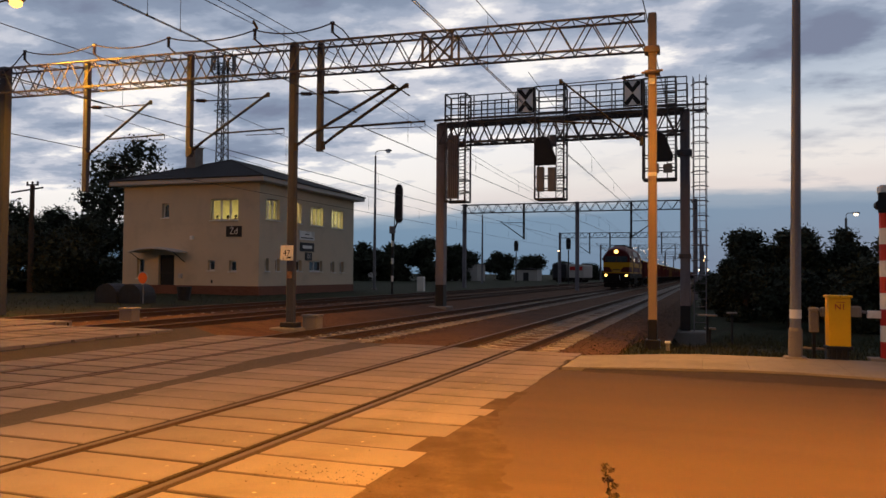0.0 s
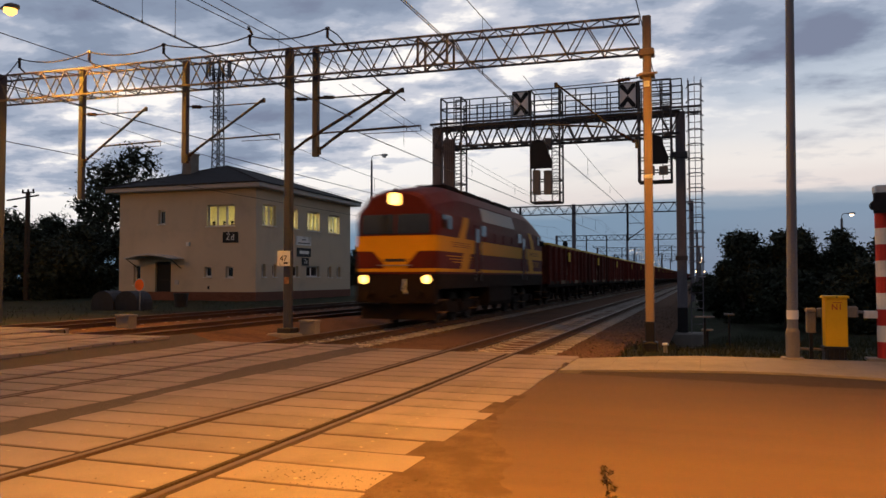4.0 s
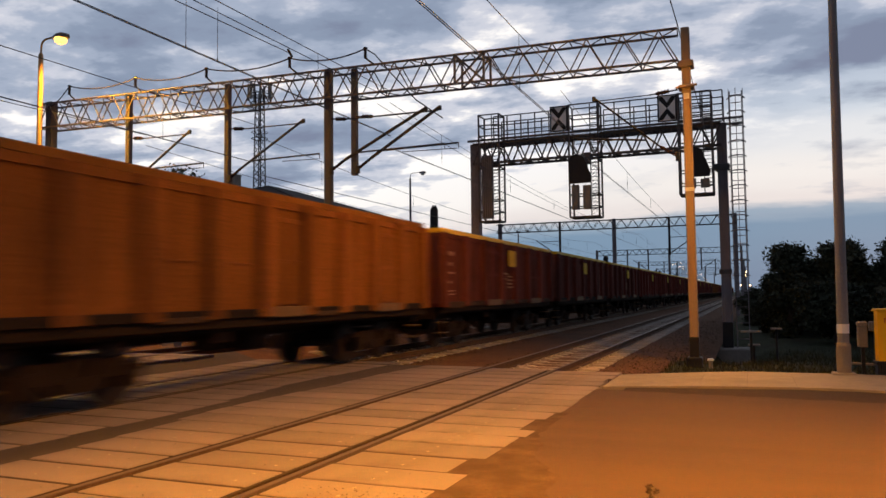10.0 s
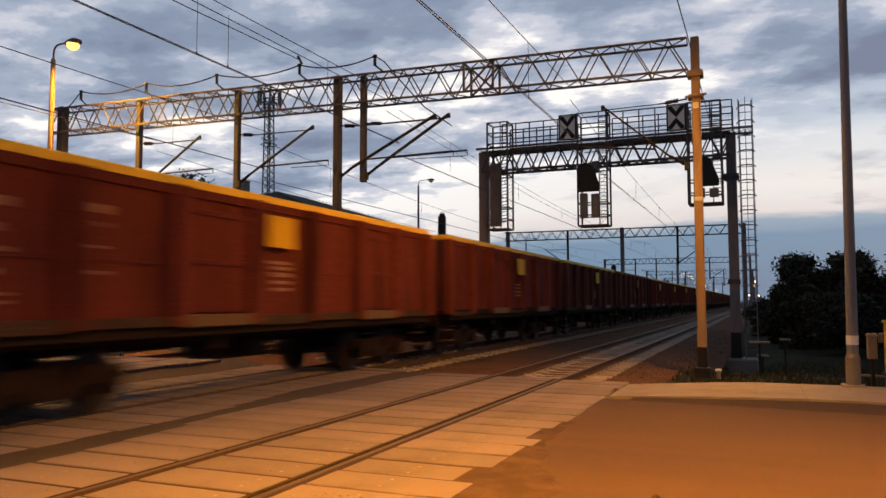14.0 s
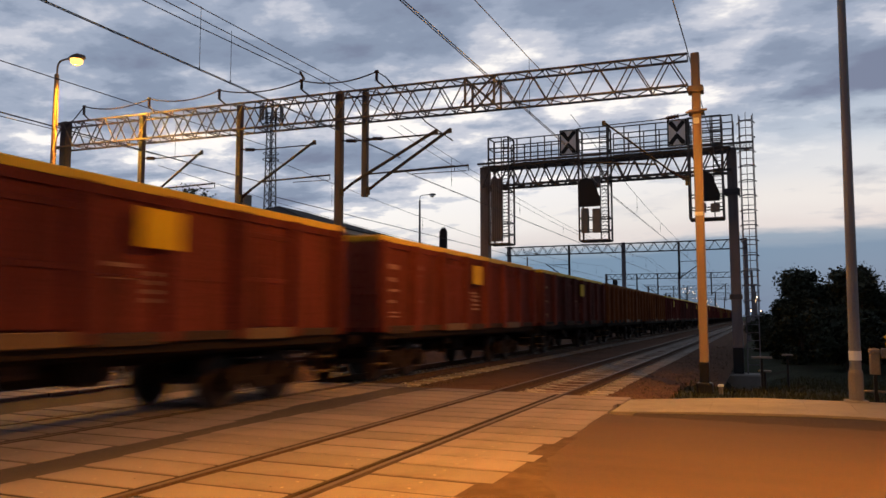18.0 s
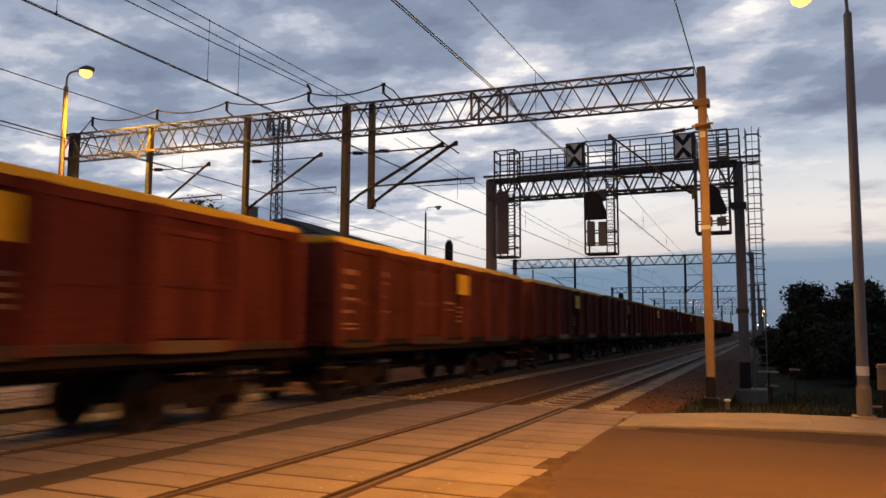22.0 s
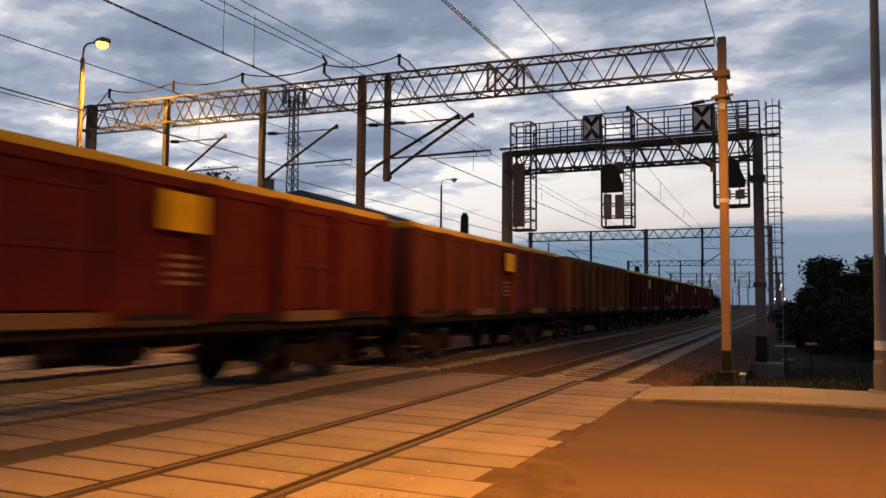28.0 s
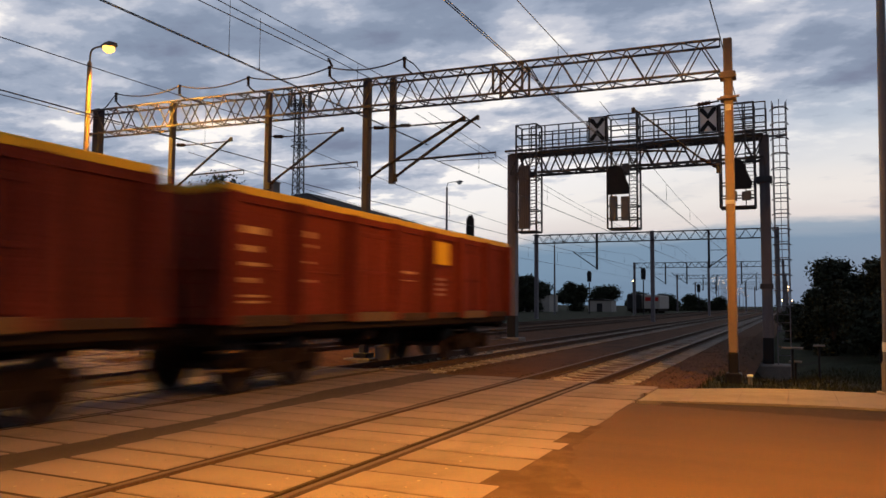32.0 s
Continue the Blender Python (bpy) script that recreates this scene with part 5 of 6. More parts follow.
def tower():
    """Lattice radio mast far behind the signal box."""
    o = thing("radio_mast", pose(-60.0, 90, 0), "slender lattice radio mast with aerial platforms", "radio mast")
    g = Geo()
    def hw(z):
        return 0.82 - 0.013 * z
    for a in ((-1, -1), (1, -1), (1, 1), (-1, 1)):
        part("leg", Geo().rod((a[0] * hw(0), a[1] * hw(0), 0), (a[0] * hw(31), a[1] * hw(31), 31), .09, 4), DARK_STEEL, o)
    z = 0
    while z < 30.5:
        for (ax, ay), (bx, by) in (((-1, -1), (1, -1)), ((1, -1), (1, 1)), ((1, 1), (-1, 1)), ((-1, 1), (-1, -1))):
            g.rod((ax * hw(z), ay * hw(z), z), (bx * hw(z + 1.1), by * hw(z + 1.1), z + 1.1), .036, 4)
            g.rod((bx * hw(z), by * hw(z), z), (ax * hw(z + 1.1), ay * hw(z + 1.1), z + 1.1), .036, 4)
        z += 1.1
    part("bracing", g, DARK_STEEL, o)
    for z, r in ((24.2, 1.15), (29.4, 1.2), (30.6, 1.5)):
        part("platform", Geo().tube([(r * math.cos(a), r * math.sin(a), z) for a in [2 * math.pi * i / 10 for i in range(11)]], .07, 4).tube([(r * math.cos(a), r * math.sin(a), z + .9) for a in [2 * math.pi * i / 10 for i in range(11)]], .05, 4), DARK_STEEL, o)
    for i in range(7):
        a = 2 * math.pi * i / 7
        part("aerial", Geo().cbox(1.6 * math.cos(a) - .16, 1.6 * math.cos(a) + .16, 1.6 * math.sin(a) - .1, 1.6 * math.sin(a) + .1, 29.7, 32.2, .03), GALV, o)


def old_pole():
    o = thing("telegraph_pole", pose(-37.4, 38, 0), "dark wooden pole with cross arms and insulators", "pole")
    part("pole", Geo().rod((0, 0, 0), (0, 0, 7.2), .2, 8, .15), BARK, o)
    part("cross_arm", Geo().rod((-1.8, 0, 6.75), (.9, 0, 7.0), .06, 5).rod((-.5, 0, 7.2), (.5, 0, 7.2), .06, 5), DARK_STEEL, o)
    for x in (-.45, 0, .45):
        part("insulator", insulator((x, 0, 7.2), (x, 0, 7.42), 3, .08), INSUL, o)


# ---------------------------------------------------------------- trees
def leaves(centres, count, size, rnd):
    """Small bent leaf clumps scattered in uneven balls."""
    g = Geo()
    tot = sum(r ** 2 for *_, r in centres)
    for cx, cy, cz, r in centres:
        for _ in range(int(count * r * r / tot)):
            d = Vector((rnd.gauss(0, 1), rnd.gauss(0, 1), rnd.gauss(0, 1))).normalized() * r * (rnd.random() ** .4) * rnd.uniform(.75, 1.12)
            p = Vector((cx, cy, cz)) + Vector((d.x, d.y, d.z * .85))
            s = size * rnd.uniform(.6, 1.4) * (2.2 if (p - Vector((cx, cy, cz))).length < r * .62 else 1.0)
            a = Vector((rnd.gauss(0, 1), rnd.gauss(0, 1), rnd.gauss(0, .7))).normalized() * s
            b = Vector((rnd.gauss(0, 1), rnd.gauss(0, 1), rnd.gauss(0, .7))).normalized() * s * .7
            g.v += [tuple(p - a), tuple(p + b * .6), tuple(p + a), tuple(p - b)]
            o = len(g.v) - 4
            g.f += [(o, o + 1, o + 2), (o, o + 2, o + 3)]
            g.m += [0, 0]
    return g


def flat_mesh(g, name, m):
    me = bpy.data.meshes.new(name)
    me.from_pydata(g.v, [], g.f)
    me.materials.append(m)
    return me


def tree(x, y, z, h, w, seed, count=3500, leaf=.16, label="dark leafy tree against the evening sky", low=.25):
    rnd = random.Random(seed)
    o = thing("tree", pose(x, y, z), label, "tree", "lineside trees")
    g = Geo()
    g.rod((0, 0, -.3), (rnd.uniform(-.1, .1), 0, h * .45), h * .028, 8, h * .016)
    balls = []
    for k in range(9):
        a = rnd.random() * 6.28
        zz = h * (low + (.9 - low) * rnd.random())
        spread = w * .5 * math.sin(math.pi * min(.95, max(.15, (zz / h - low * .4) / 1.05)))
        px, pyy = math.cos(a) * spread * rnd.uniform(.35, .85), math.sin(a) * spread * rnd.uniform(.35, .85)
        g.rod((0, 0, h * rnd.uniform(.2, .42)), (px, pyy, zz), h * .012, 5, h * .004)
        balls.append((px, pyy, zz, w * rnd.uniform(.16, .27)))
    balls.append((0, 0, h * .84, w * .2))
    balls.append((rnd.uniform(-.1, .1) * w, 0, h * .6, w * .34))
    part("trunk", g, BARK, o)
    part("crown", flat_mesh(leaves(balls, count, leaf, rnd), "crown", LEAF), None, o)
    return o


def trees():
    # bushes beside the road on the bank
    for k, (x, y, h, w) in enumerate(((6.5, 43, 4.0, 2.8), (5.6, 48, 2.3, 2.4), (5.0, 58, 2.6, 2.8), (6.2, 66, 3.2, 4.0), (7.0, 46, 5.2, 4.6), (9.2, 44, 5.0, 4.6), (11.6, 46, 5.3, 4.4), (13.6, 43, 4.4, 4.4), (16.2, 45, 4.3, 5.0), (19.5, 44, 5.0, 5.5), (8.0, 38, 2.9, 4.0), (11.0, 37, 3.0, 4.5), (14.5, 38, 3.2, 5.0), (18.0, 38, 3.6, 5.0), (22.5, 42, 5, 6), (13.2, 41, 4.6, 2.2), (9.0, 54, 3.3, 5.5), (7.4, 50, 3.2, 4.2), (12.2, 55, 3.4, 6), (9.5, 48, 4.4, 5), (12.5, 50, 4.2, 6), (16.5, 50, 4.6, 6))):
        tree(x, y, -.85, h, w, 100 + k, 6500, .10, "dark bushy shrub on the bank beside the road", .02)
    # trees behind and left of the signal box
    for k, (x, y, h, w) in enumerate(((-45.3, 57, 14.7, 13.0), (-52, 54, 7.6, 9.0), (-42.0, 48, 6.4, 8.0), (-47, 45, 7.0, 8.5), (-54, 46, 7.0, 9.0), (-52, 38, 5.2, 8.0), (-46, 36, 4.8, 7.5), (-59, 40, 6.2, 9.5), (-39, 44, 5.8, 6.5), (-64, 48, 9, 9), (-41, 37, 4.6, 6.5), (-58, 33, 6.0, 9), (-47, 32, 4.0, 7), (-52, 31, 4.4, 8), (-42.5, 33.5, 3.6, 6.5), (-57, 28, 4.6, 8), (-38, 39.5, 4.2, 5.5), (-66, 36, 6.5, 10), (-49, 42, 6.0, 8))):
        tree(x, y, -.1, h, w, 200 + k, 8000 if h > 8 else 6000, .15, "dark leafy tree behind the signal box", .05)
    # tree line of the yard
    for k, (x, y, h, w) in enumerate(((-57, 130, 9.6, 11), (-50, 128, 9.2, 11), (-44.5, 131, 10.2, 11), (-40, 135, 9.4, 9), (-48, 165, 9.2, 11), (-41, 170, 8.5, 10), (-36, 180, 7.4, 11), (-30, 190, 6.0, 9), (-27, 215, 5.8, 10), (-22, 235, 5.4, 12), (-17, 260, 4.6, 12), (-75, 130, 10, 13), (-66, 128, 9, 12), (-53, 133, 7, 10), (-62, 134, 7.5, 11))):
        tree(x, y, -.3, h * .8, w * .85, 300 + k, 4200, .26, "dark tree on the far side of the yard", .03)


def grass_tufts():
    g = Geo()
    rnd = random.Random(77)
    for _ in range(13500):
        if rnd.random() < .86:
            x = rnd.uniform(2.6, 11.0)
            y = min(14.85 + .46 * (x - 2.2), 15.85) + (rnd.random() ** 1.6) * 18
        else:
            x = rnd.uniform(-28, -16)
            y = rnd.uniform(17.0, 40.0)
        z = bank(x, y)
        h = rnd.uniform(.04, .2) * (1.0 if y > 17.5 or x < 0 else .45)
        a = rnd.random() * 6.28
        dx, dy = math.cos(a) * .012, math.sin(a) * .012
        lx, ly = rnd.gauss(0, .06), rnd.gauss(0, .06)
        g.add([(x - dx, y - dy, z - .01), (x + dx, y + dy, z - .01), (x + lx, y + ly, z + h)], [(0, 1, 2)])
    ob = part("grass_tufts", flat_mesh(g, "grass_tufts", BLADE), None)
    tagged(ob, "tufts of dark rough grass along the verge", "grass", kind="stuff")


def weed():
    o = thing("weed", pose(3.95, 5.0, -.006), "small seeding weed growing from the asphalt", "weed")
    rnd = random.Random(5)
    pts = [(0, 0, 0), (.012, 0, .1), (.004, .01, .2), (-.01, 0, .3), (-.022, 0, .355)]
    part("stem", Geo().tube(pts, .005, 5), BARK, o)
    for k in range(15):
        z = .05 + .02 * k
        a = rnd.random() * 6.28
        r = .07 - .0035 * k
        q = (r * math.cos(a), r * math.sin(a) * .5, z + rnd.uniform(.015, .05))
        part("twig", Geo().tube([(.008 - .002 * (k // 4), 0, z), tuple(v * .6 for v in q[:2]) + (z + .012,), q], .003, 4), BARK, o)
        part("seed_head", flat_mesh(leaves([(*q, .02)], 34, .009, rnd), "seed_head", BARK), None, o)


# ---------------------------------------------------------------- train
# how far behind the locomotive each wagon's far end lies, and where its yellow label sits
FAR = [13.0, 27.58, 41.36, 55.92, 70.52, 84.85, 98.78, 112.91, 127.34, 141.62, 156.3, 170.5, 184.78, 199.63, 212.28, 225.2,
       239.81, 253.94, 268.96, 283.17, 297.38, 311.49, 326.02, 340.62, 354.62, 368.88, 383.16, 397.29, 411.92, 426.1, 440.28, 453.0, 467.46, 481.92, 496.42]
LABEL_AT = [-5.4, -6.2, -6.3, -4.9, -5.95, -6, -6.05, -6.9, -6.2, -5.7, -6.9, -6.0, -6.0, -6.05, -5.15, -5.25, -6.45, -5.7, -6, -6, -6.35,
            -5.8, -6.0, -6.55, -6.3, -6.1, -6.1, -6, -6.3, -6, -6, -5.3, -6.1, -6.25, -5.15]
RUN = [(0, 102.9), (1, 88.9), (2, 73.7), (3, 56.6), (3.5, 48.3), (4.5, 31.3), (5.5, 13.2), (6, 4.3), (7, -13.6), (8, -30.9), (10, -66.2), (12, -101.8), (14, -137.8), (16, -174.2), (18, -211.4), (20, -248.4), (22, -285.4), (24, -322.3), (26, -359.6), (28, -397.1), (30, -435.2), (32, -473.9)]
WAGONS, LOCO = [], []


def bogie(parent, y, axles, r=.46, gap=.9):
    g = Geo()
    w = 1.05
    reach = gap * (axles - 1) / 2 + .55
    for s in (-1, 1):
        g.prism([(y - reach, .62), (y - reach + .3, .75), (y - .4, .72), (y - .25, .5), (y + .25, .5), (y + .4, .72), (y + reach - .3, .75), (y + reach, .62), (y + reach, .48), (y + reach - .5, .45), (y + .35, .3), (y - .35, .3), (y - reach + .5, .45), (y - reach, .48)], "x", s * w - .07, s * w + .07)
    g.box(-w, w, y - .22, y + .22, .45, .8)
    bog = part("bogie_frame", g, UNDER, parent)
    for k in range(axles):
        a = y + (k - (axles - 1) / 2) * gap * (1 if axles == 3 else 2)
        ws = part("wheelset", Geo().rod((-.95, a, r), (.95, a, r), .08, 8), WHEEL, bog)
        for s in (-1, 1):
            part("wheel", Geo().rod((s * .68, a, r), (s * .71, a, r), r + .025, 20).rod((s * .71, a, r), (s * .815, a, r), r, 20).rod((s * .815, a, r), (s * .83, a, r), r * .55, 14), (WHEEL), ws)
            part("axle_box", Geo().cbox(s * 1.08 - .13, s * 1.08 + .13, a - .17, a + .17, r - .15, r + .17, .03), UNDER, bog)
        for d in (-.3, .3):
            part("spring", Geo().rod((1.05, a + d, .52), (1.05, a + d, .7), .07, 8), UNDER, bog)
    return bog


def buffers(parent, y, s):
    for x in (-.875, .875):
        part("buffer", Geo().rod((x, y, 1.05), (x, y + s * .42, 1.05), .1, 10).rod((x, y + s * .42, 1.05), (x, y + s * .64, 1.05), .075, 10).rod((x, y + s * .64, 1.05), (x, y + s * .68, 1.05), .22, 14), UNDER, parent)
    part("coupling", Geo().rod((0, y, 1.0), (0, y + s * .55, .95), .05, 6).rod((.08, y + s * .2, .95), (.1, y + s * .5, .6), .025, 6), UNDER, parent)


def wagon(paint, body_len, style, label_y, faded=False):
    """Open bogie gondola. The origin is on the rail at the wagon's far end; it stretches to -y."""
    L, W = body_len, 1.45
    z0, z1 = 1.22, 3.36
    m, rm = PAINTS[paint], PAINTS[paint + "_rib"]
    w = thing("gondola_wagon", pose(0, 0, 0), LABELS[paint], "freight wagon", "gondola wagons")
    part("floor", Geo().box(-W, W, -L, 0, z0, z0 + .1), m, w)
    for y in (-L, -.07):
        part("end_wall", Geo().box(-W, W, y, y + .07, z0 + .1, z1), END_LIT, w)
    for x in (-W, W - .06):
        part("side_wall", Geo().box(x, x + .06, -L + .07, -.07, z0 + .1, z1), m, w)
    part("load", Geo().add([(-1.3, -L + .2, 2.7), (1.3, -L + .2, 2.7), (1.3, -.2, 2.7), (-1.3, -.2, 2.7), (0, -L + 1.2, 3.05), (0, -1.2, 3.05)], [(0, 1, 4), (1, 2, 5, 4), (2, 3, 5), (3, 0, 4, 5)]), UNDER, w)
    cap = RUSTY_RIM if style == "plain" or faded else RIM
    part("top_rim", Geo().cbox(W - .09, W + .06, -L - .05, .05, z1, z1 + .13, .02).cbox(-W - .06, -W + .09, -L - .05, .05, z1, z1 + .13, .02).cbox(-W + .09, W - .09, -L - .05, -L + .09, z1, z1 + .13, .02).cbox(-W + .09, W - .09, -.09, .05, z1, z1 + .13, .02), cap, w, "yellow painted top rim" if cap == RIM else "rusted orange-brown top rim")
    n = 9 if style == "plain" else 7
    for k in range(n + 1):
        y = -.08 - (L - .16) * k / n
        for s in (-1, 1):
            x = s * W
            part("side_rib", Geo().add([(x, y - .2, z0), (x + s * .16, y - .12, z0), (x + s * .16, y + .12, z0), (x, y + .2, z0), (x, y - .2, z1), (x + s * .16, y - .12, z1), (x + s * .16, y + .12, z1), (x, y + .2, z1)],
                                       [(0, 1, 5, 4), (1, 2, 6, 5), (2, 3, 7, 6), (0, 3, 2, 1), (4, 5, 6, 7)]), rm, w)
    for k in range(4):
        for y, s in ((-L, -1), (0, 1)):
            x = -1.05 + .7 * k
            part("end_rib", Geo().box(x - .05, x + .05, *sorted((y, y + s * .07)), z0, z1), END_LIT, w)
    for y, s in ((-L, -1), (0, 1)):
        part("end_beam", Geo().box(-W, W, *sorted((y, y + s * .09)), 2.1, 2.22), END_LIT, w)
        part("end_ladder", Geo().rod((1.15, y + s * .12, 1.3), (1.15, y + s * .12, 3.2), .018, 5).rod((.8, y + s * .12, 1.3), (.8, y + s * .12, 3.2), .018, 5), m, w)
        for q in range(5):
            part("rung", Geo().rod((.8, y + s * .12, 1.5 + q * .38), (1.15, y + s * .12, 1.5 + q * .38), .014, 5), m, w)
    # doors, horizontal stiffeners and shunter's plates on the near side
    def yk(k):
        return -.08 - (L - .16) * k / n
    for k in (1, 4):
        d = part("side_door", Geo().cbox(W, W + .045, yk(k + 1.0) + .2, yk(k) - .2, 1.42, 3.05, .01), m, w)
        part("door_bar", Geo().cbox(W + .045, W + .075, yk(k + 1.0) + .2, yk(k) - .2, 2.18, 2.26, .01), m, d)
        part("door_bar", Geo().cbox(W + .045, W + .075, yk(k + 1) + .2, yk(k) - .2, 2.96, 3.05, .01), m, d)
        part("door_bar", Geo().cbox(W + .045, W + .07, yk(k + .5) - .04, yk(k + .5) + .04, 1.45, 2.98, .01), m, d)
    for k in (1, 3, 4, 6):
        part("hinge_plate", Geo().cbox(W + .02, W + .11, yk(k + 1) + .2, yk(k) - .2, z0 - .04, z0 + .05, .01), DUST, w)
    for k in (1, 4):
        part("door_sill", Geo().cbox(W + .1, W + .135, yk(k + 1) + .1, yk(k) - .1, z0 - .02, z0 + .17, .01), STEP if style != "black" else DUST, w, "worn yellow door sill")
    for k in (2, 3, 5, 6):
        part("pressed_rib", Geo().cbox(W, W + .02, yk(k + 1) + .22, yk(k) - .22, 2.12, 2.16, .008), m, w)
    if style != "plain":
        part("yellow_label", Geo().cbox(W + .155, W + .168, label_y - .41, label_y + .41, 2.56, 3.13, .004), RUSTY_RIM if faded else YELLOW_PLATE, w, "faded rusty label plate" if faded else "yellow label plate")
        for q in range(4):
            part("bar", Geo().box(W + .004, W + .01, label_y - .1, label_y + .5, 1.78 + q * .13, 1.84 + q * .13), PALE, w)
        if style in ("text", "black"):
            ink = LETTER if paint == "bright" else PALE
            for q, (a, b, c, d) in enumerate(((.3, .5, 2.78, 2.9), (.42, .5, 2.6, 2.66), (.3, .62, 2.3, 2.34), (.3, .45, 1.95, 2.0))):
                part("bar", Geo().box(W + .004, W + .01, yk(6) + a, yk(5.6) - b * .4, c, d), ink, w)
            for q, (a, b, c, d) in enumerate(((.4, .1, 2.72, 2.84), (.4, .25, 2.42, 2.52), (.45, .1, 2.18, 2.24), (.4, .3, 1.9, 1.98), (.4, .1, 1.66, 1.7), (.4, .1, 1.56, 1.6))):
                part("bar", Geo().box(W + .004, W + .01, yk(7) + a, yk(6.45) - b, c, d), ink, w)
            for q in range(2):
                part("bar", Geo().box(W + .004, W + .01, yk(4) + .5, yk(3.4), 2.1 + q * .17, 2.16 + q * .17), ink, w)
        if style == "graffiti":
            rnd = random.Random(4)
            for q in range(9):
                y0, zc, r0 = yk(6.75 - q * .36), rnd.uniform(1.75, 2.35), rnd.uniform(.25, .5)
                out = [(W + .095, y0 + r0 * math.cos(a) * rnd.uniform(.8, 1.25), zc + r0 * .8 * math.sin(a) * rnd.uniform(.8, 1.2)) for a in [2 * math.pi * i / 14 for i in range(14)]]
                part("paint_patch", Geo().add(out, [tuple(range(14))]), STEP if q % 3 else PALE, w)
    # underframe
    for x in (-1.25, 1.05):
        part("sole_beam", Geo().box(x, x + .2, -L + .2, -.2, .98, z0), UNDER, w)
    for y in (-L, -.2):
        part("buffer_beam", Geo().box(-1.25, 1.25, y, y + .2, .88, z0), UNDER, w)
    part("centre_sill", Geo().box(-.3, .3, -L + .2, -.2, .8, z0), UNDER, w)
    part("sole_bar", Geo().cbox(W - .06, W + .03, -L, 0, z0 - .16, z0, .01), UNDER, w)
    part("side_sill", Geo().cbox(W, W + .1, -L, 0, z0, z0 + .14, .02), DUST if style == "text" else UNDER, w)
    part("top_chord", Geo().cbox(W, W + .05, -L, 0, z1 - .14, z1, .01), m, w)
    part("brake_gear", Geo().rod((.2, -L / 2 - 1.0, .75), (.2, -L / 2 + 1.0, .75), .17, 10).box(.5, .9, -L / 2 - .3, -L / 2 + .3, .6, 1.0), UNDER, w)
    part("brake_lever", Geo().cbox(1.1, 1.16, -L / 2 - 1.6, -L / 2 - 1.25, .8, 1.05, .01), DUST, w)
    for y, s in ((0, 1), (-L, -1)):
        buffers(w, y, s)
        part("step_bracket", Geo().rod((1.4, y - s * .15, .46), (1.4, y - s * .15, 1.1), .02, 5), UNDER, w)
        st = part("step_bracket", Geo().rod((1.4, y - s * .55, .46), (1.4, y - s * .55, 1.1), .02, 5), UNDER, w)
        for z in (.46, .76):
            part("step", Geo().box(1.12, 1.42, *sorted((y - s * .15, y - s * .55)), z, z + .03), STEP, st)
    bogie(w, -2.05, 2)
    bogie(w, -L + 2.05, 2)
    return w


def train():
    global PAINTS, LABELS
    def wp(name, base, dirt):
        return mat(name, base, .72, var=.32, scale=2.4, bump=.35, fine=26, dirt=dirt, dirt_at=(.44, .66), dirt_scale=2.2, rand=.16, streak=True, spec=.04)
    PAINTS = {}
    # Last factor lightens the ribs over the walls, painting in the light they catch.
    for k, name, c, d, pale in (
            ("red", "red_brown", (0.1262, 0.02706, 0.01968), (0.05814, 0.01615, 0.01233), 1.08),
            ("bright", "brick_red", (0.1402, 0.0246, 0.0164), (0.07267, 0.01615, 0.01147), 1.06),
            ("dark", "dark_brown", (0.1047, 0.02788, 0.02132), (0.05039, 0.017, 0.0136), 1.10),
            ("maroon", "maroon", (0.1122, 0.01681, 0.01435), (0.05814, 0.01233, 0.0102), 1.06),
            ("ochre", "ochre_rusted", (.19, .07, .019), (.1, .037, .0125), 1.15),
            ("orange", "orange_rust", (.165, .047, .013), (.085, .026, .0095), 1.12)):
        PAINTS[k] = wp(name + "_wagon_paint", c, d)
        PAINTS[k + "_rib"] = wp(name + "_wagon_lit_rib_paint", tuple(v * pale for v in c), tuple(v * pale * 1.1 for v in d))
    LABELS = {
        "red": "red-brown open gondola freight wagon with yellow top rim and label",
        "bright": "brick-red open gondola freight wagon with faded pale lettering",
        "dark": "dark brown sooty open gondola freight wagon",
        "maroon": "maroon ribbed open gondola freight wagon with yellow label",
        "ochre": "ochre weathered open gondola freight wagon with plain ribs",
        "orange": "orange rust-coloured open gondola freight wagon",
    }
    kinds = [("red", "text"), ("dark", "label"), ("red", "text"), ("bright", "text"), ("red", "text"), ("ochre", "plain"), ("dark", "text"), ("dark", "label"), ("dark", "label"), ("red", "black"),
             ("red", "text"), ("red", "label"), ("dark", "label"), ("dark", "label"), ("red", "text"), ("red", "text"), ("red", "text"), ("dark", "black"), ("orange", "plain"), ("orange", "plain"),
             ("red", "text"), ("dark", "black"), ("dark", "label"), ("dark", "label"), ("red", "black"), ("red", "label"), ("maroon", "label"), ("ochre", "plain"), ("maroon", "label"), ("dark", "label"),
             ("ochre", "plain"), ("maroon", "text"), ("dark", "graffiti"), ("red", "text"), ("bright", "text")]
    near = 1.2
    for k, (key, far, label_y) in enumerate(zip(kinds, FAR, LABEL_AT)):
        w = wagon(key[0], round(far - near, 2), key[1], label_y, k in (13, 23, 25))
        near = far + (1.9 if far == 225.2 else 1.4)
        WAGONS.append((w, far))
    loco()


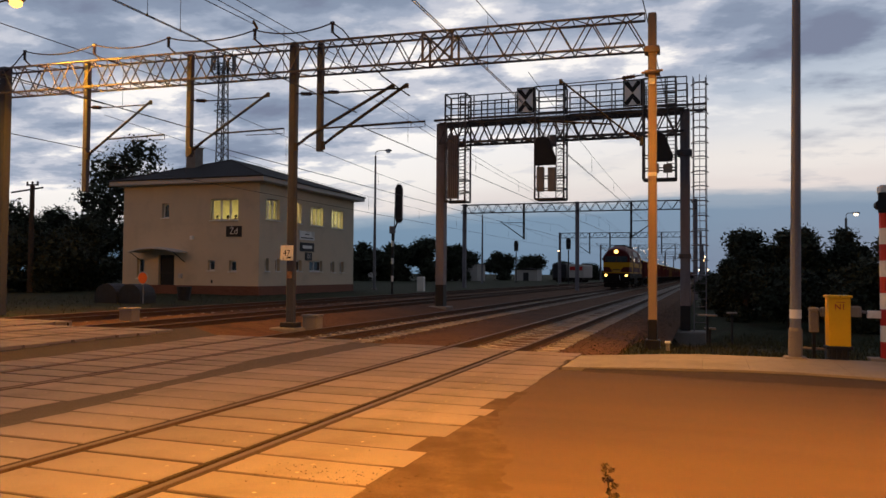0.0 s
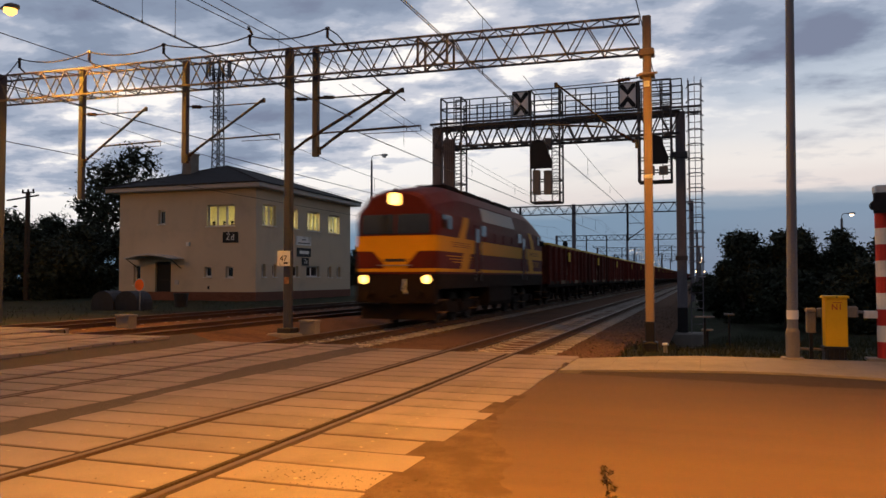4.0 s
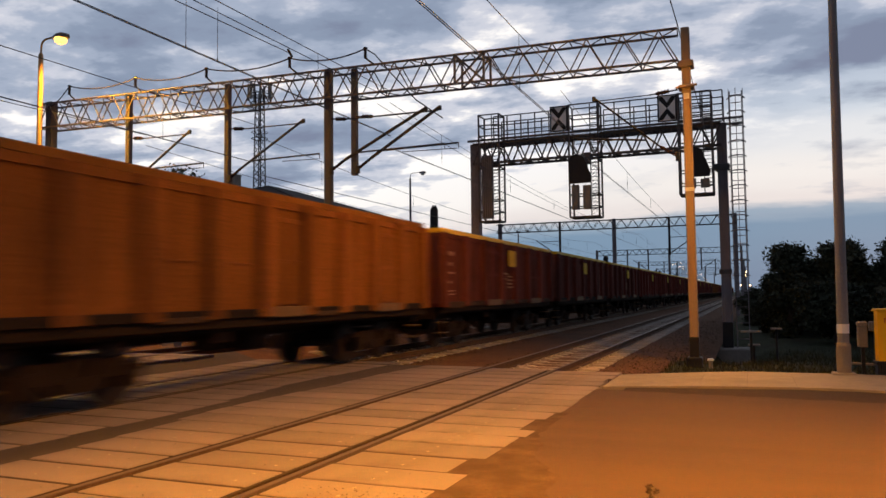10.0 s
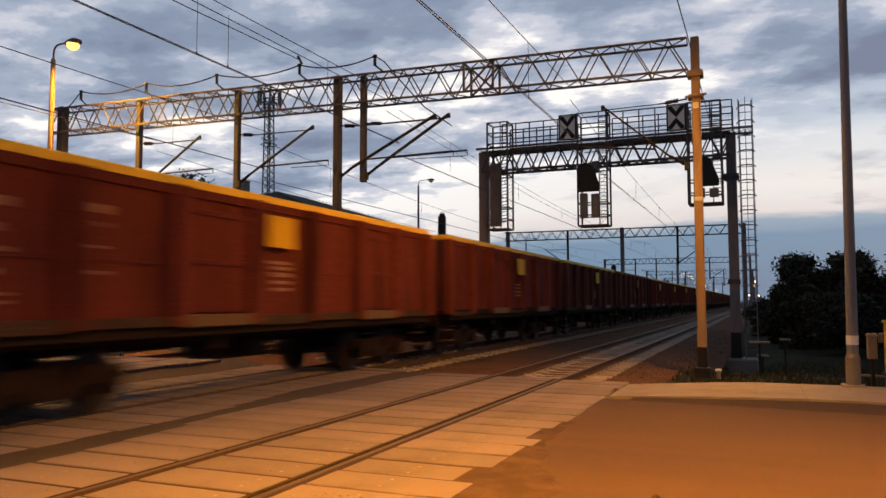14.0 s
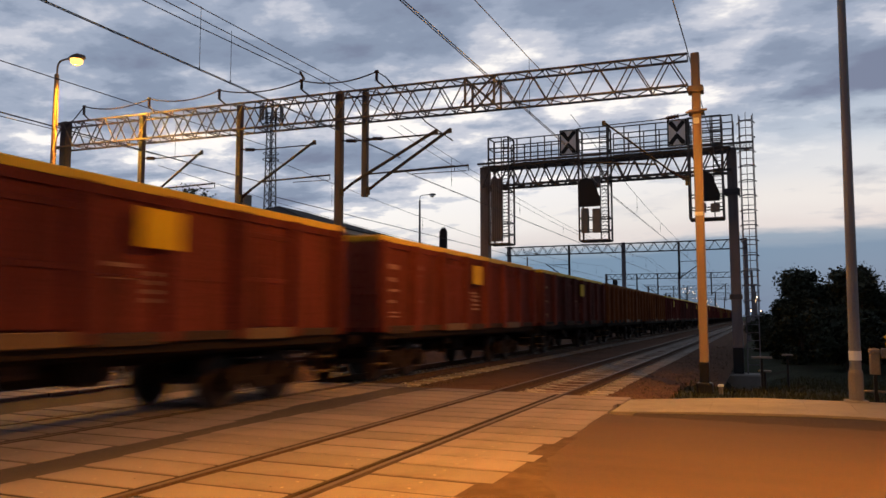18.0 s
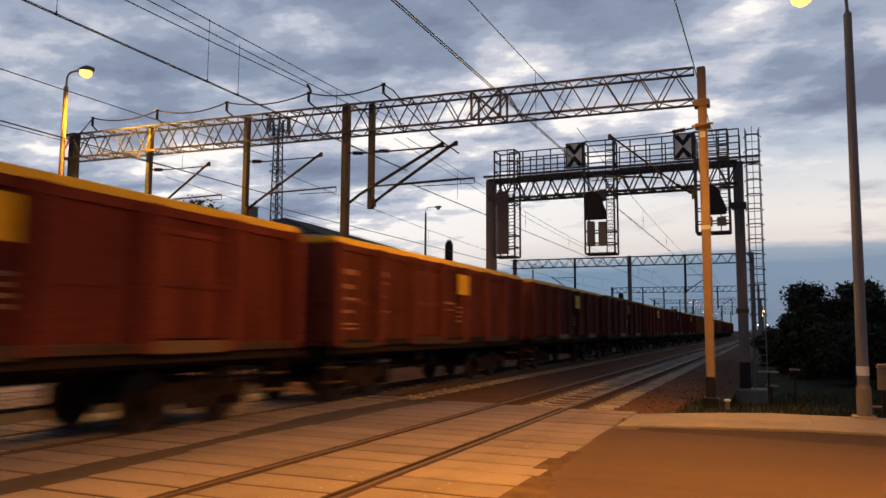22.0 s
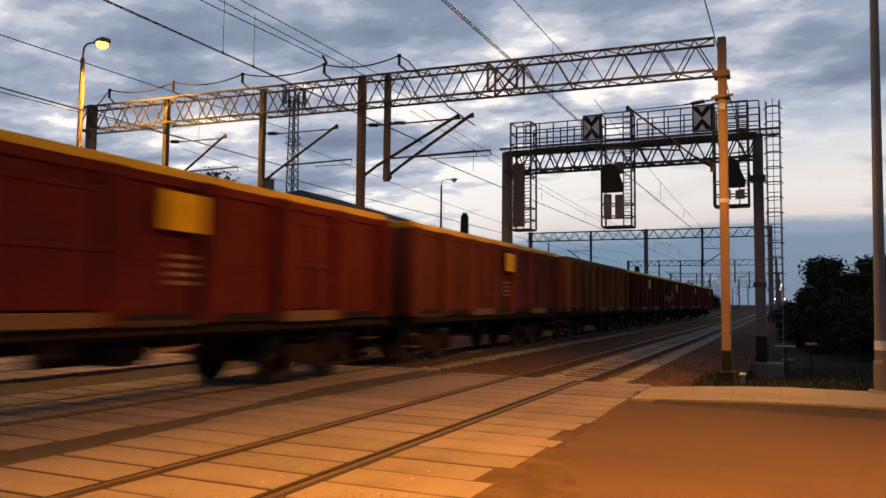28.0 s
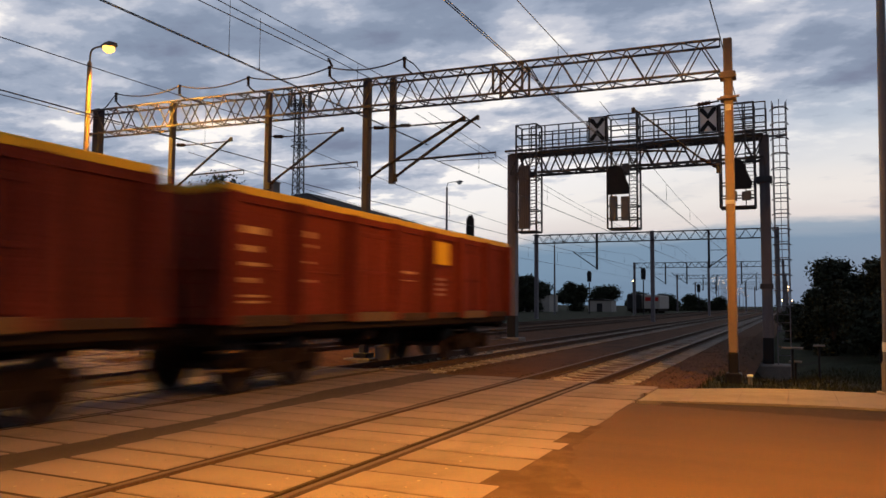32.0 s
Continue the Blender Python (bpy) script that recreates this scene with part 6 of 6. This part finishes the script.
def loco():
    """Diesel locomotive with two cabs. The origin is on the rail at the far end of the hood."""
    L, W = 16.9, 1.46
    ZB = 1.7
    o = thing("diesel_locomotive", pose(0, 0, 0), "maroon diesel locomotive with yellow bands and lit headlamps", "locomotive")
    LOCO.append(o)
    def section(k, h):
        half = [(W * k, ZB), (W * k, 3.4), (W * .975 * k, 3.72), (W * .86 * k, h - .56), (W * .66 * k, h - .2), (W * .36 * k, h - .04)]
        return half + [(0, h)] + [(-x, z) for x, z in reversed(half)]
    ends = [(0, .93, 4.36), (.1, .975, 4.46), (.35, .995, 4.54), (1.3, 1.0, 4.7), (2.4, 1.0, 4.86), (3.3, 1.0, 4.92)]
    rows = [(-L + d, k, h) for d, k, h in ends] + [(-d, k, h) for d, k, h in reversed(ends)]
    g, n = Geo(), 13
    for y, k, h in rows:
        g.v += [(u, y, v) for u, v in section(k, h)]
    for k in range(len(rows) - 1):
        for i in range(n):
            g.f.append((k * n + i, k * n + (i + 1) % n, (k + 1) * n + (i + 1) % n, (k + 1) * n + i))
            g.m.append(1 if 3 <= i <= 8 else 0)
    g.f += [tuple(range(n)), tuple(range((len(rows) - 1) * n, len(rows) * n))]
    g.m += [0, 0]
    part("body", g, (MAROON, LOCO_ROOF_SHEEN), o)
    part("frame", Geo().box(-W, W, -L + .12, -.12, 1.2, ZB), UNDER, o)

    def nose_band(z0, z1, end, reach, name, out=.014, material=LOCO_YELLOW):
        """A painted band round one nose, back along both sides as far as reach."""
        path = [(d, W * k + out) for d, k, h in ends if d < reach] + [(reach, W + out)]
        pts = [(x, d) for d, x in reversed(path)] + [(-x, d) for d, x in path]
        q = len(pts)
        b = Geo()
        b.v = [(x, (-L + d - (out if d == 0 else 0)) if end < 0 else (-d + (out if d == 0 else 0)), z) for z in (z0, z1) for x, d in pts]
        b.f = [(i, i + 1, q + i + 1, q + i) for i in range(q - 1)]
        b.m = [0] * (q - 1)
        return part(name, b, material, o)
    for e in (-1, 1):
        nose_band(2.45, 2.96, e, 4.18, "yellow_band")
        nose_band(1.77, 1.88, e, L / 2, "yellow_stripe")
    for s in (-1, 1):
        x = s * (W + .014)
        part("yellow_band", Geo().box(*sorted((s * W, x)), -L + 4.95, -4.95, 2.45, 2.96), LOCO_YELLOW, o)
        for k in range(3):
            for y0, y1 in ((-3.9, -1.0), (-L + 1.0, -L + 3.9)):
                part("pin_stripe", Geo().box(*sorted((s * W, s * (W + .012))), y0 + .3 * k, y1 - .1 * k, 2.3 - k * .1, 2.325 - k * .1), LOCO_YELLOW, o)
                part("pin_stripe", Geo().box(*sorted((x, s * (W + .02))), y0 + .5, y1 - .3, 2.64 + k * .07, 2.66 + k * .07), MAROON, o)
        for m_, y in ((1, 0), (-1, -L)):
            out = .018
            for strokes in (((W + out, 1.88, -3.35, -2.44), (W + out, 2.45, -3.62, -2.75)), ((W + out, 2.96, -2.95, -2.19), (W + out, 3.4, -3.28, -2.58), (W * .975 + out, 3.74, -3.54, -2.9))):
                v = [(s * xx, y + m_ * e, z) for xx, z, *ends_ in strokes for e in ends_]
                part("yellow_chevron", Geo().add(v, [(2 * q, 2 * q + 1, 2 * q + 3, 2 * q + 2) for q in range(len(strokes) - 1)]), LOCO_YELLOW, o)
            a, b = sorted((y - m_ * 5.75, y - m_ * 5.06))
            part("side_window", Geo().cbox(*sorted((s * (W - .02), s * (W + .03))), a, b, 3.18, 3.58, .008), DARK_GLASS, o)
            a, b = sorted((y - m_ * 1.42, y - m_ * .53))
            wd = part("side_window", Geo().cbox(*sorted((s * (W - .02), s * (W + .03))), a, b, 3.22, 3.66, .008), DARK_GLASS, o)
            part("window_bar", Geo().box(*sorted((s * W, s * (W + .04))), (a + b) / 2 - .03, (a + b) / 2 + .03, 3.22, 3.66), MAROON, wd)
            a, b = sorted((y - m_ * 4.9, y - m_ * 4.23))
            d = part("cab_door", Geo().box(*sorted((s * (W - .02), s * (W + .02))), a, b, ZB + .1, 3.55), MAROON, o)
            part("door_window", Geo().box(*sorted((s * (W - .02), s * (W + .028))), a + .12, b - .12, 2.9, 3.42), DARK_GLASS, d)
            for yy in (a - .06, b + .06):
                part("hand_rail", Geo().rod((s * (W + .07), yy, 1.45), (s * (W + .07), yy, 3.1), .014, 5), GALV, d)
        for k in range(4):
            y0 = -L + 5.6 + k * 1.45
            gr = part("grille", Geo().box(*sorted((s * (W - .02), s * (W + .02))), y0, y0 + 1.25, 3.0, 3.36), LOCO_ROOF_SHEEN, o)
            for q in range(5):
                part("louvre", Geo().box(*sorted((s * (W + .02), s * (W + .035))), y0 + .04, y0 + 1.21, 3.03 + q * .065, 3.06 + q * .065), LOCO_ROOF_SHEEN, gr)
        # radiator shutters let into the slope of the roof, sky reflection painted as pale colour
        def slope(z):
            return W * (.975 - .115 * (z - 3.72) / .64) + .012
        part("radiator_shutter", Geo().add([(s * slope(z), y, z) for z in (3.76, 4.3) for y in (-11.4, -6.2)], [(0, 1, 3, 2)]), FASCIA, o, "radiator shutter with painted pale sky sheen")
    for y, s in ((-L, -1), (0, 1)):
        for x0, x1 in ((-1.22, -.04), (.04, 1.22)):
            part("windscreen", Geo().cbox(x0, x1, *sorted((y, y + s * .022)), 3.02, 3.66, .008), DARK_GLASS, o)
        hs = part("lamp_housing", Geo().cbox(-.26, .26, *sorted((y + s * .06, y - s * .5)), 3.93, 4.41, .05), LOCO_ROOF_SHEEN, o)
        part("headlamp", Geo().prism([(.22 * math.copysign(abs(math.cos(a)) ** .6, math.cos(a)), 4.17 + .2 * math.copysign(abs(math.sin(a)) ** .6, math.sin(a))) for a in [2 * math.pi * i / 20 for i in range(20)]], "y", *sorted((y + s * .06, y + s * .085))), HEAD_GLOW if s < 0 else DARK_GLASS, hs, "lit headlamp" if s < 0 else "")
        for x in (-1.11, 1.11):
            mh = part("marker_housing", Geo().rod((x, y + s * .06, 1.52), (x, y - s * .2, 1.52), .18, 14), UNDER, o)
            part("marker_lamp", Geo().rod((x, y + s * .075, 1.52), (x, y + s * .06, 1.52), .145, 16), HEAD_GLOW if s < 0 else RED, mh, "lit marker lamp" if s < 0 else "")
        pn = part("nose_panel", Geo().prism([(-.42, ZB + .1), (.42, ZB + .1), (.42, 2.05), (.8, 2.45), (-.8, 2.45), (-.42, 2.05)], "y", *sorted((y, y + s * .022))), LOCO_YELLOW, o)
        part("number_bar", Geo().box(-.38, .38, *sorted((y + s * .022, y + s * .03)), 2.1, 2.2), BLACK, pn)
        part("grab_rail", Geo().rod((-.6, y + s * .07, 1.98), (.6, y + s * .07, 1.98), .018, 5), GALV, pn)
        part("buffer_beam", Geo().cbox(-1.4, 1.4, *sorted((y - s * .3, y + s * .05)), .75, ZB - .02, .02), UNDER, o)
        part("snow_plough", Geo().prism([(-1.35, .2), (1.35, .2), (1.35, .7), (-1.35, .7)], "y", *sorted((y - s * .3, y - s * .22))), UNDER, o)
        part("hose", Geo().tube([(.35, y + s * .08, 1.5), (.42, y + s * .25, 1.35), (.4, y + s * .25, 1.2), (.46, y + s * .14, 1.05)], .03, 6), GREY_SIGN, o)
        buffers(o, y, s)
        for x in (-1, 1):
            part("mirror", Geo().box(*sorted((x * (W + .03), x * (W + .16))), y - s * .5, y - s * .5 + .05, 3.2, 3.5), BLACK, o)
            for q in (.42, .82):
                for yy in (y - s * 4.56, y - s * .8):
                    part("step", Geo().box(*sorted((x * 1.2, x * 1.46)), yy - .22, yy + .22, q, q + .03), STEP, o)
    part("fuel_tank", Geo().prism([(-1.3, .45), (1.3, .45), (1.38, .6), (1.38, 1.2), (-1.38, 1.2), (-1.38, .6)], "y", -L / 2 - 1.9, -L / 2 + 1.9), UNDER, o)
    bogie(o, -3.6, 3, .525, 1.85)
    bogie(o, -L + 3.6, 3, .525, 1.85)
    for y in (-L + 3.3, -L + 5.6, -L + 7.9, -L + 10.2, -5.2):
        part("roof_vent", Geo().cbox(-.62, .62, y, y + 1.8, 4.85, 5.03, .05), UNDER, o)
    part("exhaust", Geo().cbox(-.3, .3, -L + 8.6, -L + 9.2, 4.9, 5.12, .03), UNDER, o)


# ---------------------------------------------------------------- yard in the distance
def yard():
    w = thing("parked_wagon", pose(-19.0, 150, -.12), "parked grey and red covered wagon in the yard", "freight wagon", "parked wagons")
    part("body", Geo().cbox(-1.4, 1.4, -6, 6, 1.1, 3.6, .2), SHED, w)
    part("end_panel", Geo().cbox(-1.2, 1.2, -6.06, -6.0, 2.5, 3.2, .02), RED, w)
    part("underframe", Geo().box(-1.2, 1.2, -6, 6, .6, 1.1), UNDER, w)
    for y in (-4.2, 4.2):
        part("wheelset", Geo().rod((-.8, y, .46), (.8, y, .46), .46, 16), WHEEL, w)
    w = thing("parked_wagon", pose(-23.2, 155, -.1), "parked dark van wagon in the yard", "freight wagon", "parked wagons")
    part("body", Geo().cbox(-1.4, 1.4, -6, 6, 1.0, 3.9, .3), DARK_STEEL, w)
    part("underframe", Geo().box(-1.2, 1.2, -6, 6, .5, 1.0), UNDER, w)
    for y in (-4.2, 4.2):
        part("wheelset", Geo().rod((-.8, y, .46), (.8, y, .46), .46, 16), WHEEL, w)
    YARD = (-17.3, -.8, 10.6, .03)
    # floodlit yard lamps
    rnd = random.Random(12)
    for k in range(16):
        y = 260 + 26 * k
        x = YARD[0] + YARD[1] * k + rnd.uniform(-2.5, 2.5)
        h = YARD[2] - YARD[3] * k + rnd.uniform(-.8, .8)
        m = thing("yard_lamp_mast", pose(x, y, 0), "tall distant yard lamp mast with glowing lamps", "lamp mast", "yard lamp masts")
        part("mast", Geo().rod((0, 0, 0), (0, 0, h), .14, 6, .1), GALV, m)
        part("lamp_bar", Geo().rod((-2.0, 0, h), (2.0, 0, h), .08, 5), GALV, m)
        for q in (-1, 0, 1):
            part("lens", Geo().lathe([(.06, -.12), (.12, -.06), (.1, .04)], (q * 1.5 + rnd.uniform(-.5, .5), -.1, h + rnd.uniform(-.4, .2)), 8), WHITE_GLOW, m)
    for x, y, h, r in ((3.6, 190, 5.6, .34), (3.4, 300, 9.0, .45), (-17.5, 118, 5.6, .14), (2.2, 235, 3.6, .25), (4.6, 240, 3.6, .25)):
        m = thing("platform_lamp", pose(x, y, -.3), "distant lit orange platform lamp", "street lamp", "far lamps")
        part("post", Geo().rod((0, 0, 0), (0, 0, h), .1, 6), GALV, m)
        part("lens", Geo().lathe([(r * .4, -r), (r, -.2 * r), (r * .7, r * .4)], (0, 0, h), 8), FAR_GLOW, m)
    for x, y, h in ((-24.3, 118, 6.8), (-14.9, 112, 6.9), (-13.2, 168, 6)):
        g = thing("block_signal", pose(x, y, .1), "distant colour light signal on a dark post", "signal", "far signals")
        part("mast", Geo().rod((0, 0, 0), (0, 0, h - 1.8), .09, 6), DARK_STEEL, g)
        part("head", Geo().prism([(-.3, h - 1.7), (.3, h - 1.7), (.36, h - .4), (.2, h), (-.2, h), (-.36, h - .4)], "y", -.12, .12), BLACK, g)


# ---------------------------------------------------------------- build
ground()
road_surface()
near_portal()
signal_gantry()
far_portal(75, -19.6, 3.6, (-19.3, -7.6, 3.5), (-13.0, -2.4), "dark lattice overhead line portal further down the line")
far_portal(130, -19.6, 3.6, (-19.5, -7.6, 3.5), (-14.4, -2.6, -11.0), "distant dark overhead line portal")
far_portal(185, -20, 3.6, (-19.8, -7.6, 3.5), (-14, -2.6, -11), "distant dark overhead line portal")
far_portal(240, -22, 3.6, (-21.8, -7.6, 3.5), (-16, -2.6, -11), "distant dark overhead line portal")
far_portal(300, -24, 3.6, (-23.8, -7.6, 3.5), (-16, -2.6, -11), "distant dark overhead line portal")
catenary(T1 + .02, 6.05, 7.36, 0)
line = catenary(-4.95, 6.18, 7.5, .42)
part("stitch_wire", Geo().tube([(-5.35, 15.0, 7.32), (-5.23, 11.0, 7.13), (-5.15, 5.0, 6.95), (-5.1, -10.0, 6.9)], .011, 4), WIRE, line)
part("wire_clip", Geo().rod((-5.36, 15.1, 7.26), (-5.34, 14.9, 7.38), .03, 6), WIRE, line)
for y, top in ((10.97, 7.4), (11.87, 7.24)):
    part("dropper", Geo().rod((-4.95, y, 6.18), (-4.95, y, top), .005, 4), WIRE, line)
    part("dropper_clip", Geo().rod((-4.95, y, 6.16), (-4.95, y, 6.23), .014, 6), WIRE, line)
catenary(T3, 5.71, 6.9, 0)
catenary(T4, 5.35, 6.9, 0)
feeder([(3.0, -36, 9.2), (3.05, 19.9, 8.45), (3.2, 75, 8.8), (3.2, 130, 8.8), (3.2, 185, 8.8)])
signal_box()
far_sheds()
lineside()
tower()
old_pole()
trees()
yard()
train()
weed()
grass_tufts()
gravel_floor()
ballast_bed(T1, 0, 15.45, 330, 1.7, 2.5, 1)
ballast_bed(T2, 0, 16.4, 330, 1.7, 1.7, 2)
ballast_bed(T3, Z3, 14.9, 330, 1.7, 1.7, 3)
ballast_bed(T4, Z4, 16.0, 330, 1.8, 1.7, 4)
track("railway_track", T1, 0, -40, 420, 150, "railway track on concrete sleepers, sunk in the crossing deck")
track("railway_track", T2, 0, -40, 420, 100, "railway track on concrete sleepers used by the freight train")
track("railway_track", T3, Z3, -40, 420, 70, "railway track with dark rusty rails")
track("railway_track", T4, Z4, -40, 420, 50, "railway track with dark rusty rails nearest the signal box")
pavement()
road_dirt()
crossing("crossing_deck", T1, 0, (15.7, 15.5, 15.34), ((5.8, 2.14), (7.4, 2.24), (8.7, 2.46), (10, 2.47), (11.4, 2.33), (13.5, 2.34), (15.7, 2.18)), ((4.8, 2.2), (9.0, 2.18), (13, 2.13)), 34)
crossing("crossing_deck", T2, 0, (16.1, 16.0, 16.2), ((5, 1.95), (16, 1.92)), ((6.3, 2.25), (8.4, 2.3), (10, 2.08), (12, 1.83), (14, 1.93), (16, 1.98)), 30)
crossing("crossing_deck", T3, Z3, (14.9, 14.9, 14.9), ((5, 2.0), (16, 2.0)), ((5, 2.1), (16, 2.1)), 20)
crossing("crossing_deck", T4, Z4, (16.0, 16.0, 16.0), ((5, 2.0), (16, 2.0)), ((5, 2.0), (16, 2.0)), 16)


# ---------------------------------------------------------------- moving things
def motions():
    for w, y in WAGONS:
        walk(w, [(t, pose(T2, s + y, 0)) for t, s in RUN])
    walk(LOCO[0], [(t, pose(T2, s, 0)) for t, s in RUN])


motions()
